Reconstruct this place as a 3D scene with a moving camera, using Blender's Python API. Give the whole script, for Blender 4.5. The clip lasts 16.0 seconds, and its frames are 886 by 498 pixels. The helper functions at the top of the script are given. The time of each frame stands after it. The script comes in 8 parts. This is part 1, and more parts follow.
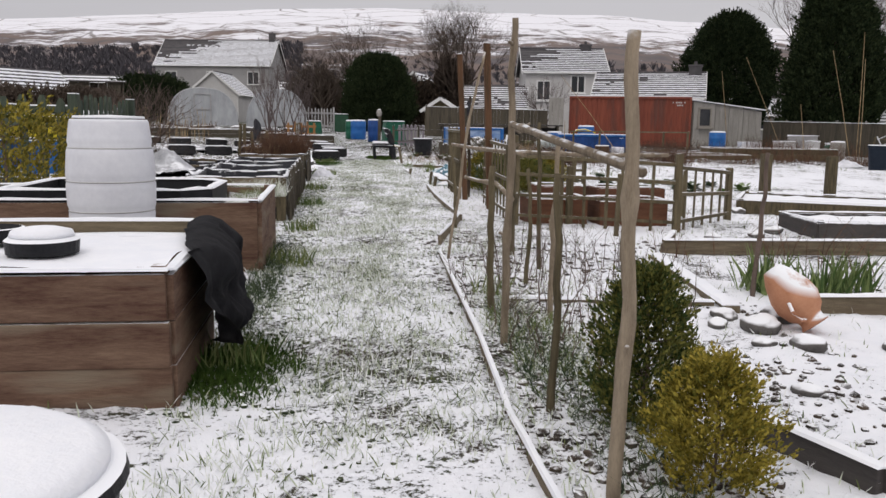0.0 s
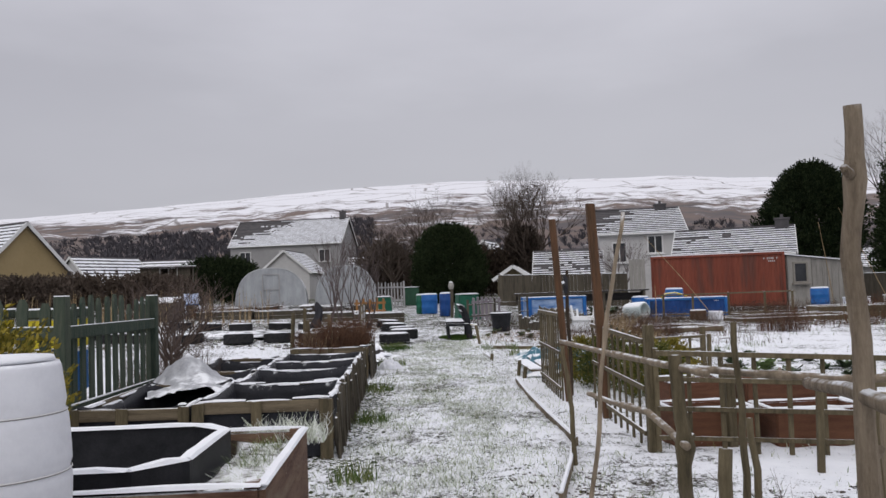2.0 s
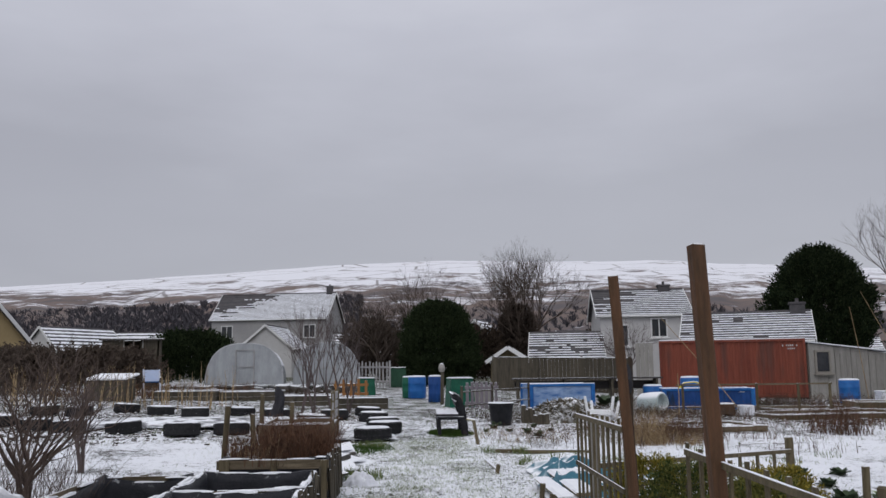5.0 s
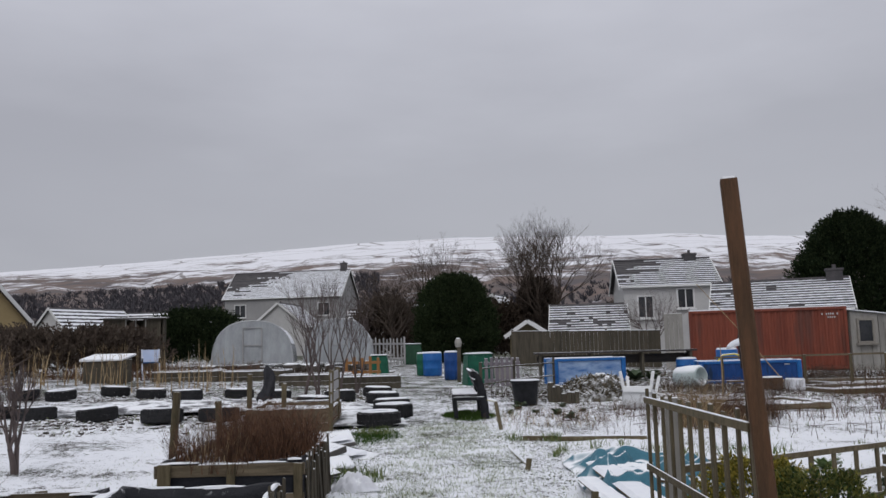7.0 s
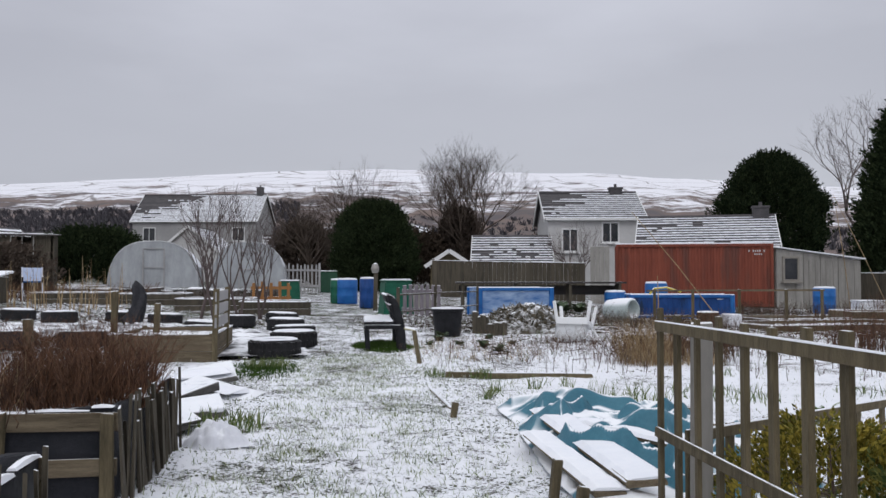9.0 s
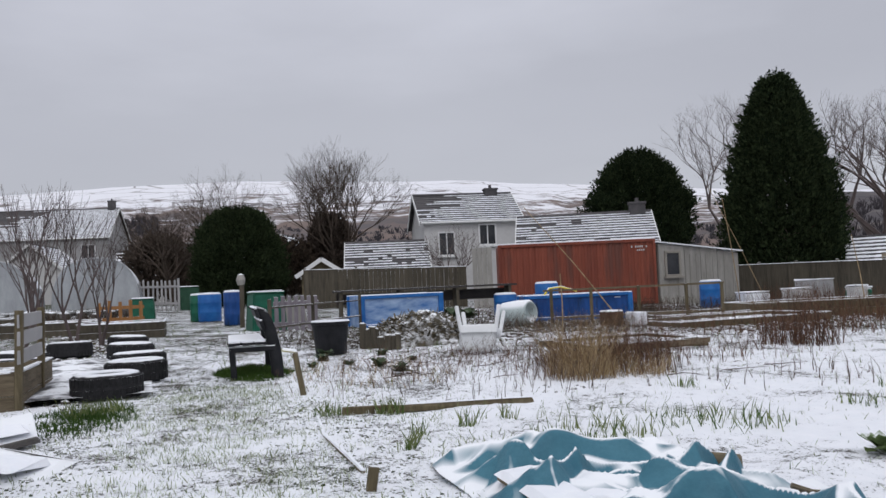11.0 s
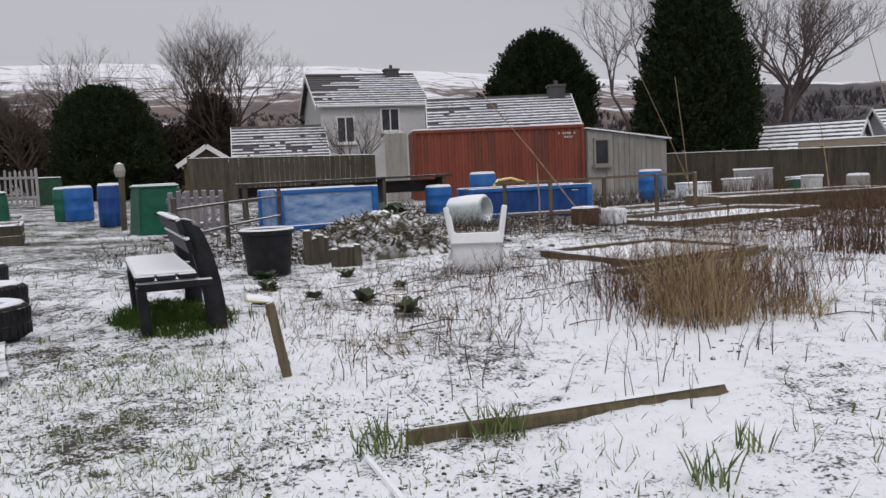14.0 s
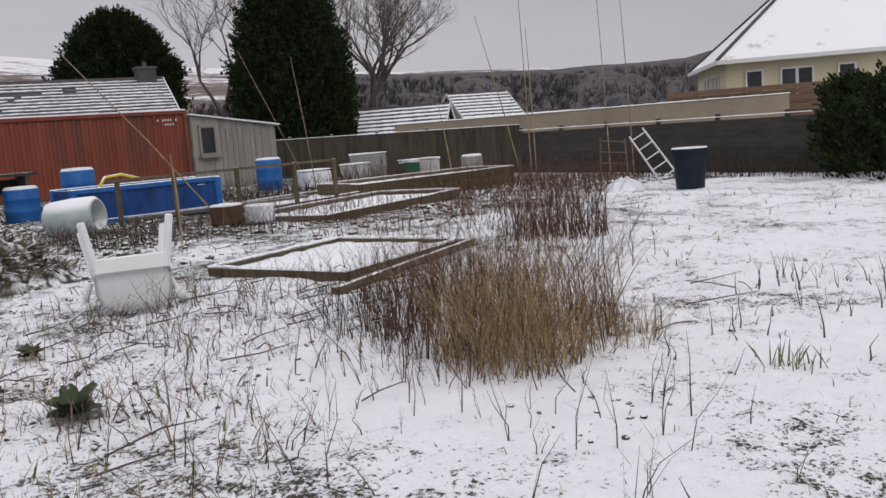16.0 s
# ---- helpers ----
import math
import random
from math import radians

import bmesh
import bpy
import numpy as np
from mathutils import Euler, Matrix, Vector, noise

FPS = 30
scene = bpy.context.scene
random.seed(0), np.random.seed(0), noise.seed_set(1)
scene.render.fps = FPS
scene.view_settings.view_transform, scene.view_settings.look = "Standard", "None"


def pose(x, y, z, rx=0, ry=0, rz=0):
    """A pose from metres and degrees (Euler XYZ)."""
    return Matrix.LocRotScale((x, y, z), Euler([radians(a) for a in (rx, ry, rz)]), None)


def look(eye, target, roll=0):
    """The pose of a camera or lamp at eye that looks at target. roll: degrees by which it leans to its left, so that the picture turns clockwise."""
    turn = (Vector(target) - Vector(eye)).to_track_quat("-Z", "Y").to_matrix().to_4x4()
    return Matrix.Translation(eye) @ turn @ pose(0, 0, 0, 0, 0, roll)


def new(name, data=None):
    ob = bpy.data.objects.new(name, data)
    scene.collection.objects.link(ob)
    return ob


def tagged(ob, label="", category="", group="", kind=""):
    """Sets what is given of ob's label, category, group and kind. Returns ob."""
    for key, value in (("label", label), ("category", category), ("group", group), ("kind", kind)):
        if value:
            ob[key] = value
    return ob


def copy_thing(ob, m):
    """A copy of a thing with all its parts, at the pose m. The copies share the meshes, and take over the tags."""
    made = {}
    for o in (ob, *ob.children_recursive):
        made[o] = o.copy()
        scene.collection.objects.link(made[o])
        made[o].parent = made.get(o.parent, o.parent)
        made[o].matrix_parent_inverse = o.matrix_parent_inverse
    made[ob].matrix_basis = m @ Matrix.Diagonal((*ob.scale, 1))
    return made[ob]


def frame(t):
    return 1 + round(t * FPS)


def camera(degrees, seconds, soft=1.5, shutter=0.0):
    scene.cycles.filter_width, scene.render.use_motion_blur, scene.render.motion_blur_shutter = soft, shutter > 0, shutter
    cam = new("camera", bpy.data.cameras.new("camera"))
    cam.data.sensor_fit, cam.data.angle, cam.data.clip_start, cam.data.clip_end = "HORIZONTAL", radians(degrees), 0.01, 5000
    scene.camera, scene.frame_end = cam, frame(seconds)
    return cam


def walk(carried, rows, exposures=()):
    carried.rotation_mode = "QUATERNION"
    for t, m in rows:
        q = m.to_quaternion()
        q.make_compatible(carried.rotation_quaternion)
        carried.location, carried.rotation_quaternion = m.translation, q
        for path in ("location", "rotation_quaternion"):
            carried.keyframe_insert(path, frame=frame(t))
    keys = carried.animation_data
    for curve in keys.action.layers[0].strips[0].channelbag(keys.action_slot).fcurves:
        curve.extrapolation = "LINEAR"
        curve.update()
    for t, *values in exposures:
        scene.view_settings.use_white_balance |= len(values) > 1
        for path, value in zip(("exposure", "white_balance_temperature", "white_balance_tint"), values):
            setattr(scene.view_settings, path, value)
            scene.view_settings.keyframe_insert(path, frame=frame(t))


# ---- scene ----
cam = camera(55.5, 16.0)
PATH = [
    (0, (0.0, -3.995, 1.02), (0.256, -2.033, 0.726), 0.8),
    (0.5, (0.034, -3.398, 1.043), (0.292, -1.435, 0.764), -0.7),
    (1, (0.057, -2.772, 1.075), (0.304, -0.806, 0.802), -1.1),
    (1.5, (0.044, -2.229, 1.109), (0.172, -0.243, 0.906), -1.3),
    (2, (0.074, -1.55, 1.212), (0.167, 0.445, 1.313), -2.0),
    (2.5, (0.112, -0.967, 1.227), (0.213, 1.023, 1.404), -0.4),
    (3, (0.152, -0.422, 1.268), (0.312, 1.561, 1.473), 0.9),
    (3.5, (0.201, 0.103, 1.3), (0.357, 2.08, 1.562), 1.1),
    (4, (0.179, 0.853, 1.33), (0.329, 2.826, 1.621), -0.1),
    (4.2, (0.17, 1.0, 1.348), (0.328, 2.973, 1.632), -0.0),
    (6.3, (0.21, 3.322, 1.261), (0.25, 5.3, 1.556), -2.0),
    (6.5, (0.244, 3.482, 1.263), (0.302, 5.466, 1.511), -2.4),
    (7, (0.331, 4.053, 1.274), (0.413, 6.038, 1.508), -1.5),
    (7.5, (0.353, 4.592, 1.26), (0.387, 6.566, 1.58), -1.5),
    (8, (0.416, 5.107, 1.241), (0.475, 7.078, 1.575), -1.1),
    (8.5, (0.49, 5.572, 1.19), (0.651, 7.558, 1.364), -0.9),
    (9, (0.532, 6.223, 1.098), (0.798, 8.204, 1.171), 0.0),
    (9.5, (0.638, 6.878, 1.058), (1.103, 8.821, 1.154), 0.1),
    (9.7, (0.644, 7.087, 1.071), (1.111, 9.028, 1.19), -1.0),
    (11.8, (0.674, 9.641, 1.019), (1.276, 11.548, 1.035), -2.4),
    (12, (0.663, 9.916, 1.038), (1.256, 11.826, 1.009), -2.0),
    (12.5, (0.602, 10.555, 1.016), (1.158, 12.473, 0.898), -1.9),
    (13, (0.583, 11.153, 1.076), (1.276, 13.023, 0.921), -1.2),
    (13.5, (0.489, 11.673, 1.105), (1.181, 13.546, 0.995), -1.5),
    (14, (0.561, 12.357, 1.141), (1.39, 14.167, 0.954), -2.6),
    (14.5, (0.668, 12.903, 1.165), (1.769, 14.562, 0.972), -3.8),
    (15, (0.795, 13.542, 1.182), (2.179, 14.968, 0.964), -5.0),
    (15.5, (0.862, 14.062, 1.19), (2.232, 15.503, 0.979), -5.5),
    (16, (1.111, 14.7, 1.195), (2.674, 15.917, 0.922), -4.4),
]
EXPOSURES = ((0.0, 0.0, 7050, 10), (1.6, -0.04, 6850, 10), (2.5, -0.20, 6600, 9), (3.2, -0.26, 6500, 9), (4.2, -0.33, 6500, 9), (6.4, -0.20, 6550, 8), (7.5, -0.40, 6600, 8), (8.1, -0.38, 6550, 8), (9.0, -0.08, 6500, 8), (12.2, -0.12, 6550, 8), (13.5, -0.13, 6700, 9), (15.0, -0.14, 6900, 10), (16.0, -0.18, 6900, 10))
walk(cam, [(t, look(eye, target, roll)) for t, eye, target, roll in PATH], EXPOSURES)


# ---- light ----
world = bpy.data.worlds.new("overcast")
scene.world = world
world.use_nodes = True
wt = world.node_tree
wn = wt.nodes
wbg = wn["Background"]
sky = wn.new("ShaderNodeTexSky")
sky.sky_type, sky.sun_disc, sky.sun_elevation, sky.sun_rotation = "NISHITA", False, radians(38), radians(200)
grey = wn.new("ShaderNodeHueSaturation")
grey.inputs["Saturation"].default_value, grey.inputs["Value"].default_value = 0.12, 0.04
wt.links.new(sky.outputs[0], grey.inputs["Color"])
wco = wn.new("ShaderNodeTexCoord")
wsep = wn.new("ShaderNodeSeparateXYZ")
wt.links.new(wco.outputs["Generated"], wsep.inputs[0])
wmap = wn.new("ShaderNodeMapping")
wmap.inputs["Scale"].default_value = (1.6, 1.6, 5)
wt.links.new(wco.outputs["Generated"], wmap.inputs[0])
wcl = wn.new("ShaderNodeTexNoise")
wcl.inputs["Scale"].default_value, wcl.inputs["Detail"].default_value = 1.4, 5
wt.links.new(wmap.outputs[0], wcl.inputs["Vector"])
wadd = wn.new("ShaderNodeMath")
wadd.operation = "MULTIPLY_ADD"
wadd.inputs[1].default_value = 0.26
wt.links.new(wcl.outputs["Fac"], wadd.inputs[0])
wt.links.new(wsep.outputs["Z"], wadd.inputs[2])
wramp = wn.new("ShaderNodeValToRGB")
cr = wramp.color_ramp
cr.elements[0].position, cr.elements[0].color = 0.0, (0.424, 0.426, 0.499, 1)
cr.elements[1].position, cr.elements[1].color = 1.0, (1.005, 1.020, 1.123, 1)
for at, col in ((0.12, (0.350, 0.357, 0.429)), (0.26, (0.260, 0.266, 0.333)), (0.36, (0.297, 0.304, 0.374)), (0.52, (0.480, 0.489, 0.580)), (0.72, (0.800, 0.808, 0.905))):
    e = cr.elements.new(at)
    e.color = (*col, 1)
wt.links.new(wadd.outputs[0], wramp.inputs[0])
wmix = wn.new("ShaderNodeMix")
wmix.data_type, wmix.blend_type = "RGBA", "ADD"
wmix.inputs["Factor"].default_value = 1.0
wt.links.new(wramp.outputs[0], wmix.inputs["A"])
wt.links.new(grey.outputs[0], wmix.inputs["B"])
wt.links.new(wmix.outputs["Result"], wbg.inputs["Color"])
wbg.inputs["Strength"].default_value = 1.0
sun = new("sun", bpy.data.lights.new("sun", "SUN"))
sun.data.energy, sun.data.angle, sun.data.color = 0.45, radians(25), (1.0, 0.97, 0.93)
sun.matrix_world = look((0, 0, 60), (18, 50, 0))


# ---- materials ----
SNOW = (0.84, 0.855, 0.885)


def nodes_of(name):
    m = bpy.data.materials.new(name)
    m.use_nodes = True
    return m, m.node_tree.nodes, m.node_tree.links, m.node_tree.nodes["Principled BSDF"]


def noise_node(n, l, vec, scale, detail=4, rough=0.6):
    t = n.new("ShaderNodeTexNoise")
    t.inputs["Scale"].default_value, t.inputs["Detail"].default_value, t.inputs["Roughness"].default_value = scale, detail, rough
    l.new(vec, t.inputs["Vector"])
    return t.outputs["Fac"]


def math_node(n, l, op, a, b=None, c=None):
    t = n.new("ShaderNodeMath")
    t.operation = op
    for i, v in enumerate((a, b, c)):
        if v is None:
            continue
        if isinstance(v, (int, float)):
            t.inputs[i].default_value = v
        else:
            l.new(v, t.inputs[i])
    return t.outputs[0]


def range_node(n, l, v, a, b):
    t = n.new("ShaderNodeMapRange")
    t.inputs["From Min"].default_value, t.inputs["From Max"].default_value = a, b
    l.new(v, t.inputs["Value"])
    return t.outputs[0]


def mix_node(n, l, f, a, b):
    t = n.new("ShaderNodeMix")
    t.data_type = "RGBA"
    l.new(f, t.inputs["Factor"])
    for key, v in (("A", a), ("B", b)):
        if isinstance(v, tuple):
            t.inputs[key].default_value = (*v[:3], 1)
        else:
            l.new(v, t.inputs[key])
    return t.outputs["Result"]


def stuff_mat(name, c1, c2, scale=6.0, stretch=(1, 1, 1), rough=0.8, bump=0.3, snow=0.0, metal=0.0, fine=9.0, c3=None, island=False, snow_at=(0.45, 0.75), spec=0.3, snow_scale=9.0):
    """Two-scale mottled surface, with lying snow on upward faces where snow > 0."""
    m, n, l, b = nodes_of(name)
    tc, oi, ge = n.new("ShaderNodeTexCoord"), n.new("ShaderNodeObjectInfo"), n.new("ShaderNodeNewGeometry")
    mp = n.new("ShaderNodeMapping")
    mp.inputs["Scale"].default_value = stretch
    l.new(tc.outputs["Object"], mp.inputs[0])
    shift = n.new("ShaderNodeVectorMath")
    shift.operation = "ADD"
    l.new(mp.outputs[0], shift.inputs[0])
    rnd = math_node(n, l, "MULTIPLY", oi.outputs["Random"], 37.0)
    l.new(rnd, shift.inputs[1])
    v = shift.outputs[0]
    big, small = noise_node(n, l, v, scale), noise_node(n, l, v, scale * fine, 5, 0.7)
    f = math_node(n, l, "ADD", math_node(n, l, "MULTIPLY", big, 0.65), math_node(n, l, "MULTIPLY", small, 0.35))
    f = math_node(n, l, "MULTIPLY_ADD", math_node(n, l, "SUBTRACT", oi.outputs["Random"], 0.5), 0.14, f)
    if island:
        f = math_node(n, l, "MULTIPLY_ADD", math_node(n, l, "SUBTRACT", ge.outputs["Random Per Island"], 0.5), 0.45, f)
    f = range_node(n, l, f, 0.33, 0.67)
    col = mix_node(n, l, f, c1, c2)
    if c3:
        col = mix_node(n, l, range_node(n, l, noise_node(n, l, v, scale * 0.45, 3), 0.56, 0.66), col, c3)
    rg = None
    if snow > 0:
        sep = n.new("ShaderNodeSeparateXYZ")
        l.new(ge.outputs["Normal"], sep.inputs[0])
        up = range_node(n, l, sep.outputs["Z"], *snow_at)
        wp = noise_node(n, l, ge.outputs["Position"], snow_scale, 5, 0.65)
        sn = range_node(n, l, math_node(n, l, "MULTIPLY_ADD", wp, 0.9, snow - 0.9), 0.0, 0.12)
        sf = math_node(n, l, "MULTIPLY", up, sn)
        col = mix_node(n, l, sf, col, SNOW)
        rg = math_node(n, l, "MULTIPLY_ADD", sf, 0.9 - rough, rough)
        b.inputs["Metallic"].default_value = 0
        if metal:
            l.new(math_node(n, l, "MULTIPLY_ADD", sf, -metal, metal), b.inputs["Metallic"])
    else:
        b.inputs["Metallic"].default_value = metal
    b.inputs["Specular IOR Level"].default_value = spec
    l.new(col, b.inputs["Base Color"])
    if rg is not None:
        l.new(rg, b.inputs["Roughness"])
    else:
        l.new(math_node(n, l, "MULTIPLY_ADD", small, 0.2, rough - 0.1), b.inputs["Roughness"])
    if bump:
        bp = n.new("ShaderNodeBump")
        bp.inputs["Strength"].default_value, bp.inputs["Distance"].default_value = bump, 0.01
        l.new(math_node(n, l, "ADD", big, small), bp.inputs["Height"])
        l.new(bp.outputs[0], b.inputs["Normal"])
    return m


def ground_mat():
    m, n, l, b = nodes_of("snowy_grass")
    ge = n.new("ShaderNodeNewGeometry")
    pos = ge.outputs["Position"]
    sep = n.new("ShaderNodeSeparateXYZ")
    l.new(pos, sep.inputs[0])
    big, mid, fine = noise_node(n, l, pos, 0.85, 4), noise_node(n, l, pos, 8.0, 5, 0.7), noise_node(n, l, pos, 46.0, 4, 0.75)
    # worn green strip along the trodden path, fading with the walk's length
    x = math_node(n, l, "ABSOLUTE", math_node(n, l, "SUBTRACT", sep.outputs["X"], math_node(n, l, "MULTIPLY_ADD", sep.outputs["Y"], 0.045, 0.12)))
    strip = range_node(n, l, x, 1.1, 0.25)
    ylong = range_node(n, l, sep.outputs["Y"], 22.0, 2.0)
    strip = math_node(n, l, "MULTIPLY", strip, ylong)
    s = math_node(n, l, "MULTIPLY_ADD", mid, 0.42, math_node(n, l, "MULTIPLY", fine, 0.58))
    s = math_node(n, l, "MULTIPLY_ADD", big, 0.42, s)
    s = math_node(n, l, "MULTIPLY_ADD", strip, 0.030, s)
    s = math_node(n, l, "MULTIPLY_ADD", range_node(n, l, sep.outputs["Y"], 15.0, 28.0), 0.078, s)
    s = math_node(n, l, "MULTIPLY_ADD", range_node(n, l, sep.outputs["Y"], 60.0, 75.0), 0.10, s)
    bedx = math_node(n, l, "MULTIPLY", range_node(n, l, sep.outputs["X"], 1.3, 1.7), range_node(n, l, sep.outputs["Y"], 2.2, 1.2))
    bedx = math_node(n, l, "MULTIPLY", bedx, math_node(n, l, "MULTIPLY", range_node(n, l, sep.outputs["X"], 6.5, 3.5), range_node(n, l, sep.outputs["Y"], -6.0, -3.0)))
    s = math_node(n, l, "MULTIPLY_ADD", bedx, -0.045, s)
    # deeper snow on the open plot east of the path
    plot = math_node(n, l, "MULTIPLY", range_node(n, l, sep.outputs["X"], 1.9, 3.2), range_node(n, l, sep.outputs["Y"], 11.5, 13.5))
    s = math_node(n, l, "MULTIPLY_ADD", math_node(n, l, "MULTIPLY", plot, range_node(n, l, sep.outputs["Y"], 24.0, 20.0)), -0.026, s)
    gap = range_node(n, l, s, 0.758, 0.800)
    soil = mix_node(n, l, range_node(n, l, noise_node(n, l, pos, 1.7, 4), 0.4, 0.6), (0.038, 0.058, 0.020), (0.052, 0.040, 0.028))
    col = mix_node(n, l, gap, mix_node(n, l, range_node(n, l, mid, 0.3, 0.7), (0.86, 0.87, 0.91), (0.79, 0.81, 0.86)), soil)
    l.new(col, b.inputs["Base Color"])
    b.inputs["Roughness"].default_value = 0.92
    bp = n.new("ShaderNodeBump")
    bp.inputs["Strength"].default_value, bp.inputs["Distance"].default_value = 0.75, 0.03
    l.new(math_node(n, l, "SUBTRACT", math_node(n, l, "ADD", mid, math_node(n, l, "MULTIPLY", fine, 0.5)), gap), bp.inputs["Height"])
    l.new(bp.outputs[0], b.inputs["Normal"])
    return m


def hill_mat(name, snow_lo, snow_hi, dark1, dark2):
    m, n, l, b = nodes_of(name)
    ge = n.new("ShaderNodeNewGeometry")
    mp = n.new("ShaderNodeMapping")
    mp.inputs["Scale"].default_value = (0.006, 0.004, 0.022)
    l.new(ge.outputs["Position"], mp.inputs[0])
    v = mp.outputs[0]
    a, c = noise_node(n, l, v, 1.3, 8, 0.68), noise_node(n, l, v, 6.0, 6, 0.7)
    sep = n.new("ShaderNodeSeparateXYZ")
    l.new(ge.outputs["Position"], sep.inputs[0])
    high = range_node(n, l, sep.outputs["Z"], 40.0, 190.0)
    f = math_node(n, l, "MULTIPLY_ADD", c, 0.45, math_node(n, l, "MULTIPLY", a, 0.75))
    f = math_node(n, l, "MULTIPLY_ADD", high, 0.27, f)
    f = range_node(n, l, f, snow_lo, snow_hi)
    dark = mix_node(n, l, range_node(n, l, noise_node(n, l, v, 3.0, 5), 0.4, 0.6), dark1, dark2)
    # dry-stone walls and hedges as thin lines
    vo = n.new("ShaderNodeTexVoronoi")
    vo.feature = "DISTANCE_TO_EDGE"
    vo.inputs["Scale"].default_value = 1.1
    l.new(v, vo.inputs["Vector"])
    line = range_node(n, l, vo.outputs["Distance"], 0.018, 0.008)
    col = mix_node(n, l, f, dark, (0.74, 0.74, 0.78))
    col = mix_node(n, l, math_node(n, l, "MULTIPLY", line, 0.7), col, (0.12, 0.10, 0.09))
    l.new(col, b.inputs["Base Color"])
    b.inputs["Roughness"].default_value = 1.0
    return m


M_GROUND = ground_mat()
M_HILL = hill_mat("moor_snow", 0.70, 0.78, (0.15, 0.108, 0.092), (0.085, 0.072, 0.075))
M_HILLR = hill_mat("wooded_slope", 0.92, 0.97, (0.042, 0.038, 0.045), (0.075, 0.064, 0.066))
M_SNOW = stuff_mat("lying_snow", (0.86, 0.87, 0.90), (0.78, 0.80, 0.85), 7, bump=0.5, rough=0.95)
M_WOODG = stuff_mat("weathered_wood", (0.050, 0.040, 0.022), (0.155, 0.125, 0.074), 3, (9, 9, 1.2), snow_at=(0.8, 0.95), snow=0.80, bump=0.5)
M_WOODX = stuff_mat("weathered_board", (0.075, 0.058, 0.036), (0.21, 0.168, 0.112), 3, (1.0, 9, 9), snow_at=(0.85, 0.97), snow=0.92, bump=0.5, c3=(0.12, 0.09, 0.06))
M_WOODY = stuff_mat("weathered_board_long", (0.075, 0.058, 0.036), (0.21, 0.168, 0.112), 3, (9, 1.0, 9), snow_at=(0.85, 0.97), snow=0.92, bump=0.5, c3=(0.12, 0.09, 0.06))
M_RED = stuff_mat("red_stained_board", (0.060, 0.024, 0.015), (0.215, 0.140, 0.095), 2.0, (1.0, 4, 6), snow_at=(0.85, 0.97), snow=0.6, bump=0.6, c3=(0.20, 0.155, 0.112))
M_RUST = stuff_mat("rust_brown_board", (0.075, 0.030, 0.016), (0.155, 0.068, 0.036), 3.0, (1.0, 4, 6), snow_at=(0.85, 0.97), snow=0.5, bump=0.5)
M_POST = stuff_mat("brown_post_wood", (0.038, 0.026, 0.014), (0.125, 0.062, 0.032), 3, (9, 9, 0.9), snow=0.85, bump=0.6)
M_BARK = stuff_mat("pale_bark", (0.15, 0.115, 0.08), (0.36, 0.29, 0.21), 5, (6, 6, 1.2), snow=0.5, bump=0.8)
M_TWIG = stuff_mat("dark_twig", (0.07, 0.05, 0.042), (0.15, 0.11, 0.09), 9, bump=0)
M_BROWNT = stuff_mat("brown_winter_twig", (0.045, 0.033, 0.026), (0.10, 0.075, 0.058), 2, bump=0)
M_FARTREE = stuff_mat("far_bark", (0.07, 0.055, 0.053), (0.13, 0.10, 0.095), 2, bump=0)
M_OSIER = stuff_mat("red_brown_stem", (0.040, 0.021, 0.014), (0.145, 0.072, 0.040), 9, bump=0, island=True)
M_REED = stuff_mat("dry_stalk", (0.17, 0.105, 0.05), (0.47, 0.36, 0.21), 5, bump=0, island=True)
M_GRASS = stuff_mat("grass_blade", (0.06, 0.11, 0.025), (0.20, 0.23, 0.09), 3, bump=0, island=True)
M_HEDGE = stuff_mat("dark_hedge_twig", (0.028, 0.022, 0.017), (0.080, 0.060, 0.045), 2, bump=0, island=True, rough=0.95, spec=0.1)
M_BRASD = stuff_mat("dark_leafy_green", (0.02, 0.04, 0.018), (0.075, 0.10, 0.05), 8, bump=0.2, island=True, snow=0.38)
M_CAPY = stuff_mat("faded_yellow_plastic", (0.42, 0.38, 0.18), (0.52, 0.48, 0.28), 6, rough=0.6, snow=0.8)
M_GRASSW = stuff_mat("frosted_blade", (0.50, 0.55, 0.42), (0.84, 0.85, 0.85), 3, bump=0, island=True)
M_LEAF = stuff_mat("dark_needles", (0.012, 0.020, 0.010), (0.037, 0.051, 0.023), 2, bump=0, island=True, rough=0.98, spec=0.05)
M_GOLD = stuff_mat("golden_conifer", (0.085, 0.085, 0.010), (0.33, 0.26, 0.04), 5, bump=0, island=True, snow=0.32)
M_GREENC = stuff_mat("green_conifer", (0.03, 0.052, 0.010), (0.18, 0.17, 0.038), 5, bump=0, island=True, snow=0.32)
M_BRASS = stuff_mat("leafy_green", (0.06, 0.11, 0.03), (0.20, 0.26, 0.10), 8, bump=0.2, island=True, snow=0.5)
M_BLACK = stuff_mat("black_plastic", (0.010, 0.0105, 0.0125), (0.026, 0.0265, 0.03), 8, rough=0.5, bump=0.25, snow=0.72, spec=0.16)
M_LINER = stuff_mat("black_liner", (0.011, 0.012, 0.016), (0.028, 0.029, 0.036), 6, rough=0.45, bump=0.9, snow=0.36, spec=0.18)
M_CLOTH = stuff_mat("grey_black_cloth", (0.02, 0.02, 0.023), (0.05, 0.05, 0.057), 14, rough=0.9, bump=0.5)
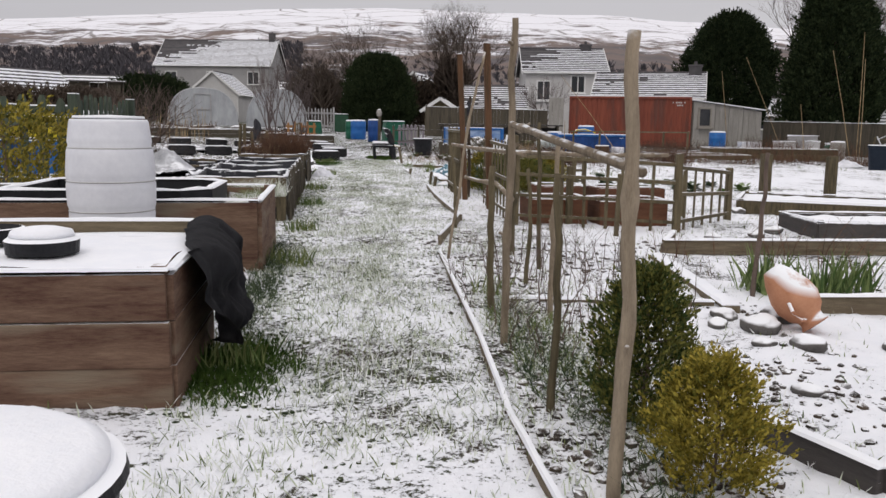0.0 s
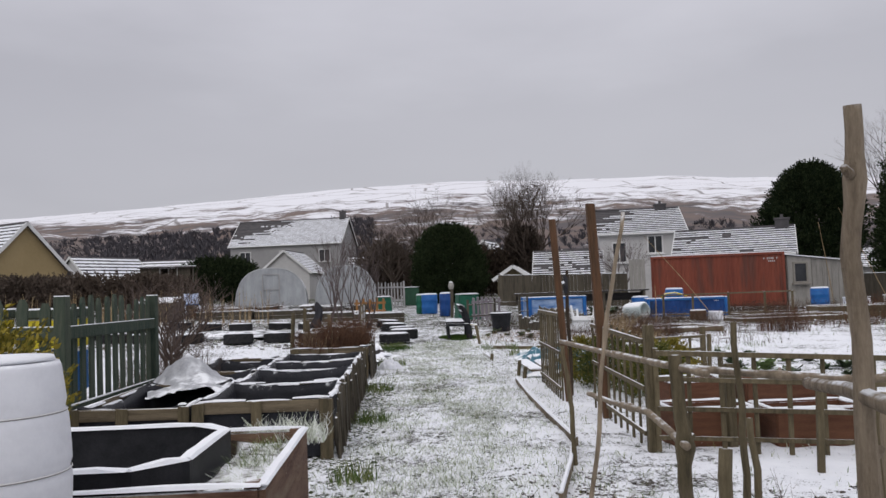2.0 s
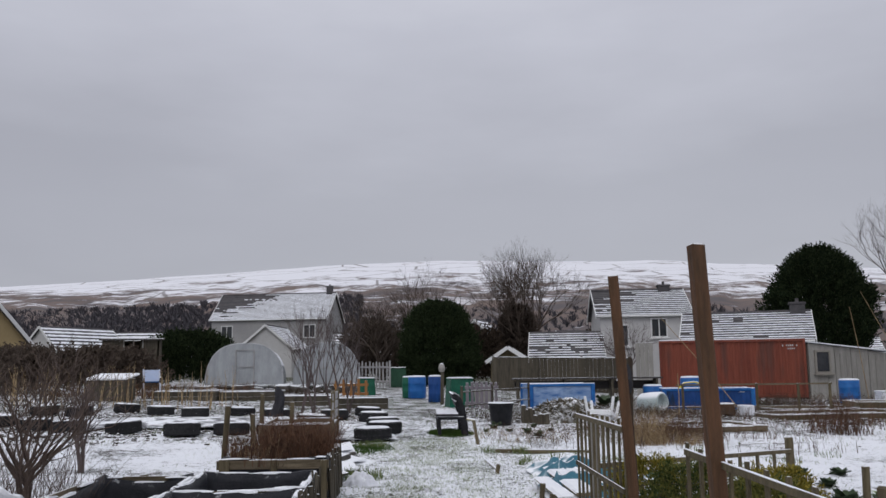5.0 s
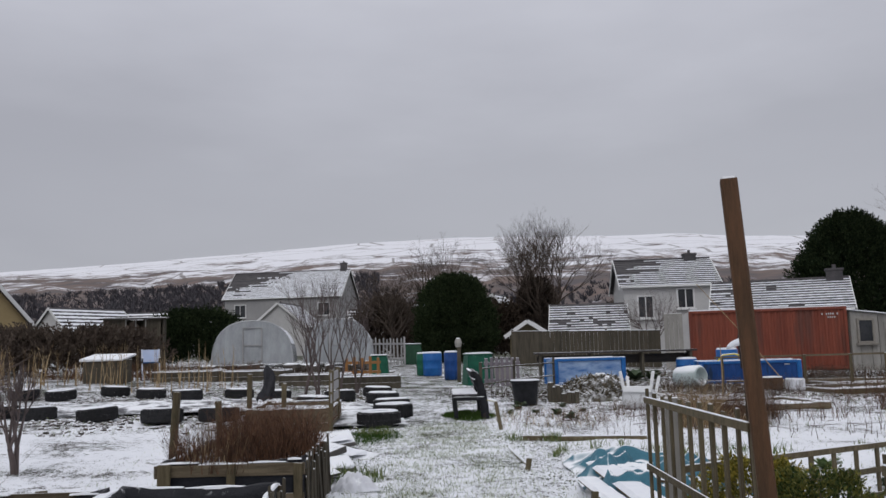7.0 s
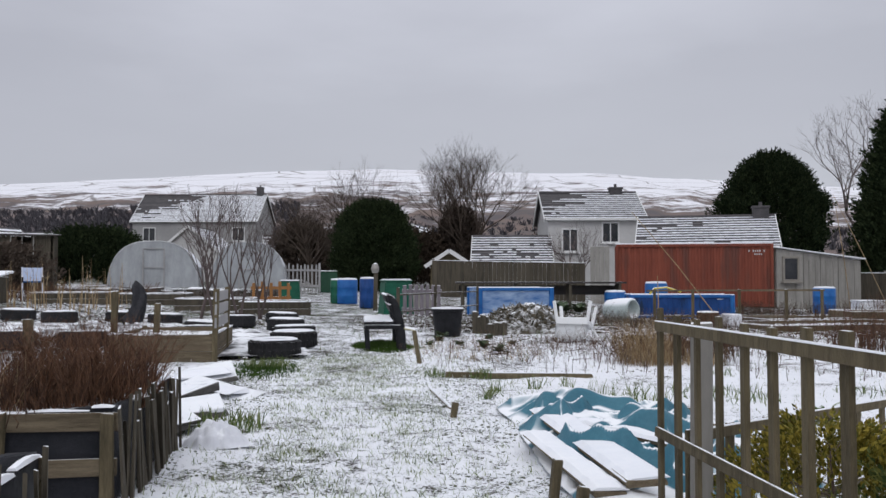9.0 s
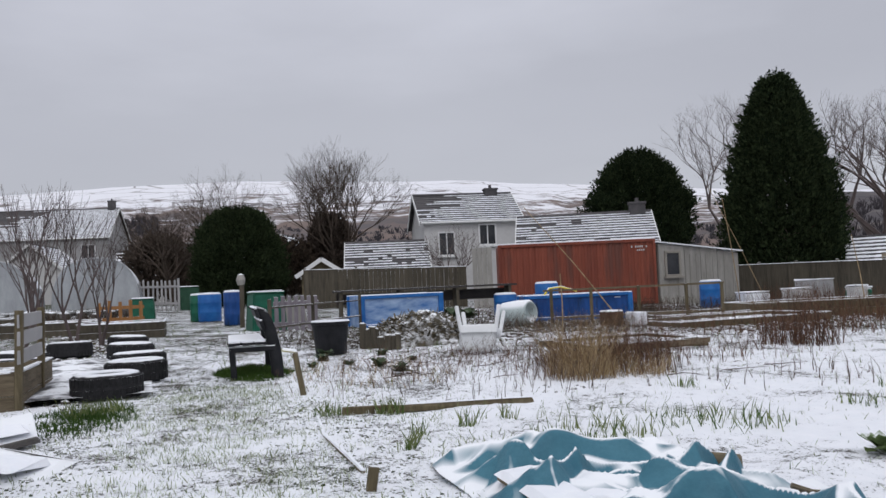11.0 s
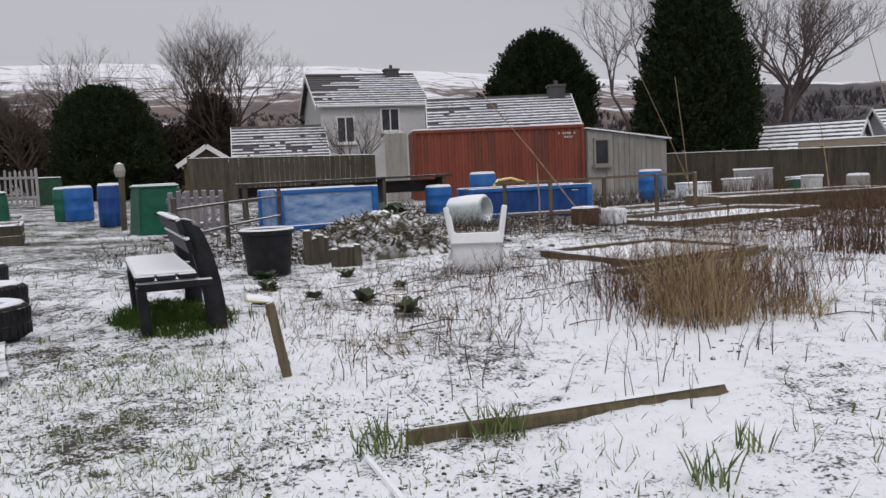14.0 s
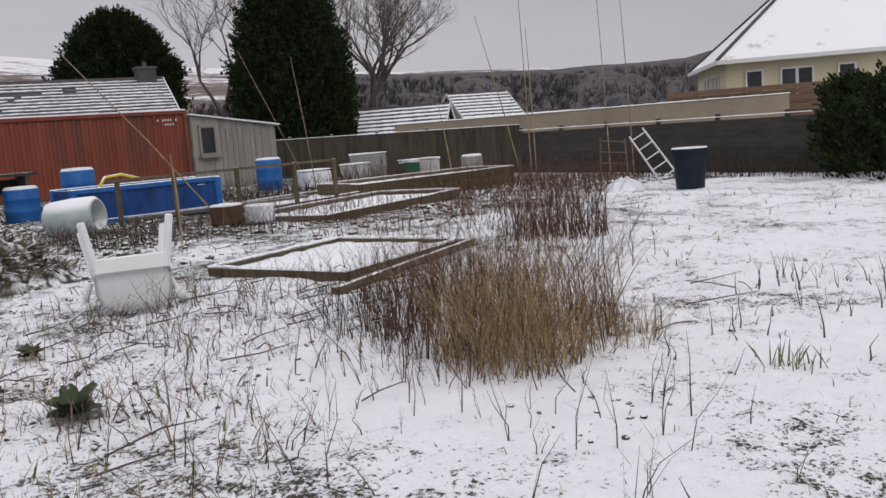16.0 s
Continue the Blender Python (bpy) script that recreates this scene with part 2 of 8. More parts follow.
M_RUBBER = stuff_mat("tyre_rubber", (0.013, 0.013, 0.014), (0.035, 0.035, 0.037), 12, rough=0.75, bump=0.5, snow=0.5, snow_at=(0.8, 0.95), spec=0.12)
M_WHITEP = stuff_mat("white_plastic", (0.60, 0.61, 0.66), (0.74, 0.75, 0.79), 3, rough=0.4, bump=0.05, snow=0.4)
M_BLUE = stuff_mat("blue_plastic", (0.008, 0.075, 0.28), (0.022, 0.15, 0.43), 4, rough=0.4, bump=0.05, snow=0.9)
M_DKBLUE = stuff_mat("deep_blue_plastic", (0.006, 0.036, 0.15), (0.018, 0.085, 0.30), 3, (2.5, 2.5, 0.6), rough=0.4, bump=0.15, snow=0.9, c3=(0.012, 0.03, 0.07))
M_GREENP = stuff_mat("green_plastic", (0.006, 0.075, 0.045), (0.014, 0.13, 0.078), 4, rough=0.45, bump=0.05, snow=0.9)
M_DKGREEN = stuff_mat("dark_green_plastic", (0.008, 0.04, 0.022), (0.02, 0.075, 0.04), 4, rough=0.45, bump=0.05, snow=0.9)
M_FENCEG = stuff_mat("green_grey_fence_paint", (0.022, 0.042, 0.032), (0.085, 0.098, 0.070), 4, (8, 8, 1), snow=0.8, bump=0.4)
M_TEAL = stuff_mat("teal_tarpaulin", (0.026, 0.115, 0.17), (0.055, 0.18, 0.24), 5, rough=0.5, bump=0.3, snow=0.68, snow_at=(0.79, 0.93), snow_scale=4.0)
M_STEEL = stuff_mat("oxide_red_steel", (0.145, 0.036, 0.023), (0.245, 0.066, 0.039), 1.6, (1.4, 1.4, 0.22), rough=0.65, bump=0.1, c3=(0.13, 0.048, 0.035))
M_GREYSHED = stuff_mat("grey_sheet", (0.21, 0.20, 0.185), (0.35, 0.335, 0.31), 1.5, (3, 3, 0.5), rough=0.7, bump=0.2, snow=0.8)
M_RENDER = stuff_mat("white_render", (0.46, 0.455, 0.455), (0.59, 0.58, 0.575), 0.6, rough=0.9, bump=0.1)
M_RENDERG = stuff_mat("grey_render", (0.29, 0.287, 0.29), (0.38, 0.372, 0.372), 0.5, rough=0.9, bump=0.1)
M_YELLOW = stuff_mat("buff_render", (0.30, 0.225, 0.115), (0.38, 0.29, 0.155), 0.6, rough=0.9, bump=0.1)
M_CREAM = stuff_mat("cream_render", (0.58, 0.53, 0.36), (0.66, 0.61, 0.43), 0.6, rough=0.9, bump=0.1)
M_SLATE = stuff_mat("slate", (0.045, 0.043, 0.047), (0.10, 0.093, 0.095), 2, rough=0.7, bump=0.2)
M_SLATES = stuff_mat("slate_part_snow", (0.055, 0.05, 0.052), (0.11, 0.10, 0.10), 2, rough=0.8, bump=0.2, snow=0.66, snow_at=(0.3, 0.55), snow_scale=0.45)
M_BRICK = stuff_mat("brick", (0.24, 0.12, 0.08), (0.34, 0.19, 0.13), 9, rough=0.9)
M_GLASSD = stuff_mat("dark_window_pane", (0.02, 0.022, 0.026), (0.05, 0.052, 0.058), 1, rough=0.15, bump=0)
M_FRAMEW = stuff_mat("white_frame", (0.66, 0.66, 0.66), (0.74, 0.74, 0.74), 2, rough=0.5, bump=0)
M_FENCEB = stuff_mat("brown_fence_board", (0.042, 0.036, 0.027), (0.105, 0.090, 0.066), 2, (6, 6, 0.8), snow=0.75, bump=0.4)
M_FENCED = stuff_mat("dark_fence_board", (0.035, 0.032, 0.032), (0.075, 0.066, 0.062), 2, (1, 1, 5), snow=0.5, bump=0.4)
M_TERRA = stuff_mat("terracotta", (0.36, 0.15, 0.08), (0.50, 0.25, 0.15), 7, rough=0.85, bump=0.3, snow=0.56, snow_at=(0.3, 0.6), snow_scale=5.0)
M_STONE = stuff_mat("grey_stone", (0.05, 0.047, 0.045), (0.15, 0.14, 0.13), 6, rough=0.9, bump=0.6, snow=0.72)
M_SOIL = stuff_mat("dark_soil", (0.035, 0.026, 0.02), (0.075, 0.055, 0.042), 8, rough=0.95, bump=0.8, snow=0.55)
M_ORANGE = stuff_mat("orange_wood", (0.25, 0.11, 0.035), (0.36, 0.185, 0.075), 3, (6, 6, 1), snow=0.75)
M_YELP = stuff_mat("yellow_paint", (0.62, 0.50, 0.02), (0.72, 0.60, 0.05), 3, rough=0.5, bump=0.05, snow=0.8)
M_MOSS = stuff_mat("mossy_grass", (0.02, 0.055, 0.008), (0.07, 0.12, 0.02), 9, rough=0.95, bump=0.8)
M_METAL = stuff_mat("galvanised_steel", (0.38, 0.39, 0.41), (0.55, 0.56, 0.58), 5, rough=0.45, metal=0.8, bump=0.05, snow=0.8)


def film_mat(name, tint, alpha):
    m, n, l, b = nodes_of(name)
    b.inputs["Base Color"].default_value = (*tint, 1)
    b.inputs["Roughness"].default_value = 0.25
    tc = n.new("ShaderNodeTexCoord")
    mp = n.new("ShaderNodeMapping")
    mp.inputs["Scale"].default_value = (1.0, 1.0, 0.35)
    l.new(tc.outputs["Object"], mp.inputs[0])
    v = noise_node(n, l, mp.outputs[0], 2.2, 5, 0.7)
    l.new(math_node(n, l, "MULTIPLY_ADD", range_node(n, l, v, 0.3, 0.7), 0.36, alpha - 0.18), b.inputs["Alpha"])
    bp = n.new("ShaderNodeBump")
    bp.inputs["Strength"].default_value, bp.inputs["Distance"].default_value = 0.4, 0.03
    l.new(v, bp.inputs["Height"])
    l.new(bp.outputs[0], b.inputs["Normal"])
    return m


M_FARWOOD = stuff_mat("far_wood_haze", (0.036, 0.035, 0.043), (0.075, 0.070, 0.080), 0.02, bump=0, island=True)
M_SLOPEWOOD = stuff_mat("slope_wood", (0.038, 0.034, 0.040), (0.072, 0.062, 0.068), 0.02, bump=0, island=True)
M_BUFFW = stuff_mat("buff_wall_render", (0.24, 0.20, 0.15), (0.34, 0.29, 0.22), 0.6, rough=0.9, bump=0.1, snow=0.8)
M_TIMBER = stuff_mat("brown_stained_timber", (0.10, 0.062, 0.042), (0.19, 0.125, 0.085), 2, (1, 1, 5), bump=0.3)
M_SHEET = stuff_mat("sheet_under_snow", (0.015, 0.016, 0.02), (0.04, 0.04, 0.048), 6, rough=0.45, bump=0.6, snow=0.53, snow_scale=2.5)
M_FRAMED = stuff_mat("grey_brown_frame", (0.20, 0.18, 0.16), (0.28, 0.26, 0.23), 2, rough=0.6, bump=0)
M_POLY = film_mat("clear_polythene", (0.40, 0.42, 0.44), 0.86)


# ---- mesh helpers ----
rng = random.Random(7)


def gz(x, y):
    """Height of the allotment ground: a faint rise ahead and a faint fall to the east."""
    sx = math.sqrt(x * x + 4) - 2
    sy = y - 13
    sy = 0.5 * (sy + math.sqrt(sy * sy + 16)) - 0.6
    far = max(0.0, min(1.0, (220 - math.hypot(x, y)) / 140))
    return (0.011 * max(sy, 0) - 0.022 * math.copysign(sx, x)) * far


def bumps(x, y):
    return 0.030 * noise.noise((x * 1.1, y * 1.1, 3)) + 0.020 * noise.noise((x * 4, y * 4, 9)) + 0.012 * noise.noise((x * 11, y * 11, 1))


def mesh_from(name, bm, material, smooth=False):
    me = bpy.data.meshes.new(name)
    bm.to_mesh(me)
    bm.free()
    me.materials.append(material)
    if smooth:
        me.shade_smooth()
    return me


def part(name, bm, material, parent, label="", smooth=False):
    ob = new(name, mesh_from(name, bm, material, smooth))
    ob.parent = parent
    return tagged(ob, label)


def solo(name, bm, material, m, label, category, group="", kind="", smooth=False):
    ob = new(name, mesh_from(name, bm, material, smooth))
    ob.matrix_world = m
    return tagged(ob, label, category, group, kind)


def thing(name, m, label, category, group="", kind=""):
    ob = new(name)
    ob.empty_display_size = 0.1
    ob.matrix_world = m
    return tagged(ob, label, category, group, kind)


def structure(name, bm, material, label="", smooth=False):
    ob = new(name, mesh_from(name, bm, material, smooth))
    return tagged(ob, label, "", "", "structure")


def on(x, y, turn=0.0, up=0.0, rx=0.0, ry=0.0):
    return pose(x, y, gz(x, y) + up, rx, ry, turn)


def box(bm, c, s, turn=None, wobble=0.0, chamfer=0.0):
    """A box of size s round c, with uneven corners and chamfered edges."""
    m = Matrix.Translation(c) @ (turn or Matrix()) @ Matrix.Diagonal((*s, 1))
    made = bmesh.ops.create_cube(bm, size=1.0, matrix=m)["verts"]
    if wobble:
        for v in made:
            v.co += Vector((rng.uniform(-1, 1), rng.uniform(-1, 1), rng.uniform(-1, 1))) * wobble
    if chamfer:
        edges = {e for v in made for e in v.link_edges}
        bmesh.ops.bevel(bm, geom=list(edges), offset=chamfer, segments=1, affect="EDGES")
    return bm


def bar(bm, a, b, w, d, wobble=0.0, chamfer=0.0):
    """A sawn bar from a to b, w wide and d deep."""
    a, b = Vector(a), Vector(b)
    turn = (b - a).to_track_quat("Z", "Y").to_matrix().to_4x4()
    return box(bm, (a + b) / 2, (w, d, (b - a).length), turn, wobble, chamfer)


def tube(bm, pts, radii, sides=7, caps=True):
    pts = [Vector(p) for p in pts]
    rings = []
    for i, p in enumerate(pts):
        d = (pts[min(i + 1, len(pts) - 1)] - pts[max(i - 1, 0)]).normalized()
        u = d.orthogonal().normalized() if abs(d.z) > 0.9 else d.cross((0, 0, 1)).normalized()
        w = d.cross(u)
        r = radii[i] if isinstance(radii, (list, tuple)) else radii
        rings.append([bm.verts.new(p + (u * math.cos(t) + w * math.sin(t)) * r) for t in (math.tau * k / sides for k in range(sides))])
    for a, b in zip(rings, rings[1:]):
        for k in range(sides):
            bm.faces.new((a[k], a[(k + 1) % sides], b[(k + 1) % sides], b[k]))
    if caps and sides > 2:
        bm.faces.new(rings[0][::-1])
        bm.faces.new(rings[-1])
    return bm


def lathe(bm, prof, segs=24, squash=(1, 1), closed=False):
    rings = []
    for r, z in prof:
        rings.append([bm.verts.new((r * squash[0] * math.cos(math.tau * k / segs), r * squash[1] * math.sin(math.tau * k / segs), z)) for k in range(segs)])
    pairs = list(zip(rings, rings[1:])) + ([(rings[-1], rings[0])] if closed else [])
    for a, b in pairs:
        for k in range(segs):
            bm.faces.new((a[k], a[(k + 1) % segs], b[(k + 1) % segs], b[k]))
    if not closed:
        bm.faces.new(rings[0][::-1])
        bm.faces.new(rings[-1])
    return bm


def ribbon_mesh(name, quads, material):
    """Many separate thin blades as one mesh: each a triangle or quad of corner points."""
    verts, faces = [], []
    for q in quads:
        faces.append(tuple(range(len(verts), len(verts) + len(q))))
        verts.extend(q)
    me = bpy.data.meshes.new(name)
    me.from_pydata(verts, [], faces)
    me.materials.append(material)
    return me


def blade(x, y, z, h, w, lean, a, bend=0.5):
    dx, dy = math.cos(a), math.sin(a)
    sx, sy = -dy * w, dx * w
    mx, my, mz = x + dx * lean * h * bend, y + dy * lean * h * bend, z + h * 0.6
    return [(x - sx, y - sy, z), (x + sx, y + sy, z), (mx + sx * 0.7, my + sy * 0.7, mz), (x + dx * lean * h, y + dy * lean * h, z + h), (mx - sx * 0.7, my - sy * 0.7, mz)]


def snow_strip(bm, a, b, w, h=0.02):
    """A soft uneven ridge of snow along the top of a board from a to b."""
    a, b = Vector(a), Vector(b)
    h *= 0.75
    n = max(3, int((b - a).length / 0.12))
    side = (b - a).cross((0, 0, 1)).normalized() * w / 2
    rows = []
    for i in range(n + 1):
        p = a.lerp(b, i / n)
        k = 0.75 + 0.5 * noise.noise(p * 5)
        end = 0.55 if i in (0, n) else 1.0
        rows.append([bm.verts.new(p - side * 1.06), bm.verts.new(p - side * 0.7 + Vector((0, 0, h * k * end))), bm.verts.new(p + side * 0.7 + Vector((0, 0, h * k * end))), bm.verts.new(p + side * 1.06)])
    for r, s in zip(rows, rows[1:]):
        for k in range(3):
            bm.faces.new((r[k], r[k + 1], s[k + 1], s[k]))
    bm.faces.new(rows[0][::-1])
    bm.faces.new(rows[-1])


# ---- ground, hills ----
def axis(fine_a, fine_b, step, far):
    out = list(np.arange(fine_a, fine_b, step))
    d, v, w = step, fine_a, fine_b
    low, high = [], []
    while v > -far:
        d *= 1.13
        v -= d
        low.append(v)
    d = step
    while w < far:
        high.append(w)
        d *= 1.13
        w += d
    return low[::-1] + out + high + [far]


def build_ground():
    xs, ys = axis(-3.2, 6.0, 0.055, 3000), axis(-3.2, 21.0, 0.055, 3000)
    verts = []
    for y in ys:
        for x in xs:
            near = 1.0 if (-30 < x < 60 and -12 < y < 70) else 0.0
            verts.append((x, y, gz(x, y) + (bumps(x, y) if near else 0)))
    w = len(xs)
    faces = [(j * w + i, j * w + i + 1, (j + 1) * w + i + 1, (j + 1) * w + i) for j in range(len(ys) - 1) for i in range(w - 1)]
    me = bpy.data.meshes.new("ground")
    me.from_pydata(verts, [], faces)
    me.materials.append(M_GROUND)
    me.shade_smooth()
    tagged(new("ground", me), "thin snow over rough green allotment grass and soil", "", "", "structure")


build_ground()


def crest(az):
    """Elevation of the skyline in degrees over the bearing."""
    table = ((-95, 4.0), (-40, 4.4), (-25, 5.3), (-12, 6.5), (-5, 7.15), (3, 7.5), (11, 7.3), (18, 7.1), (26, 6.4), (38, 5.2), (50, 4.2), (60, 3.7), (68, 3.7), (74, 4.6), (95, 5.5), (120, 4.5))
    for (a, ea), (b, eb) in zip(table, table[1:]):
        if a <= az <= b:
            return ea + (eb - ea) * (az - a) / (b - a)
    return 4.0


def build_hill(name, a0, a1, r0, r1, material, lift, label, power=1.0):
    bm = bmesh.new()
    rows = []
    n = int((a1 - a0) * 2.5)
    for j in range(41):
        f = j / 40
        r = r0 + (r1 - r0) * f
        row = []
        for i in range(n + 1):
            az = a0 + (a1 - a0) * i / n
            top = r1 * math.tan(radians(crest(az) * lift))
            h = top * f**power - 3 * (1 - f)
            edge = min(1, i / 6, (n - i) / 6)
            h = h * edge - 3 * (1 - edge)
            h += (7 * noise.noise((az * 0.25, f * 5, 1)) + 3.5 * noise.noise((az * 0.9, f * 11, 4))) * (0.25 + 0.75 * math.sin(math.pi * min(1, f * 1.02)))
            row.append(bm.verts.new((r * math.sin(radians(az)), r * math.cos(radians(az)), h)))
        rows.append(row)
    for a, b in zip(rows, rows[1:]):
        for i in range(n):
            bm.faces.new((a[i], a[i + 1], b[i + 1], b[i]))
    return structure(name, bm, material, label, True)


build_hill("backdrop", -110, 62, 320, 1900, M_HILL, 1.0, "snow-covered moorland hill across the valley", 1.15)
build_hill("backdrop", 38, 130, 240, 1100, M_HILLR, 0.97, "dark wooded valley side with a few snowy fields", 0.9)


def woods(a0, a1, r0, r1, count, h0, h1, label, lift=1.0, power=1.15, rr=(320, 1900), material=M_FARWOOD):
    """Bare far woodland: each tree a trunk with a fan of thin upright twigs."""
    quads = []
    for _ in range(count):
        az, r = radians(rng.uniform(a0, a1)), rng.uniform(r0, r1)
        f = max(0.0, (r - rr[0]) / (rr[1] - rr[0]))
        base = rr[1] * math.tan(radians(crest(math.degrees(az)) * lift)) * f**power - 5 * (1 - f)
        x, y, h = r * math.sin(az), r * math.cos(az), rng.uniform(h0, h1)
        for k in range(11):
            a = rng.uniform(0, math.tau)
            sp, t = rng.uniform(0.05, 0.55) * h, rng.uniform(0.45, 0.9)
            w = 0.042 * h
            bx, bz = rng.uniform(-0.08, 0.08) * h, base + rng.uniform(0, 0.35) * h
            quads.append([(x + bx - w, y, bz), (x + bx + w, y, bz), (x + math.cos(a) * sp + w * 0.6, y + math.sin(a) * sp, base + h * t), (x + math.cos(a) * sp - w * 0.6, y + math.sin(a) * sp, base + h * t * 0.97)])
    ob = new("woodland", ribbon_mesh("woodland", quads, material))
    return tagged(ob, label, "woodland", "", "stuff")


woods(-40, -2, 440, 980, 4200, 5, 10, "bare winter woodland on the valley side")
woods(-3, 40, 420, 760, 900, 5, 10, "bare winter woodland along the valley")
woods(40, 120, 250, 700, 3200, 4, 8, "bare winter woodland on the dark slope", 0.97, 0.9, (240, 1100), M_SLOPEWOOD)
# ---- buildings ----
def window(parent, at, w, h, turn=0.0, bars=1, proud=0.03, trim=M_FRAMEW):
    """A window in a wall that faces -y in the parent's frame."""
    m = Matrix.Translation(at) @ Matrix.Rotation(radians(turn), 4, "Z")
    bm = bmesh.new()
    box(bm, (0, 0, 0), (w, 0.05, h))
    bm.transform(m)
    pane = part("window", bm, M_GLASSD, parent)
    bm = bmesh.new()
    for s in (-1, 1):
        box(bm, (s * w / 2, -proud, 0), (0.09, 0.09, h + 0.09), chamfer=0.01)
        box(bm, (0, -proud, s * h / 2), (w + 0.09, 0.094, 0.09), chamfer=0.01)
    for k in range(bars):
        box(bm, (-w / 2 + w * (k + 1) / (bars + 1), -proud, 0), (0.06, 0.08, h))
    bm.transform(m)
    part("frame", bm, trim, pane)
    bm = bmesh.new()
    box(bm, (0, -0.08, -h / 2 - 0.08), (w + 0.25, 0.2, 0.08), chamfer=0.01)
    bm.transform(m)
    part("sill", bm, trim, pane)


def roof_slope(parent, w, d, eave, ridge, side, courses, over=0.25, snow_cover=0.7, tile=M_SLATE, patchy=0.0):
    """One slope of a gable roof with its courses of slates and the snow lying on them; side -1 faces -y."""
    half = d / 2 + over
    drop = over * (ridge - eave) / (d / 2)
    bot, top = Vector((0, side * half, eave - drop)), Vector((0, 0, ridge))
    sm, courses_made = bmesh.new(), []
    ang = math.atan2(top.z - bot.z, half)
    turn = Matrix.Rotation(ang * (1 if side < 0 else -1), 4, "X")
    ln = (top - bot).length / courses
    nrm = Vector((0, side * math.sin(ang), math.cos(ang)))
    for k in range(courses):
        p = bot.lerp(top, (k + 0.5) / courses)
        tilt = turn @ Matrix.Rotation(radians(-5 if side < 0 else 5), 4, "X")
        cb = bmesh.new()
        box(cb, p, (w + 2 * over, ln * 1.12, 0.05), tilt, 0.006)
        courses_made.append(cb)
        if snow_cover <= 0:
            continue
        n = max(8, int(w / 0.22))
        for i in range(n):
            if noise.noise((i * 0.11, k * 0.55, w + eave)) * 0.9 + rng.uniform(-0.16, 0.16) > snow_cover - 0.25 - patchy * (k / courses) * (1 - 1.6 * i / n):
                continue
            x = -w / 2 - over + (w + 2 * over) * (i + 0.5) / n
            q = p + nrm * 0.035 + (top - bot).normalized() * ln * 0.08
            box(sm, q + Vector((x, 0, 0)), ((w + 2 * over) / n * rng.uniform(0.95, 1.04), ln * rng.uniform(0.5, 0.72) * (0.52 if snow_cover < 0.9 else 0.95), 0.03), tilt, 0.01)
    slope = part("roof", courses_made[0], tile, parent)
    for cb in courses_made[1:]:
        part("tile_course", cb, tile, slope)
    tagged(part("snow", sm, M_SNOW, slope, "lying snow between the slate courses"), kind="stuff")


def gable_house(name, m, w, d, eave, ridge, wall, label, courses=14, snow_cover=0.7, windows=(), chimneys=(), patchy=0.0, category="house"):
    root = thing(name, m, label, category)
    bm = bmesh.new()
    a = [bm.verts.new(p) for p in ((-w / 2, -d / 2, -0.6), (w / 2, -d / 2, -0.6), (w / 2, -d / 2, eave), (-w / 2, -d / 2, eave))]
    b = [bm.verts.new((v.co.x, d / 2, v.co.z)) for v in a]
    r0, r1 = bm.verts.new((-w / 2, 0, ridge - 0.06)), bm.verts.new((w / 2, 0, ridge - 0.06))
    bm.faces.new(a)
    bm.faces.new(b[::-1])
    bm.faces.new((a[0], a[3], r0, b[3], b[0]))
    bm.faces.new((a[1], b[1], b[2], r1, a[2]))
    bm.faces.new((a[3], a[2], r1, r0))
    bm.faces.new((b[2], b[3], r0, r1))
    part("wall", bm, wall, root)
    for s in (-1, 1):
        roof_slope(root, w, d, eave, ridge, s, courses, snow_cover=snow_cover, patchy=patchy)
    bm = bmesh.new()
    tube(bm, [(-w / 2 - 0.25, 0, ridge + 0.03), (w / 2 + 0.25, 0, ridge + 0.03)], 0.11, 6)
    part("ridge_tile", bm, M_SLATE, root)
    bm = bmesh.new()
    tube(bm, [(-w / 2 - 0.2, -d / 2 - 0.3, eave - 0.16), (w / 2 + 0.2, -d / 2 - 0.3, eave - 0.16)], 0.07, 6)
    part("gutter", bm, M_FRAMEW, root)
    for s in (-1, 1):
        for side in (-1, 1):
            bm = bmesh.new()
            bar(bm, (s * (w / 2 + 0.27), side * (d / 2 + 0.28), eave - 0.22), (s * (w / 2 + 0.27), 0, ridge + 0.02), 0.04, 0.2)
            part("bargeboard", bm, M_FRAMEW, root)
    for x, z, ww, hh in windows:
        window(root, (x, -d / 2 - 0.01, z), ww, hh)
    for x, h, mat in chimneys:
        bm = bmesh.new()
        box(bm, (x, 0, ridge + h / 2 - 0.3), (0.75, 0.6, h + 0.6), chamfer=0.02)
        box(bm, (x, 0, ridge + h - 0.05), (0.85, 0.7, 0.12), chamfer=0.02)
        stack = part("chimney", bm, mat, root)
        bm = bmesh.new()
        lathe(bm, [(0.10, 0), (0.085, 0.2), (0.10, 0.22)], 10)
        bm.transform(Matrix.Translation((x, 0, ridge + h)))
        part("chimney_pot", bm, M_SLATE, stack)
    return root


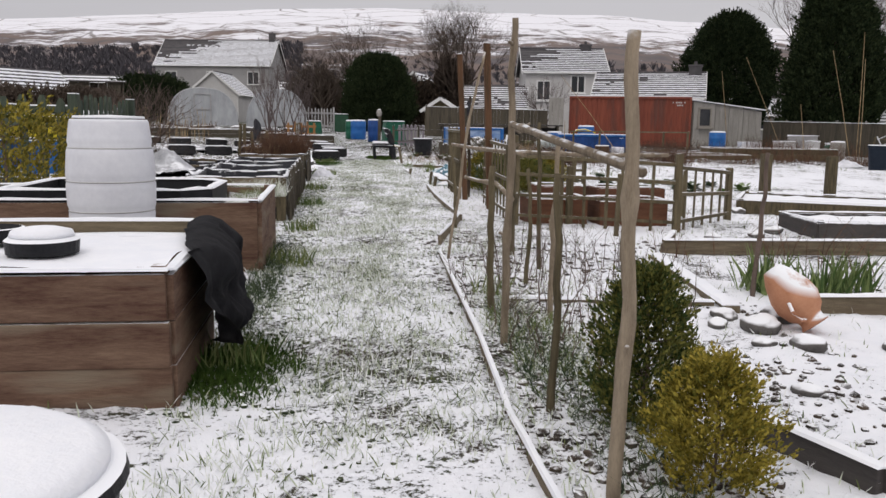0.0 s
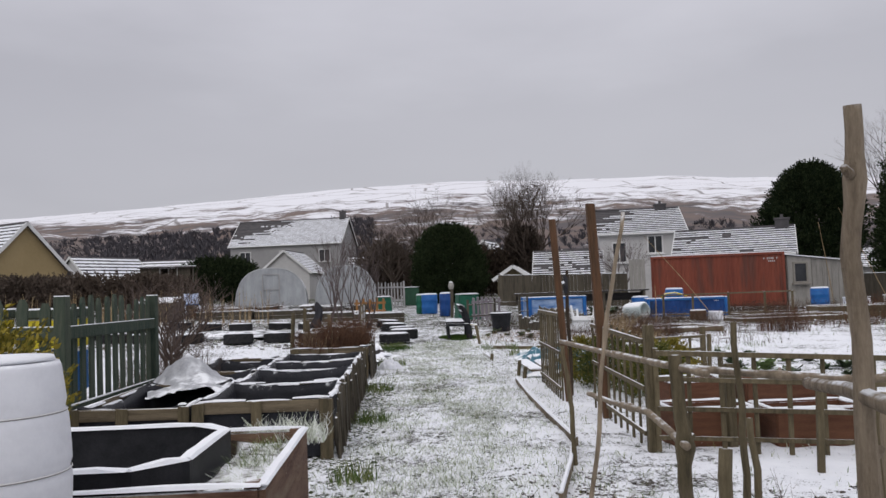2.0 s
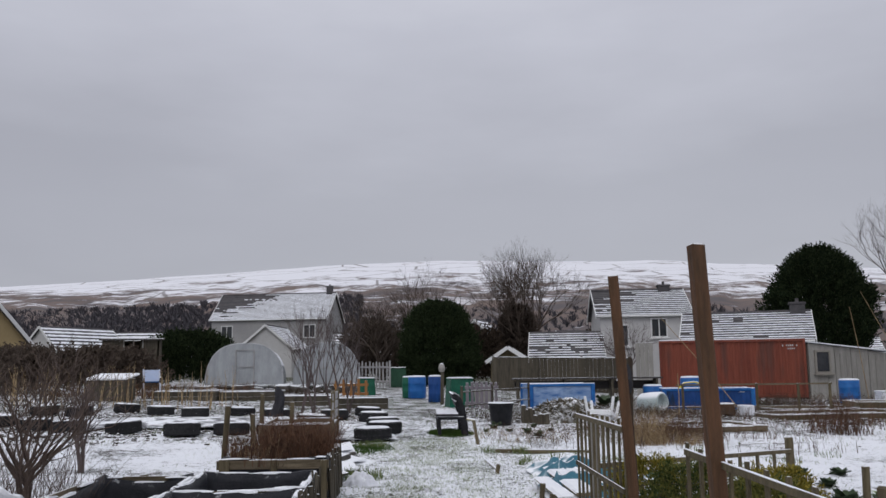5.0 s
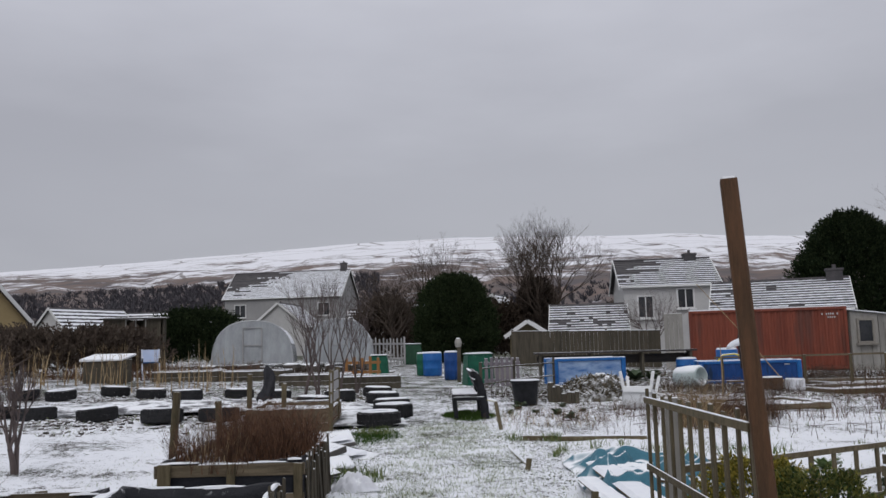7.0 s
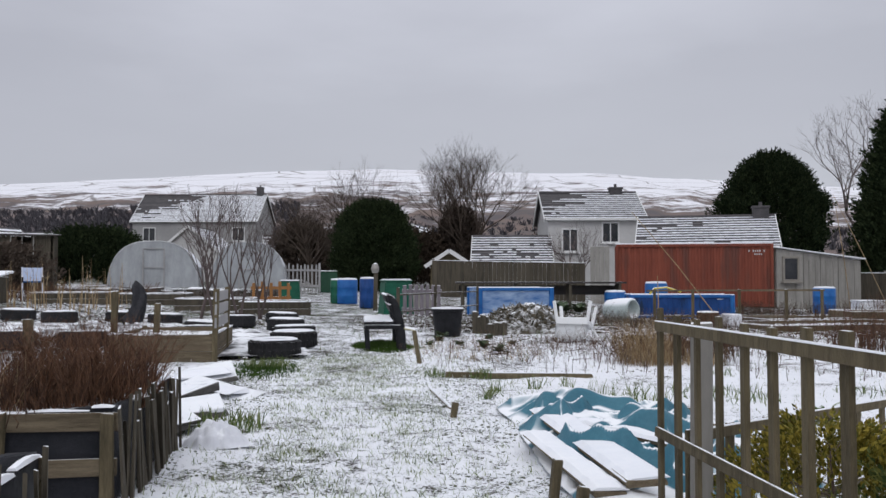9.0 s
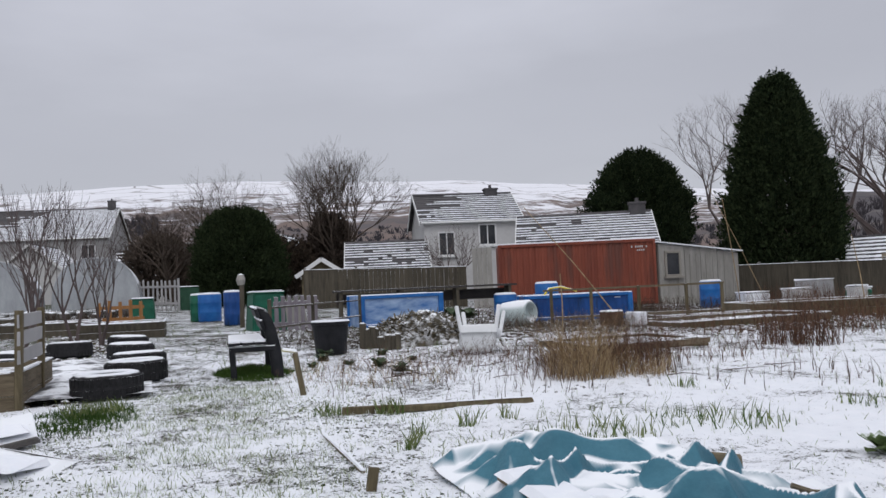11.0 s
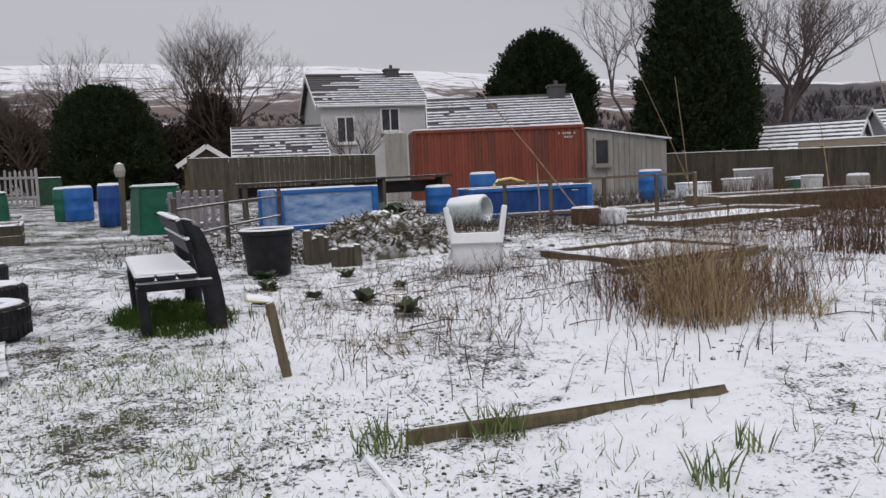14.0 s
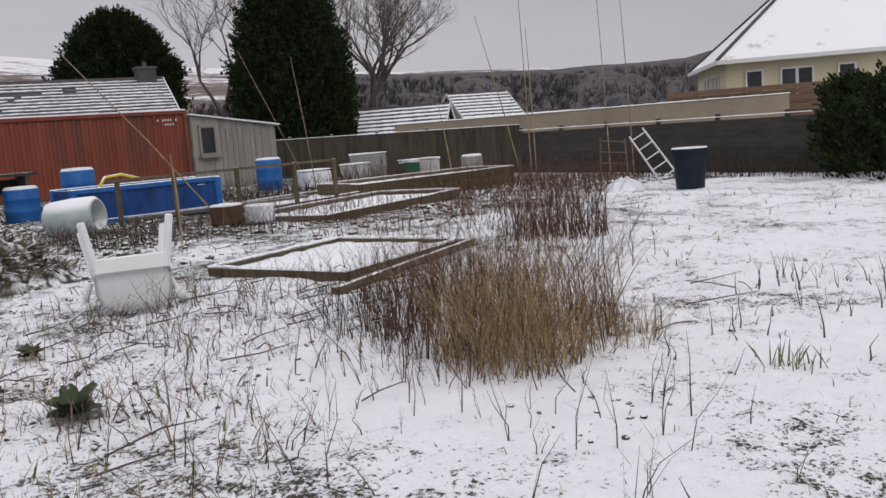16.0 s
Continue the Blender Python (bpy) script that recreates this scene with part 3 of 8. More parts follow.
# long grey house with a half-snowy roof, and the small gable before it
gable_house("house", pose(-14.2, 109.5, 0, 0, 0, -11), 14.4, 8.0, 7.9, 11.2, M_RENDERG, "grey rendered house with a half snow-covered slate roof", 22, 1.05, ((-5.2, 6.3, 1.4, 1.5), (5.2, 6.3, 1.4, 1.5), (0, 6.3, 1.3, 1.5)), ((6.6, 0.9, M_SLATE),), 3.0)
g1 = gable_house("house", pose(-11.3, 86.0, 0, 0, 0, 82), 7.0, 5.0, 3.7, 5.8, M_RENDER, "small white gabled house with a snowy roof", 12, 1.0)
# white house with ribbed snowy roof, its low wing and outbuildings
gable_house("house", pose(16.3, 56.6, 0, 0, 0, -8), 5.5, 6.0, 4.75, 6.45, M_RENDER, "white rendered house with snow-striped dark tiles", 13, 0.80, ((0.85, 3.85, 0.95, 1.15), (-1.5, 3.4, 0.9, 1.3)), ((1.75, 0.35, M_SLATE),), 1.7)
gable_house("outbuilding", pose(19.1, 46.1, 0, 0, 0, -24), 6.0, 5.2, 2.75, 4.2, M_RENDERG, "low outbuilding with snow-striped slate roof and chimney", 12, 0.76, (), ((2.6, 0.5, M_SLATE),), 0.5, category="building")
gable_house("garage", pose(11.1, 54.6, 0, 0, 0, -12), 4.1, 4.6, 2.0, 3.6, M_RENDER, "white garage with a snow-dusted tiled roof", 12, 0.52, category="building")
gable_house("garden_shed", pose(7.0, 51.2, 0, 0, 0, 78), 2.2, 2.0, 2.0, 2.6, M_WOODG, "small wooden shed with a snowy felt roof", 6, 1.0, category="shed")
# buff gable in the west and roofs beside it
gable_house("house", pose(-26.0, 51.9, 0, 0, 0, -35), 9.0, 5.4, 3.3, 6.1, M_YELLOW, "buff rendered house with white-edged gable and snowy roof", 14, 1.0)
for x, y, w, e, r, t in ((-30.5, 86, 8, 3.0, 5.8, 60), (-26.5, 92, 8, 3.0, 5.6, 5), (-18.5, 84, 6, 2.0, 4.4, 60), (-2.6, 82, 5, 2.6, 4.9, 8), (0.4, 88, 5, 3.0, 4.6, -30), (3.0, 95, 5, 3.0, 6.0, 40), (9.6, 92, 5, 3.5, 6.6, 70), (25.0, 105, 9, 3.0, 6.0, 0), (37.0, 44.6, 4.6, 1.0, 2.7, -62), (53.5, 51.2, 4.4, 1.9, 3.9, -30), (80.0, 62.0, 7, 1.2, 2.6, -50), (96.0, 58.0, 8, 1.0, 2.3, -60), (33, 92, 8, 3, 5.4, 12), (44, 84, 8, 2.4, 4.2, -20)):
    gable_house("house", pose(x, y, 0, 0, 0, t), w, 6.0, e, r, rng.choice((M_RENDERG, M_RENDERG, M_RENDER)), "distant rendered house with a snow-covered roof", 9, 0.92, ((-w / 4, e * 0.6, 0.9, 1.0), (w / 4, e * 0.6, 0.9, 1.0)))


def hip_house():
    """Cream bungalow with a hipped snowy roof and a row of tall windows."""
    root = thing("bungalow", pose(50.6, 24.6, -0.3, 0, 0, -62), "cream bungalow with hipped snowy slate roof and brick base", "house")
    w, d, e, r = 15.0, 10.0, 3.9, 8.6
    bm = bmesh.new()
    box(bm, (0, 0, e / 2 + 0.7), (w, d, e - 1.4))
    part("wall", bm, M_CREAM, root)
    bm = bmesh.new()
    box(bm, (0, 0, 0.6), (w + 0.1, d + 0.1, 2.2))
    part("base", bm, M_BRICK, root)
    bm = bmesh.new()
    o = 0.5
    c = [bm.verts.new(p) for p in ((-w / 2 - o, -d / 2 - o, e - 0.05), (w / 2 + o, -d / 2 - o, e - 0.05), (w / 2 + o, d / 2 + o, e - 0.05), (-w / 2 - o, d / 2 + o, e - 0.05))]
    t0, t1 = bm.verts.new((-w / 2 + d / 2, 0, r)), bm.verts.new((w / 2 - d / 2, 0, r))
    for f in ((c[0], c[1], t1, t0), (c[2], c[3], t0, t1), (c[1], c[2], t1), (c[3], c[0], t0), c[::-1]):
        bm.faces.new(f)
    part("roof", bm, M_SLATES, root, "slate roof thinly covered with snow")
    bm = bmesh.new()
    for s in (-1, 1):
        bar(bm, (-w / 2 - o, s * (d / 2 + o), e), (-w / 2 + d / 2, 0, r + 0.04), 0.14, 0.1)
        bar(bm, (w / 2 + o, s * (d / 2 + o), e), (w / 2 - d / 2, 0, r + 0.04), 0.14, 0.1)
    bar(bm, (-w / 2 + d / 2, 0, r + 0.04), (w / 2 - d / 2, 0, r + 0.04), 0.16, 0.1)
    part("hip_tile", bm, M_SLATE, root)
    bm = bmesh.new()
    box(bm, (0, -d / 2 - o, e - 0.1), (w + 2 * o, 0.08, 0.2))
    box(bm, (-w / 2 - o, 0, e - 0.1), (0.08, d + 2 * o, 0.2))
    part("gutter", bm, M_FRAMEW, root)
    for x in (-6.2, -4.6, -3.9, -2.0, 0.5, 3.0):
        window(root, (x, -d / 2 - 0.02, 2.65), 0.75, 1.3, 0, 0)
    for y in (-2.5, -1.4, 0.4, 1.6):
        window(root, (-w / 2 - 0.02, y, 2.65), 0.7, 1.3, -90, 0)
    return root


hip_house()


# ---- shipping container with its sheds ----
def container():
    root = thing("shipping_container", pose(12.6, 40.75, gz(14, 40) - 0.05, 0, 0, -17.8), "weathered oxide-red corrugated steel shipping container", "container")
    L, W, H = 6.35, 2.4, 2.62
    bm = bmesh.new()
    prof, x, k = [], 0.0, 0
    while x < L - 0.2:
        prof += [(x, 0.0), (x + 0.09, 0.0), (x + 0.125, 0.036), (x + 0.215, 0.036)]
        x += 0.25
    prof.append((L, 0.0))
    lo = [bm.verts.new((a, b, 0.12)) for a, b in prof]
    hi = [bm.verts.new((a, b, H - 0.1)) for a, b in prof]
    for i in range(len(prof) - 1):
        bm.faces.new((lo[i], lo[i + 1], hi[i + 1], hi[i]))
    box(bm, (L / 2, W / 2 + 0.05, H / 2), (L, W - 0.1, H - 0.1))
    part("side_panel", bm, M_STEEL, root)
    bm = bmesh.new()
    for z, h in ((0.06, 0.14), (H - 0.06, 0.12)):
        box(bm, (L / 2, 0.0, z), (L + 0.02, 0.1, h), chamfer=0.01)
    for x in (0.05, L - 0.05):
        box(bm, (x, 0.0, H / 2), (0.12, 0.12, H), chamfer=0.015)
    part("frame", bm, M_STEEL, root)
    bm = bmesh.new()
    box(bm, (L / 2, W / 2, H + 0.02), (L, W, 0.05), wobble=0.01)
    part("roof", bm, M_SNOW, root, "container roof under snow")
    for row, (start, count, z, h) in enumerate(((0.95, 8, 0.30, 0.075), (0.72, 4, 0.44, 0.065))):
        for i in range(count):
            if row or i not in (1, 6):
                bm = bmesh.new()
                box(bm, (L - start + i * 0.085, -0.012, H - z), (0.05, 0.006, h))
                part("marking", bm, M_RENDER, root, "faded white stencilled mark")


container()


def sheet_shed():
    root = thing("sheet_shed", pose(18.75, 38.72, gz(20, 38) - 0.05, 0, 0, 5), "grey sheet-clad lean-to shed with one window", "shed")
    bm = bmesh.new()
    x = 0.0
    for w, h0, h1 in ((1.25, 2.55, 2.42), (0.8, 2.42, 2.35), (0.85, 2.35, 2.27), (1.1, 2.2, 2.08)):
        vs = [(x, 0, 0), (x + w - 0.03, 0, 0), (x + w - 0.03, 0, h1), (x, 0, h0)]
        f = [bm.verts.new(v) for v in vs]
        b = [bm.verts.new((a, c + 2.2, d)) for a, c, d in vs]
        bm.faces.new(f)
        for i in range(4):
            bm.faces.new((f[i], b[i], b[(i + 1) % 4], f[(i + 1) % 4]))
        sheet = part("wall", bm, M_GREYSHED, root)
        for i in range(2):
            bm = bmesh.new()
            box(bm, (x + w * (0.3 + 0.4 * i), -0.015, 1.05), (0.03, 0.03, 2.05))
            part("batten", bm, M_GREYSHED, sheet)
        bm = bmesh.new()
        x += w
    bm = bmesh.new()
    box(bm, (2.0, 1.05, 2.39), (4.25, 2.4, 0.04), Matrix.Rotation(math.atan2(0.46, 4.2), 4, "Y"), 0.01)
    part("roof", bm, M_SNOW, root, "sheet roof under snow")
    window(root, (0.62, -0.02, 1.72), 0.68, 0.95, 0, 0, 0.02, M_FRAMED)


sheet_shed()
bm = bmesh.new()
for i in range(4):
    box(bm, (i * 0.2, 0.01 * (i % 2), 1.22), (0.19, 0.05, 2.44), chamfer=0.01)
box(bm, (0.3, 0.05, 2.2), (0.8, 0.06, 0.08))
solo("door_panel", bm, M_GREYSHED, on(11.55, 40.7, -18), "upright pale grey boarded panel beside the container", "panel")


# ---- fences at the edges ----
def board_fence(a, b, h, material, label, every=0.16, posts=2.4, horizontal=False, gap=0.0):
    a, b = Vector((*a, 0)), Vector((*b, 0))
    n = (b - a).length
    turn = math.degrees(math.atan2(b.y - a.y, b.x - a.x))
    root = thing("fence", pose(a.x, a.y, 0, 0, 0, turn), label, "fence")
    d = (b - a) / n
    ground = lambda s: gz(a.x + d.x * s, a.y + d.y * s)
    if horizontal:
        for k in range(int(h / every)):
            bm = bmesh.new()
            box(bm, (n / 2, 0, (ground(0) + ground(n)) / 2 + every * (k + 0.5)), (n, 0.03, every - 0.02 - gap), Matrix.Rotation(-math.atan2(ground(n) - ground(0), n), 4, "Y"), 0.004)
            part("slat", bm, material, root)
    else:
        boards = []
        for k in range(int(n / every)):
            s = every * (k + 0.5)
            key = rng.randrange(4)
            while len(boards) <= key:
                bm = bmesh.new()
                box(bm, (0, rng.uniform(-0.01, 0.01), h / 2), (every - 0.012 - gap, 0.022, h * rng.uniform(0.985, 1.01)), wobble=0.004)
                boards.append(mesh_from("slat", bm, material))
            ob = new("slat", boards[key])
            ob.parent = root
            ob.location = (s, 0, ground(s))
    for k in range(int(n / posts) + 1):
        s = min(n, k * posts)
        bm = bmesh.new()
        box(bm, (s, 0.06, ground(s) + h / 2 + 0.05), (0.1, 0.1, h + 0.1), chamfer=0.01)
        part("post", bm, material, root)
    bm = bmesh.new()
    snow_strip(bm, (0, 0, ground(0) + h + 0.005), (n, 0, ground(n) + h + 0.005), 0.07, 0.035)
    part("snow", bm, M_SNOW, root)
    return root


board_fence((5.5, 46.9), (12.2, 43.6), 1.75, M_FENCEB, "weathered brown close-boarded fence", 0.2)
board_fence((25.2, 43.5), (25.3, 29.9), 1.6, M_FENCEB, "green-brown close-boarded garden fence topped with snow", 0.2)
board_fence((25.3, 29.9), (21.7, 19.5), 1.4, M_FENCED, "dark slatted fence with snow on its rails", 0.22, 2.0, True, -0.03)
board_fence((21.7, 19.5), (22.6, 9.0), 1.4, M_FENCED, "dark slatted fence with snow on its rails", 0.22, 2.0, True, -0.03)
bm = bmesh.new()
box(bm, (0, 0, 1.1), (18.0, 0.25, 2.0), chamfer=0.02)
wall = solo("garden_wall", bm, M_BUFFW, pose(36.3, 33.5, -0.35, 0, 0, -68), "long buff rendered wall with a snowy coping", "wall")
bm = bmesh.new()
snow_strip(bm, (-9.05, 0, 2.1), (9.05, 0, 2.1), 0.32, 0.06)
part("snow", bm, M_SNOW, wall)
screen = thing("timber_screen", pose(40.9, 25.3, -0.3, 0, 0, -59.5), "brown horizontal timber screen below the bungalow", "fence")
for k in range(11):
    bm = bmesh.new()
    box(bm, (0, 0, 0.12 + 0.225 * k), (11.0, 0.06, 0.21), wobble=0.006)
    part("board", bm, M_TIMBER, screen)


# ---- trees ----
def grow(bm, p, d, length, r, depth, twist, spread=0.5, kids=3, sides=5):
    n = 3
    pts, q, e = [p], Vector(p), Vector(d)
    for _ in range(n):
        e = (e + Vector((rng.uniform(-1, 1), rng.uniform(-1, 1), rng.uniform(-0.4, 0.8))) * twist).normalized()
        q = q + e * length / n
        pts.append(q.copy())
    tube(bm, pts, [r * (1 - 0.45 * k / n) for k in range(n + 1)], sides if depth > 1 else 3, depth > 2)
    if depth == 0:
        return
    for k in range(kids):
        at = pts[-1] if k < 2 else pts[rng.randrange(1, n + 1)]
        side = Vector((rng.uniform(-1, 1), rng.uniform(-1, 1), rng.uniform(-0.25, 0.6))).normalized()
        grow(bm, at, (e + side * spread * rng.uniform(0.8, 1.5)).normalized(), length * rng.uniform(0.62, 0.85), r * 0.55, depth - 1, twist, spread, kids, 4)


def bare_tree(x, y, h, label, depth=5, spread=0.6, r=None, stems=1, kids=3, name="bare_tree", material=None, group=""):
    root = thing(name, on(x, y), label, "tree", group)
    trunk, crown = bmesh.new(), bmesh.new()
    r = r or h * 0.022
    for s in range(stems):
        lean = Vector((rng.uniform(-0.3, 0.3), rng.uniform(-0.3, 0.3), 1)) if stems > 1 else Vector((0.04, 0, 1))
        th = h * rng.uniform(0.2, 0.28)
        top = lean.normalized() * th
        tube(trunk, [(0, 0, -0.1), top * 0.5, top], [r * 1.25, r, r * 0.85], 7)
        for k in range(3):
            a = math.tau * k / 3 + rng.uniform(-0.5, 0.5)
            grow(crown, top, Vector((math.cos(a) * spread, math.sin(a) * spread, 1)).normalized(), h * 0.26, r * 0.7, depth - 1, 0.14, spread, kids)
    part("trunk", trunk, material or M_FARTREE, root)
    part("crown", crown, material or M_FARTREE, root)
    return root


def leafy(x, y, z, profile, count, leaf, material, name, label, category="tree", squash=1.0, trunk=True, inner=0.82, seedv=1):
    """A conifer: tapered trunk, limbs and a crown of many small upright sprays in an uneven shape. profile: (height, radius) pairs."""
    r2 = random.Random(seedv)
    root = thing(name, pose(x, y, z), label, category)
    if trunk:
        bm = bmesh.new()
        hh = profile[-1][0]
        tube(bm, [(0, 0, -0.1), (0.02, 0, hh * 0.5), (0, 0, hh * 0.94)], [hh * 0.022, hh * 0.014, hh * 0.004], 7)
        part("trunk", bm, M_TWIG, root)
        bm = bmesh.new()
        for k in range(26):
            hz = hh * r2.uniform(0.08, 0.85)
            rad = 0.75 * float(np.interp(hz, [p[0] for p in profile], [p[1] for p in profile]))
            a = r2.uniform(0, math.tau)
            tube(bm, [(0, 0, hz), (rad * 0.6 * math.cos(a), rad * 0.6 * math.sin(a), hz + 0.1 * rad), (rad * math.cos(a), rad * math.sin(a), hz + 0.3 * rad)], [hh * 0.006, hh * 0.004, hh * 0.002], 4)
        part("limbs", bm, M_TWIG, root)
    quads = []
    hs, rs = [p[0] for p in profile], [p[1] for p in profile]
    per = 26
    for c in range(count // per):
        h = hs[0] + (hs[-1] - hs[0]) * r2.random() ** 0.85
        a = r2.uniform(0, math.tau)
        rad = float(np.interp(h, hs, rs))
        lump = 1 + 0.26 * noise.noise((math.cos(a) * 1.8, math.sin(a) * 1.8, h / hs[-1] * 4 + seedv)) + 0.16 * noise.noise((math.cos(a) * 5, math.sin(a) * 5, h / hs[-1] * 13 + seedv))
        k0 = lump * (inner + (0.92 - inner) * r2.random())
        out = Vector((math.cos(a), math.sin(a) * squash, 0))
        root_p = Vector((rad * k0 * math.cos(a), rad * k0 * math.sin(a) * squash, h))
        axis_d = (out * r2.uniform(0.3, 1.0) + Vector((r2.uniform(-0.35, 0.35), r2.uniform(-0.35, 0.35), r2.uniform(0.35, 1.1)))).normalized()
        reach = leaf * r2.uniform(2.2, 4.6)
        for q in range(per):
            t = (q + r2.random()) / per
            spread = leaf * 0.9 * (1.05 - t)
            p = root_p + axis_d * reach * t + Vector((r2.gauss(0, 1), r2.gauss(0, 1), r2.gauss(0, 0.7))) * spread
            s = leaf * r2.uniform(0.55, 1.15) * (1.1 - 0.45 * t)
            up = (axis_d + Vector((r2.uniform(-0.7, 0.7), r2.uniform(-0.7, 0.7), r2.uniform(-0.3, 0.6)))).normalized()
            side = up.cross(Vector((r2.uniform(-1, 1), r2.uniform(-1, 1), r2.uniform(-1, 1)))).normalized() * s * 0.26
            quads.append([tuple(p - side * 0.4), tuple(p + up * s * 0.4 - side), tuple(p + up * s), tuple(p + up * s * 0.4 + side), tuple(p + side * 0.4)])
    crown = new("crown", ribbon_mesh("crown", quads, material))
    crown.parent = root
    return root


leafy(3.1, 56.0, gz(3, 56) - 0.2, ((0, 2.1), (1.6, 2.55), (3.0, 2.4), (4.1, 1.9), (4.8, 1.2), (5.15, 0.3)), 105000, 0.17, M_LEAF, "yew_tree", "dense dark green rounded yew tree", inner=0.6, seedv=3)
leafy(33.9, 66.6, 1.0, ((0, 3.4), (3.0, 4.1), (5.5, 3.8), (7.4, 2.8), (8.6, 1.4), (9.2, 0.3)), 110000, 0.26, M_LEAF, "conifer_tree", "broad dark green conifer with a rounded top", inner=0.6, seedv=5)
leafy(32.2, 48.0, gz(32, 48) - 0.2, ((0, 2.8), (2.5, 3.05), (5.5, 2.8), (8.2, 2.0), (10.6, 0.9), (11.8, 0.15)), 140000, 0.24, M_LEAF, "cypress_tree", "tall dark green pointed cypress tree", inner=0.6, seedv=6)
bare_tree(9.4, 62.0, 8.9, "spreading leafless tree with a dense dark lower crown", 7, 0.48, 0.15, 3, 3, material=M_BROWNT)
bare_tree(2.5, 68.0, 8.6, "leafless winter tree behind the yew", 6, 0.55, 0.12, 2, material=M_BROWNT)
bare_tree(-0.6, 66.0, 6.4, "leafless winter tree with spreading crown", 6, 0.75, 0.14, 3, material=M_BROWNT)
bare_tree(13.9, 50.3, 4.1, "small leafless garden tree before the white house", 5, 0.7, 0.07, 2)
bare_tree(47.5, 56.5, 13.5, "large leafless tree with spreading crown", 7, 0.7, 0.36, 2, 3)
bare_tree(38.5, 62.0, 13.5, "large leafless tree behind the cypress", 7, 0.6, 0.22)
bare_tree(26.0, 78.0, 6.5, "leafless tree behind the outbuilding", 4, 0.7, 0.2, 2)
leafy(9.1, 62.4, gz(10, 63), ((0.2, 1.5), (2, 1.55), (3.8, 1.2), (5.0, 0.4)), 26000, 0.24, M_BROWNT, "shrub", "dense dark brown leafless shrub", "shrub", trunk=False, inner=0.2)
leafy(-1.6, 72.0, gz(0, 72), ((0.2, 3.2), (2, 3.0), (3.4, 2.2), (4.2, 0.5)), 22000, 0.28, M_BROWNT, "shrub", "dark brown leafless thicket", "shrub", trunk=False, inner=0.2)
leafy(19.5, 74.0, gz(19, 74), ((0.2, 4.5), (2, 4.5), (3.4, 3.0), (4.4, 0.5)), 30000, 0.32, M_HEDGE, "shrub", "dark brown leafless thicket", "shrub", trunk=False, inner=0.2)
leafy(6.6, 62.0, gz(6, 62), ((0.2, 2.0), (1.6, 2.0), (2.6, 1.4), (3.2, 0.4)), 16000, 0.28, M_HEDGE, "shrub", "dark brown leafless thicket", "shrub", trunk=False, inner=0.2, seedv=42)
# ---- west of the path: raised beds, barrel, pallet bins ----
def plank_row(root, a, b, z0, h, count, thick, material, name="board", proud=0.0):
    """Boards stacked on edge from a to b."""
    a, b = Vector(a), Vector(b)
    n, turn = (b - a).length, math.atan2(b.y - a.y, b.x - a.x)
    for k in range(count):
        bm = bmesh.new()
        box(bm, (0, 0, 0), (n + rng.uniform(-0.02, 0.02), thick, h / count - 0.002), None, 0.002, 0.004)
        ob = part(name, bm, material, root)
        mid = (a + b) / 2
        ob.location = (mid.x + rng.uniform(-0.002, 0.002), mid.y + rng.uniform(-0.002, 0.002), z0 + h / count * (k + 0.5))
        ob.rotation_euler = (0, rng.uniform(-0.004, 0.004), turn + rng.uniform(-0.003, 0.003))


def raised_bed(m, x0, x1, y0, y1, h, boards, material, label, fill=M_SNOW, fill_at=0.04, thick=0.035, category="raised bed", group="", posts=True, name="raised_bed", hole=None):
    root = thing(name, m, label, category, group)
    for a, b in (((x0, y0), (x1, y0)), ((x1, y0), (x1, y1)), ((x1, y1), (x0, y1)), ((x0, y1), (x0, y0))):
        plank_row(root, (*a, 0), (*b, 0), -0.02, h, boards, thick, material)
    if posts:
        for px, py in ((x0 + 0.04, y0 + 0.05), (x1 - 0.04, y0 + 0.05), (x1 - 0.04, y1 - 0.05), (x0 + 0.04, y1 - 0.05)):
            bm = bmesh.new()
            box(bm, (px, py, h / 2), (0.06, 0.06, h + 0.015), chamfer=0.006)
            part("corner_post", bm, material, root)
    bm = bmesh.new()
    nx, ny = max(4, int((x1 - x0) / 0.09)), max(4, int((y1 - y0) / 0.09))
    grid = []
    for j in range(ny + 1):
        row = []
        for i in range(nx + 1):
            px, py = x0 + 0.02 + (x1 - x0 - 0.04) * i / nx, y0 + 0.02 + (y1 - y0 - 0.04) * j / ny
            pz = h - fill_at + 0.018 * noise.noise((i * 0.5 + x0, j * 0.5 + y0, h * 9)) + 0.01 * noise.noise((i * 1.7, j * 1.7, 3))
            if hole and hole[0] < px < hole[1] and hole[2] < py < hole[3]:
                pz = 0.0
            row.append(bm.verts.new((px, py, pz)))
        grid.append(row)
    for j in range(ny):
        for i in range(nx):
            bm.faces.new((grid[j][i], grid[j][i + 1], grid[j + 1][i + 1], grid[j + 1][i]))
    part("fill", bm, fill, root, "snow-covered soil" if fill is M_SNOW else "dark snow-dusted soil", True)
    bm = bmesh.new()
    for a, b in (((x0, y0), (x1, y0)), ((x1, y0), (x1, y1)), ((x1, y1), (x0, y1)), ((x0, y1), (x0, y0))):
        snow_strip(bm, (*a, h - 0.004), (*b, h - 0.004), thick + 0.012, 0.022)
    part("snow", bm, M_SNOW, root)
    return root


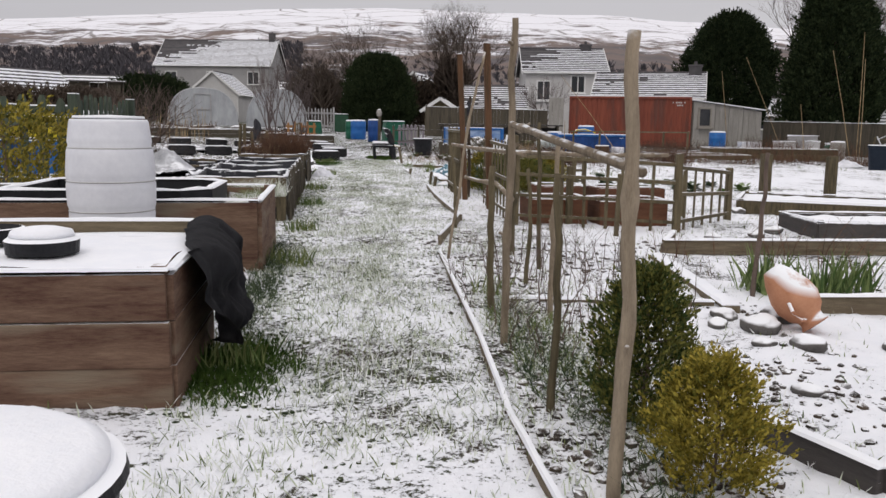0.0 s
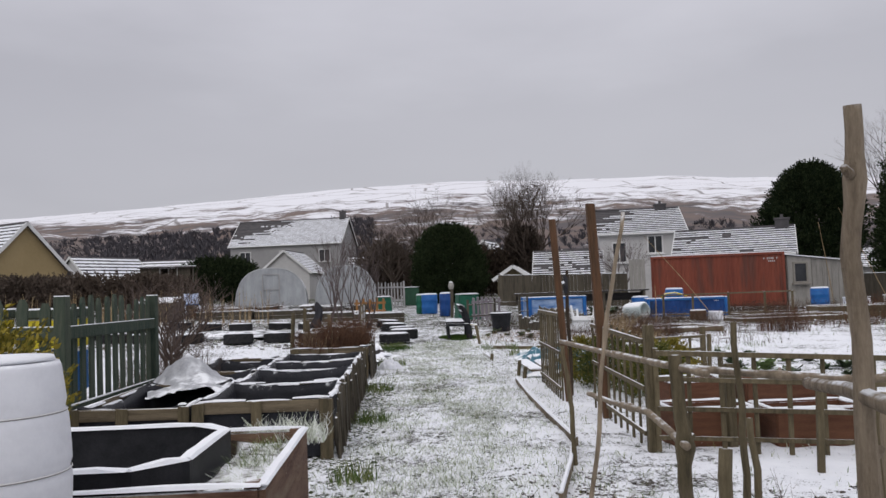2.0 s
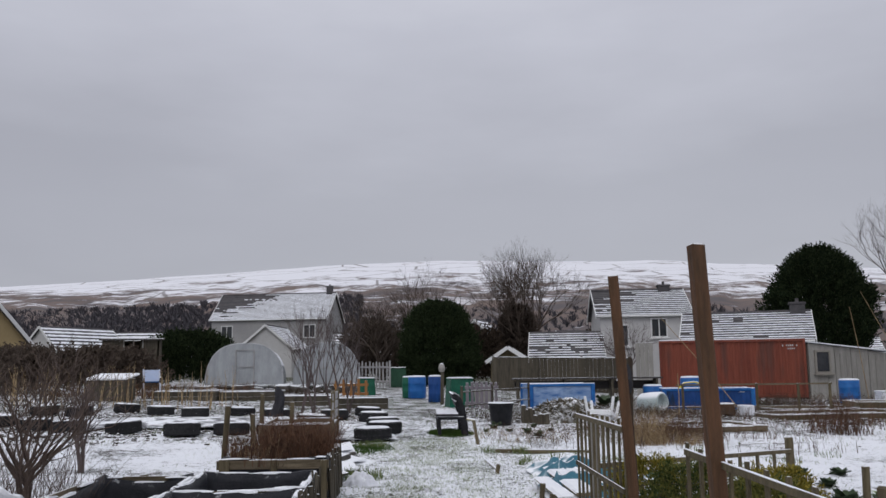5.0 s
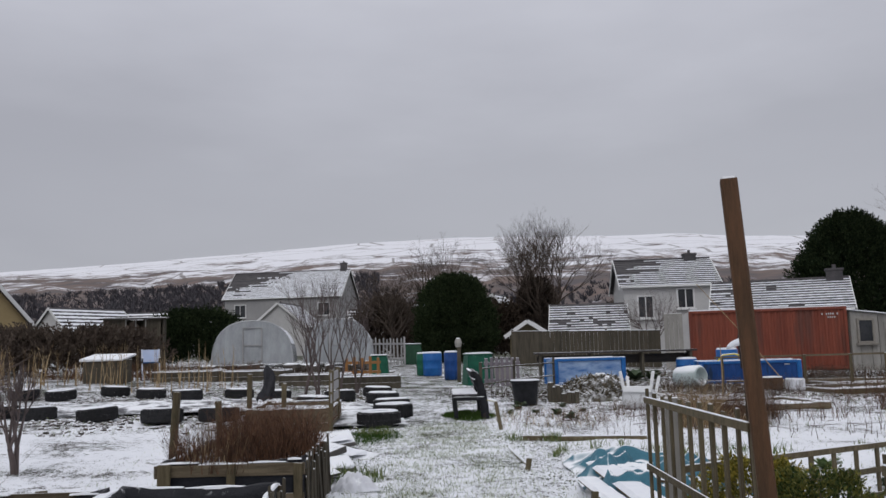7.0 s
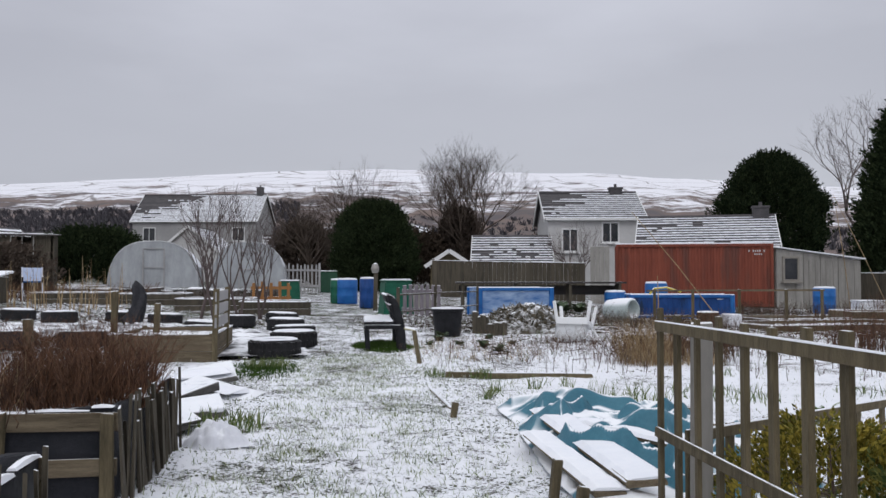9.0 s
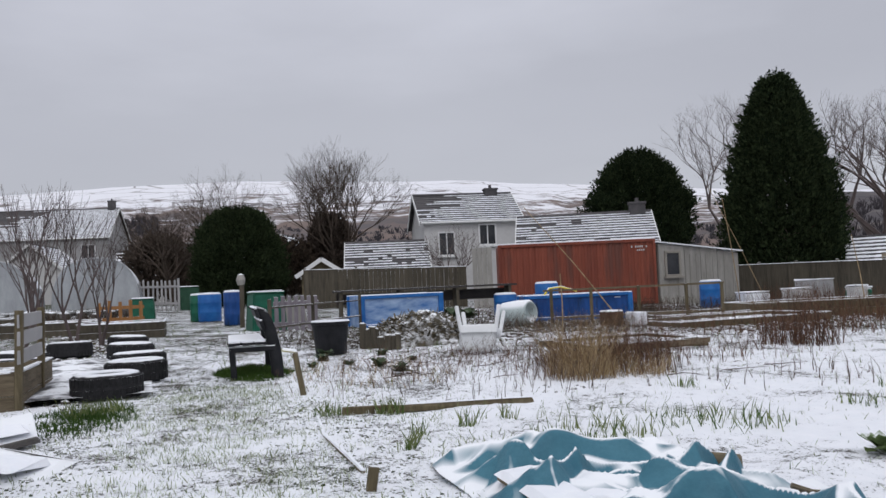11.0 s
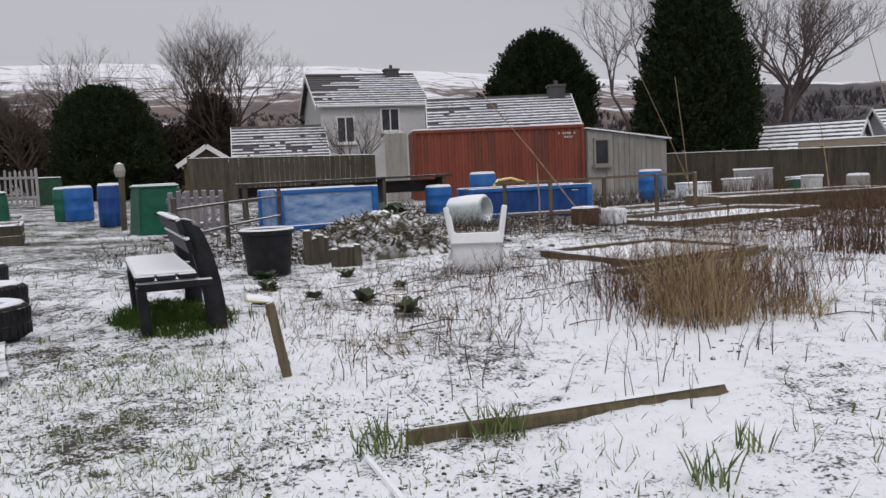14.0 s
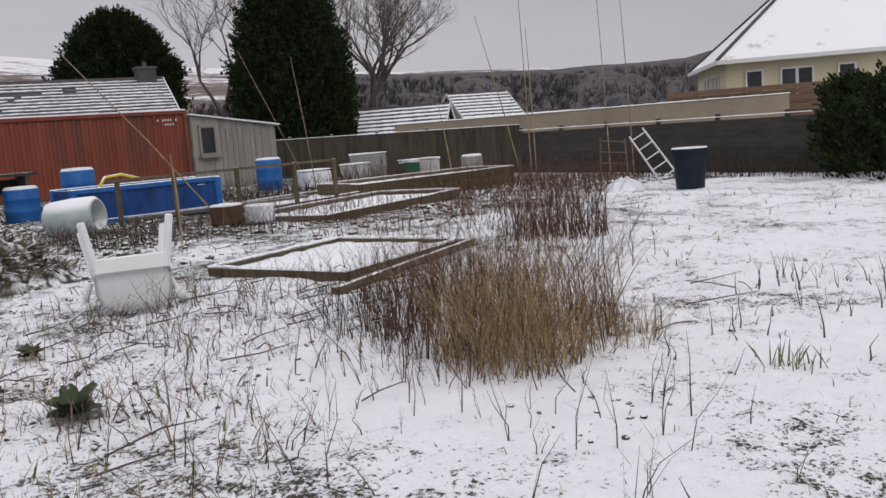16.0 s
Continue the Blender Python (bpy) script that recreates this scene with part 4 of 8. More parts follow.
# three-board bed by the start of the walk, its raised back board, lid and draped cloth
bed = raised_bed(on(0, 0), -3.1, -0.58, -0.97, -0.04, 0.50, 3, M_RED, "reddish three-board timber raised bed covered with snow", M_SNOW, 0.0)
bm = bmesh.new()
box(bm, (-1.85, 0.004, 0.28), (2.56, 0.045, 0.56), None, 0.006, 0.006)
part("back_board", bm, M_WOODX, bed, "pale weathered back board")
bm = bmesh.new()
snow_strip(bm, (-3.1, 0.004, 0.56), (-0.58, 0.004, 0.56), 0.05, 0.02)
part("snow", bm, M_SNOW, bed)
bm = bmesh.new()
lathe(bm, [(0.0, 0.0), (0.13, 0.0), (0.135, 0.05), (0.12, 0.062), (0.0, 0.066)], 28)
pot = solo("plant_pot", bm, M_BLACK, on(-1.11, -0.63, 0, 0.505), "upturned black plastic pot capped with snow on the bed", "pot", smooth=False)
bm = bmesh.new()
lathe(bm, [(0.0, 0.066), (0.118, 0.064), (0.11, 0.085), (0.06, 0.098), (0.0, 0.1)], 28)
part("snow", bm, M_SNOW, pot, "", True)
bm = bmesh.new()
lathe(bm, [(0.10, 0.0), (0.12, 0.05), (0.13, 0.055), (0.118, 0.058), (0.1, 0.02), (0.0, 0.015)], 24)
solo("plant_saucer", bm, M_BLACK, on(-1.41, -0.33, 0, 0.505), "shallow black plastic pot tray in the snow", "pot")


def cloth(name, m, label, w, h, fold, material, category="cloth", seedv=1, lean=0.0):
    """A sheet that hangs over an edge in deep folds: over the top, then down the side with a flared hem."""
    bm = bmesh.new()
    nu, nv = 44, 36
    rows = []
    for j in range(nv + 1):
        v = j / nv
        row = []
        for i in range(nu + 1):
            u = i / nu - 0.5
            k = noise.noise((u * 4 + seedv, v * 1.4, seedv)) * fold + noise.noise((u * 10, v * 5, seedv + 4)) * fold * 0.45 + noise.noise((u * 22, v * 16, seedv + 9)) * fold * 0.14
            if v < 0.35:
                q = v / 0.35
                p = Vector((-(0.03 + 0.09 * (u + 0.5)) * (1 - q) + 0.04 * q + 0.12 * k, u * w * (0.6 + 0.3 * q) + 0.08 * (1 - q), 0.008 + 0.025 * (u + 0.5) ** 2 + 0.03 * math.sin(math.pi * q) * (u + 0.5) + 0.12 * abs(k)))
            else:
                t = (v - 0.35) / 0.65
                p = Vector((0.04 + 0.10 * math.sin(t * 2.2) + k * (0.5 + 0.6 * t) + 0.03 * math.sin(t * 9), u * w * (0.90 + 0.08 * math.sin(t * 4)) + lean * t, 0.02 - h * t * (1 - 0.22 * abs(u - 0.1))))
            row.append(bm.verts.new(p))
        rows.append(row)
    for a, b in zip(rows, rows[1:]):
        for i in range(nu):
            bm.faces.new((a[i], a[i + 1], b[i + 1], b[i]))
    bmesh.ops.solidify(bm, geom=bm.faces[:], thickness=0.006)
    return solo(name, bm, material, m, label, category, smooth=True)


cloth("weed_fabric", on(-0.56, -0.36, 0, 0.515), "dark grey weed fabric draped over the corner of the bed", 0.94, 0.45, 0.13, M_CLOTH, "fabric", 2, 0.06)
bm = bmesh.new()
lathe(bm, [(0.0, -0.02), (0.29, -0.02), (0.27, 0.20), (0.30, 0.40), (0.315, 0.42), (0.31, 0.44), (0.29, 0.445), (0.0, 0.44)], 40)
tubn = solo("water_tub", bm, M_BLACK, on(-0.66, -2.62), "round black plastic tub topped with smooth snow", "tub", smooth=False)
bm = bmesh.new()
lathe(bm, [(0.0, 0.44), (0.285, 0.442), (0.285, 0.462), (0.25, 0.482), (0.0, 0.492)], 40)
part("snow", bm, M_SNOW, tubn, "smooth cap of snow", True)


def barrel(m):
    root = thing("water_barrel", m, "white plastic ribbed water barrel with a black tap", "barrel")
    bm = bmesh.new()
    prof = [(0.0, 0.0), (0.205, 0.0), (0.222, 0.02)]
    for k in range(28):
        z = 0.04 + 0.70 * k / 27
        r = 0.225 + 0.036 * math.sin(math.pi * min(1, (z + 0.02) / 0.8))
        for rib in (0.22, 0.40, 0.60):
            if abs(z - rib) < 0.014:
                r -= 0.008
        prof.append((r, z))
    prof += [(0.228, 0.755), (0.222, 0.77), (0.0, 0.775)]
    lathe(bm, prof, 48)
    part("body", bm, M_WHITEP, root, "", True)
    # one thin grey ring laid in each of the three rib grooves
    bm = bmesh.new()
    for z in (0.22, 0.40, 0.60):
        r = 0.2265 + 0.036 * math.sin(math.pi * (z + 0.02) / 0.8)
        lathe(bm, [(r - 0.004, z - 0.004), (r - 0.001, z), (r - 0.004, z + 0.004)], 48, closed=True)
    part("groove", bm, M_GREYSHED, root, "thin grey line round the rib")
    bm = bmesh.new()
    tube(bm, [(0.06, -0.22, 0.07), (0.06, -0.29, 0.07), (0.06, -0.30, 0.03)], [0.022, 0.018, 0.014], 10)
    box(bm, (0.06, -0.275, 0.10), (0.05, 0.012, 0.02), chamfer=0.003)
    part("tap", bm, M_BLACK, root, "small black tap")
    bm = bmesh.new()
    lathe(bm, [(0.0, 0.775), (0.21, 0.775), (0.205, 0.79), (0.0, 0.797)], 40)
    part("snow", bm, M_SNOW, root, "", True)
    return root


bm = bmesh.new()
box(bm, (0, 0, 0.12), (1.5, 0.66, 0.27), None, 0.02, 0.03)
solo("soil_plinth", bm, M_SOIL, on(-1.6, 1.36), "low dark soil bank with weeds under the barrel", "soil")
barrel(on(-1.36, 1.42, 0, 0.24))
# planter with a sunken black trough
planter = raised_bed(on(0, 0), -2.7, -0.5, 1.74, 3.12, 0.5, 1, M_RED, "stained timber planter with a black liner trough", M_SOIL, 0.06, hole=(-2.3, -0.82, 1.8, 3.06))
def trough(parent, x0, x1, y0, y1, z, depth):
    bm = bmesh.new()
    k = 0.18
    out = [(x0, y0), (x1 - k, y0), (x1, y0 + k), (x1, y1 - k), (x1 - k, y1), (x0, y1)]
    cx, cy = (x0 + x1) / 2, (y0 + y1) / 2
    shrink = lambda f: [(cx + (a - cx) * f, cy + (b - cy) * f) for a, b in out]
    rings = [(out, z - 0.5), (out, z), (shrink(0.94), z), (shrink(0.90), z - depth)]
    vs = [[bm.verts.new((a, b, c)) for a, b in pts] for pts, c in rings]
    for p, q in zip(vs, vs[1:]):
        for i in range(6):
            bm.faces.new((p[i], p[(i + 1) % 6], q[(i + 1) % 6], q[i]))
    bm.faces.new(vs[-1])
    part("trough", bm, M_BLACK, parent, "deep black plastic trough with a snowy rim")
    bm = bmesh.new()
    mid = shrink(0.965)
    for i in range(6):
        snow_strip(bm, (*mid[i], z + 0.001), (*mid[(i + 1) % 6], z + 0.001), 0.062, 0.026)
    part("rim_snow", bm, M_SNOW, parent)
trough(planter, -2.2, -0.84, 1.84, 3.02, 0.55, 0.46)
raised_bed(on(0, 0), -4.6, -2.85, 1.6, 3.0, 0.42, 1, M_RED, "low stained timber bed with a snowy rim", M_SOIL, 0.1)


def pallet_bin(x0, x1, y0, y1, h, label, sag=0.03, pickets=True):
    """Compost bin of pallet boards with a black liner hung inside, sticks along the path and snow on the rims."""
    root = thing("pallet_bin", on((x0 + x1) / 2, (y0 + y1) / 2), label, "planter", "lined pallet bins")
    w, d = x1 - x0, y1 - y0
    x0, x1, y0, y1 = -w / 2, w / 2, -d / 2, d / 2
    for px in (x0 + 0.05, rng.uniform(-0.1, 0.1), x1 - 0.05):
        for py in (y0 - 0.014, y1 + 0.014):
            bm = bmesh.new()
            box(bm, (px + rng.uniform(-0.03, 0.03), py, h * 0.49), (rng.uniform(0.06, 0.1), 0.022, h * rng.uniform(0.93, 1.0)), Matrix.Rotation(rng.uniform(-0.03, 0.03), 4, "Y"), 0.006, 0.004)
            part("post", bm, M_WOODG, root)
    for z in (h - 0.06, h * 0.4):
        for py in (y0 + 0.008, y1 - 0.008):
            bm = bmesh.new()
            box(bm, (0, py, z), (w, 0.02, 0.085), Matrix.Rotation(rng.uniform(-0.012, 0.012), 4, "Y"), 0.006, 0.004)
            part("slat", bm, M_WOODX, root)
        bm = bmesh.new()
        box(bm, (x0, 0, z), (0.022, d, 0.09), None, 0.006, 0.004)
        part("slat", bm, M_WOODY, root)
    if pickets:
        k = y0
        while k < y1:
            bm = bmesh.new()
            t = rng.uniform(-0.12, 0.12)
            foot = x1 + rng.uniform(0.012, 0.05)
            bar(bm, (foot, k, 0.0), (foot + rng.uniform(-0.04, 0.0), k + t, h * rng.uniform(0.62, 1.12)), 0.014, rng.uniform(0.014, 0.042), 0.005)
            part("picket", bm, M_FENCEB, root)
            k += rng.uniform(0.035, 0.085)
    bm = bmesh.new()
    n = 10
    loops = []
    for z, inset in ((0.02, 0.025), (h * 0.5, 0.024), (h - 0.03, 0.026), (h + 0.008, 0.03), (h + 0.006, 0.055), (h - 0.06, 0.07), (h * 0.45, 0.085), (h * 0.16, 0.12)):
        loop = []
        for a, b in (((x0, y0), (x1, y0)), ((x1, y0), (x1, y1)), ((x1, y1), (x0, y1)), ((x0, y1), (x0, y0))):
            for i in range(n):
                px, py = a[0] + (b[0] - a[0]) * i / n, a[1] + (b[1] - a[1]) * i / n
                f = 1 - 2 * inset / w, 1 - 2 * inset / d
                dip = sag * math.sin(math.pi * i / n) if z > h * 0.6 else 0
                inw = rng.uniform(0, 0.03) if inset > 0.06 else 0
                loop.append(bm.verts.new((px * (f[0] - inw), py * (f[1] - inw), z - dip + rng.uniform(-0.01, 0.01))))
        loops.append(loop)
    for p, q in zip(loops, loops[1:]):
        for i in range(len(p)):
            bm.faces.new((p[i], p[(i + 1) % len(p)], q[(i + 1) % len(p)], q[i]))
    bm.faces.new(loops[-1])
    part("liner", bm, M_LINER, root, "wrinkled black plastic liner", True)
    bm = bmesh.new()
    for a, b in (((x0, y0), (x1, y0)), ((x1, y0), (x1, y1)), ((x1, y1), (x0, y1)), ((x0, y1), (x0, y0))):
        f = 0.95
        a, b = Vector((a[0] * f, a[1] * f, h + 0.006)), Vector((b[0] * f, b[1] * f, h + 0.006))
        t = 0.0
        while t < 0.97:
            e = min(1.0, t + rng.uniform(0.18, 0.5))
            mid = 0.5 * (t + e)
            drop = Vector((0, 0, -sag * math.sin(math.pi * mid)))
            if rng.random() > 0.14:
                snow_strip(bm, a.lerp(b, t) + drop, a.lerp(b, e) + drop, rng.uniform(0.03, 0.055), rng.uniform(0.016, 0.034))
            t = e + 0.01
    tagged(part("snow", bm, M_SNOW, root), "broken ridges of snow along the rim", kind="stuff")
    return root


rows = [4.78, 6.02, 7.3, 8.38, 9.55]
left_rows = [4.85, 6.6, 7.85, 9.7]
for a, b in zip(rows, rows[1:]):
    pallet_bin(-1.50, -0.49, a, b - 0.045, 0.46, "weathered pallet bin lined with black plastic, snowy rims")
for a, b in zip(left_rows, left_rows[1:]):
    pallet_bin(-2.42, -1.57, a, b - 0.045, 0.42, "weathered pallet bin lined with black plastic, snowy rims", 0.07, False)
# bin full of red-brown stems
osier = pallet_bin(-1.56, -0.47, 10.45, 11.92, 0.47, "weathered pallet bin filled with dead red-brown stems")
bm = bmesh.new()
box(bm, (0, 0, 0.37), (0.9, 1.26, 0.12), None, 0.01, 0.03)
part("soil", bm, M_SOIL, osier)


def stems(name, m, label, count, r0, h0, h1, w, material, lean=0.35, category="dead plants", kind="stuff", sx=1.0, sy=1.0, twigs=0, seedv=1):
    r2 = random.Random(seedv)
    quads = []
    for _ in range(count):
        a, d = r2.uniform(0, math.tau), r0 * math.sqrt(r2.random())
        x, y = d * math.cos(a) * sx, d * math.sin(a) * sy
        h, b, ln = r2.uniform(h0, h1), r2.uniform(0, math.tau), r2.uniform(0, lean)
        z0 = -0.03
        ws = w * r2.uniform(0.6, 1.4)
        for q in (b + 1.57, b):
            sx2, sy2 = math.cos(q) * ws, math.sin(q) * ws
            pts = []
            for k in range(4):
                t = k / 3
                off = ln * h * t ** 1.6
                pts.append((x + math.cos(b) * off + r2.uniform(-1, 1) * 0.012 * k, y + math.sin(b) * off + r2.uniform(-1, 1) * 0.012 * k, z0 + h * t * (1 - 0.1 * ln)))
            for k in range(3):
                f0, f1 = 1 - 0.28 * k, 1 - 0.28 * (k + 1)
                quads.append([(pts[k][0] - sx2 * f0, pts[k][1] - sy2 * f0, pts[k][2]), (pts[k][0] + sx2 * f0, pts[k][1] + sy2 * f0, pts[k][2]), (pts[k + 1][0] + sx2 * f1, pts[k + 1][1] + sy2 * f1, pts[k + 1][2]), (pts[k + 1][0] - sx2 * f1, pts[k + 1][1] - sy2 * f1, pts[k + 1][2])])
        for _ in range(twigs):
            t = r2.uniform(0.35, 0.95)
            off = ln * h * t ** 1.6
            p = Vector((x + math.cos(b) * off, y + math.sin(b) * off, z0 + h * t))
            e = p + Vector((r2.uniform(-1, 1), r2.uniform(-1, 1), r2.uniform(0.2, 1))) * h * 0.16
            quads.append([tuple(p - Vector((w * 0.5, 0, 0))), tuple(p + Vector((w * 0.5, 0, 0))), tuple(e)])
    ob = new(name, ribbon_mesh(name, quads, material))
    ob.matrix_world = m
    return tagged(ob, label, category, "", kind)


stems("dead_stems", on(-0.85, 11.25, 0, 0.42), "dense red-brown dead stems standing in the bin", 1300, 0.46, 0.08, 0.50, 0.003, M_OSIER, 0.8, sx=0.9, sy=1.35, twigs=6)
stems("dead_stems", on(-1.1, 11.0, 0, 0.42), "thin red-brown dead stems standing in the bin", 700, 0.55, 0.06, 0.36, 0.003, M_OSIER, 0.8, sx=0.9, sy=1.15, twigs=6, seedv=4)
stems("dead_stems", on(-1.2, 10.9, 0, 0.42), "pale dry stems standing in the bin", 60, 0.45, 0.1, 0.36, 0.003, M_REED, 0.6, sx=0.7, seedv=3)
for x, y, h, t in ((-1.66, 11.2, 0.95, 4), (-1.50, 12.4, 0.8, -3)):
    bm = bmesh.new()
    bar(bm, (0, 0, 0), (0.05 * t / 4, 0, h), 0.07, 0.05, 0.004, 0.006)
    solo("stake", bm, M_WOODG, on(x, y), "leaning weathered wooden stake", "stake")
# white fleece heap beside the bins
def heap_sheet(name, m, label, w, d, h, material, category, seedv, fold=0.3, n=40, edge=0.02):
    bm = bmesh.new()
    rows2 = []
    for j in range(n + 1):
        row = []
        for i in range(n + 1):
            u, v = 2 * i / n - 1, 2 * j / n - 1
            rr = math.hypot(u, v)
            e = max(0, 1 - rr ** 2.2)
            z = h * (e * 0.75 + fold * abs(noise.noise((u * 2.2 + seedv, v * 2.2, seedv))) * e ** 0.5 + 0.35 * fold * noise.noise((u * 6, v * 6, seedv)) * e ** 0.3) + edge
            sh = 1 + 0.18 * noise.noise((math.atan2(v, u) * 1.3, seedv, 0))
            row.append(bm.verts.new((u * w / 2 * sh, v * d / 2 * sh, z)))
        rows2.append(row)
    for a, b in zip(rows2, rows2[1:]):
        for i in range(n):
            bm.faces.new((a[i], a[i + 1], b[i + 1], b[i]))
    return solo(name, bm, material, m, label, category, smooth=True)


def draped_sheet(m, w, d, h, label):
    """A stiff pale sheet thrown over a bin: a slack ridge with sloping, creased sides."""
    bm = bmesh.new()
    n = 34
    rows2 = []
    for j in range(n + 1):
        row = []
        for i in range(n + 1):
            u, v = 2 * i / n - 1, 2 * j / n - 1
            ridge = h * (0.30 + 0.85 * math.exp(-((v - 0.3) / 0.32) ** 2)) * (0.9 + 0.3 * noise.noise((v * 3, 2, 5)))
            fall = max(0.0, 1 - abs(u + 0.15 * math.sin(v * 3)) ** 1.15)
            crease_z = 0.05 * abs(noise.noise((u * 2.5 + v * 3, u * 2, 6))) + 0.02 * noise.noise((u * 7, v * 9, 3))
            row.append(bm.verts.new((u * w / 2 * (1 + 0.12 * noise.noise((v * 2, 1, 1))), v * d / 2, ridge * fall + crease_z)))
        rows2.append(row)
    for p, q in zip(rows2, rows2[1:]):
        for i in range(n):
            bm.faces.new((p[i], p[i + 1], q[i + 1], q[i]))
    return solo("fleece_sheet", bm, stuff_mat("grey_white_fleece", (0.20, 0.205, 0.22), (0.44, 0.45, 0.48), 4, (1, 1, 1), rough=0.6, bump=0.5, snow=0.50, snow_at=(0.75, 0.95), snow_scale=4.0), m, label, "sheet", smooth=True)


draped_sheet(on(-2.0, 6.75, 14, 0.34), 0.80, 1.7, 0.30, "grey-white fleece sheet draped over the bin")
heap_sheet("sack", on(-0.22, 12.0, 20, -0.02), "crumpled white plastic sack in the grass", 0.42, 0.40, 0.15, M_WHITEP, "sack", 8, 0.75, 26)
for x, y, w, d, t, up in ((-0.60, 13.15, 0.62, 0.5, 24, 0.0), (-0.52, 14.2, 0.66, 0.55, -20, 0.02), (-0.82, 13.75, 0.6, 0.6, 38, 0.04), (-0.80, 15.2, 0.7, 0.55, 14, 0.02), (-0.62, 12.5, 0.42, 0.36, 40, 0.0)):
    bm = bmesh.new()
    box(bm, (0, 0, 0.04), (w, d, 0.06), None, 0.05, 0.008)
    slab = solo("paving_slab", bm, M_STONE, on(x, y, t, up, rng.uniform(-9, 9), rng.uniform(-9, 9)), "dark stone slab lying under snow", "slab", "loose slabs")
    bm = bmesh.new()
    box(bm, (0.03, -0.02, 0.078), (w * 0.72, d * 0.7, 0.022), None, 0.04, 0.008)
    part("snow", bm, M_SNOW, slab)
# timber crate bed with a board panel
crate = raised_bed(on(-0.3, 0.25), -1.9, -0.62, 17.0, 18.9, 0.42, 2, M_WOODX, "weathered timber crate bed with snowy edges", M_SOIL, 0.08)
for px, py, ph in ((-0.62, 17.0, 0.98), (-0.62, 18.2, 1.0), (-1.9, 17.2, 0.95), (-1.35, 17.05, 0.8)):
    bm = bmesh.new()
    bar(bm, (px, py, 0), (px + 0.02, py, ph), 0.07, 0.07, 0.004, 0.006)
    part("post", bm, M_WOODG, crate)
for z in (0.55, 0.72, 0.88):
    bm = bmesh.new()
    bar(bm, (-0.60, 16.95, z), (-0.60, 18.3, z + 0.02), 0.025, 0.13, 0.004)
    part("board", bm, M_RENDERG, crate, "pale grey painted board")


def bunched_cloth(m, label, h, r):
    """A rag hung over a post: a knob at the top, then narrow uneven folds to a ragged hem."""
    bm = bmesh.new()
    segs, rows2 = 40, []
    for j in range(25):
        t = j / 24
        ring = []
        for k in range(segs):
            a = math.tau * k / segs
            fold = 0.22 * math.sin(5 * a + 2.2 * t) + 0.5 * noise.noise((math.cos(a) * 1.6, math.sin(a) * 1.6, t * 2.4))
            q = r * (0.12 + 0.55 * math.sin(min(1.0, t * 5) * math.pi / 2) + 0.45 * t) * (1 + fold * min(1, 3 * t))
            drop = h * t * (1 + 0.22 * noise.noise((math.cos(a) * 1.2, math.sin(a) * 1.2, 7)) * t)
            ring.append(bm.verts.new((q * math.cos(a) + 0.05 * math.sin(4 * t), q * 0.8 * math.sin(a), h - drop)))
        rows2.append(ring)
    for a, b in zip(rows2, rows2[1:]):
        for k in range(segs):
            bm.faces.new((a[k], b[k], b[(k + 1) % segs], a[(k + 1) % segs]))
    bm.faces.new(rows2[0])
    return solo("weed_fabric", bm, M_CLOTH, m, label, "fabric", smooth=True)


bunched_cloth(on(-1.9, 17.3, 20, 0.50), "black fabric bunched over the crate post", 0.52, 0.095)


# ---- tyres ----
def tyre_thing(m, label, group):
    root = thing("tyre", m, label, "tyre", group)
    bm = bmesh.new()
    prof = []
    for k in range(16):
        a = math.tau * k / 16
        prof.append((0.25 + 0.10 * math.copysign(abs(math.cos(a)) ** 0.5, math.cos(a)), 0.125 + 0.125 * math.copysign(abs(math.sin(a)) ** 0.55, math.sin(a))))
    lathe(bm, prof, 36, closed=True)
    part("casing", bm, M_RUBBER, root, "", True)
    bm = bmesh.new()
    for k in range(36):
        a = math.tau * k / 36
        for s in (0.07, 0.18):
            box(bm, (0.347 * math.cos(a + (0.05 if s > 0.1 else 0)), 0.347 * math.sin(a + (0.05 if s > 0.1 else 0)), s), (0.010, 0.046, 0.080), Matrix.Rotation(a, 4, "Z"))
    part("tread", bm, M_RUBBER, root)
    bm = bmesh.new()
    lathe(bm, [(0.175, 0.235), (0.20, 0.255), (0.26, 0.265), (0.30, 0.255), (0.318, 0.235)], 36, closed=True)
    part("snow", bm, M_SNOW, root, "ring of snow on the sidewall", True)
    bm = bmesh.new()
    lathe(bm, [(0.0, 0.07), (0.2, 0.065)], 20)
    part("filling", bm, M_SOIL, root)
    return root


first = tyre_thing(on(-0.20, 17.8, 0, 0, 0, 0), "worn black car tyre topped with snow", "tyres round the bed")
spots = ((0.0, 19.1, 1.05), (-0.05, 20.4, 1), (-0.30, 22.6, 1.0), (-1.3, 23.6, 1), (-0.5, 24.9, 1), (-1.7, 21.8, 1))
for x, y, s in spots:
    t = copy_thing(first, on(x, y, rng.uniform(0, 90), rng.uniform(-0.03, 0.02), rng.uniform(-3, 3), rng.uniform(-3, 3)))
for x, y in ((-9.0, 25.0), (-8.0, 24.7), (-7.25, 26.2), (-6.1, 25.4), (-6.5, 19.9), (-5.25, 19.5), (-3.95, 18.9), (-3.05, 19.2), (-7.3, 20.2), (-3.9, 25.2), (-4.95, 24.4), (-2.9, 24.6), (-2.2, 19.2), (-8.4, 21.0)):
    copy_thing(first, on(x, y, rng.uniform(0, 90), rng.uniform(-0.05, 0.02), rng.uniform(-4, 4), rng.uniform(-4, 4)))
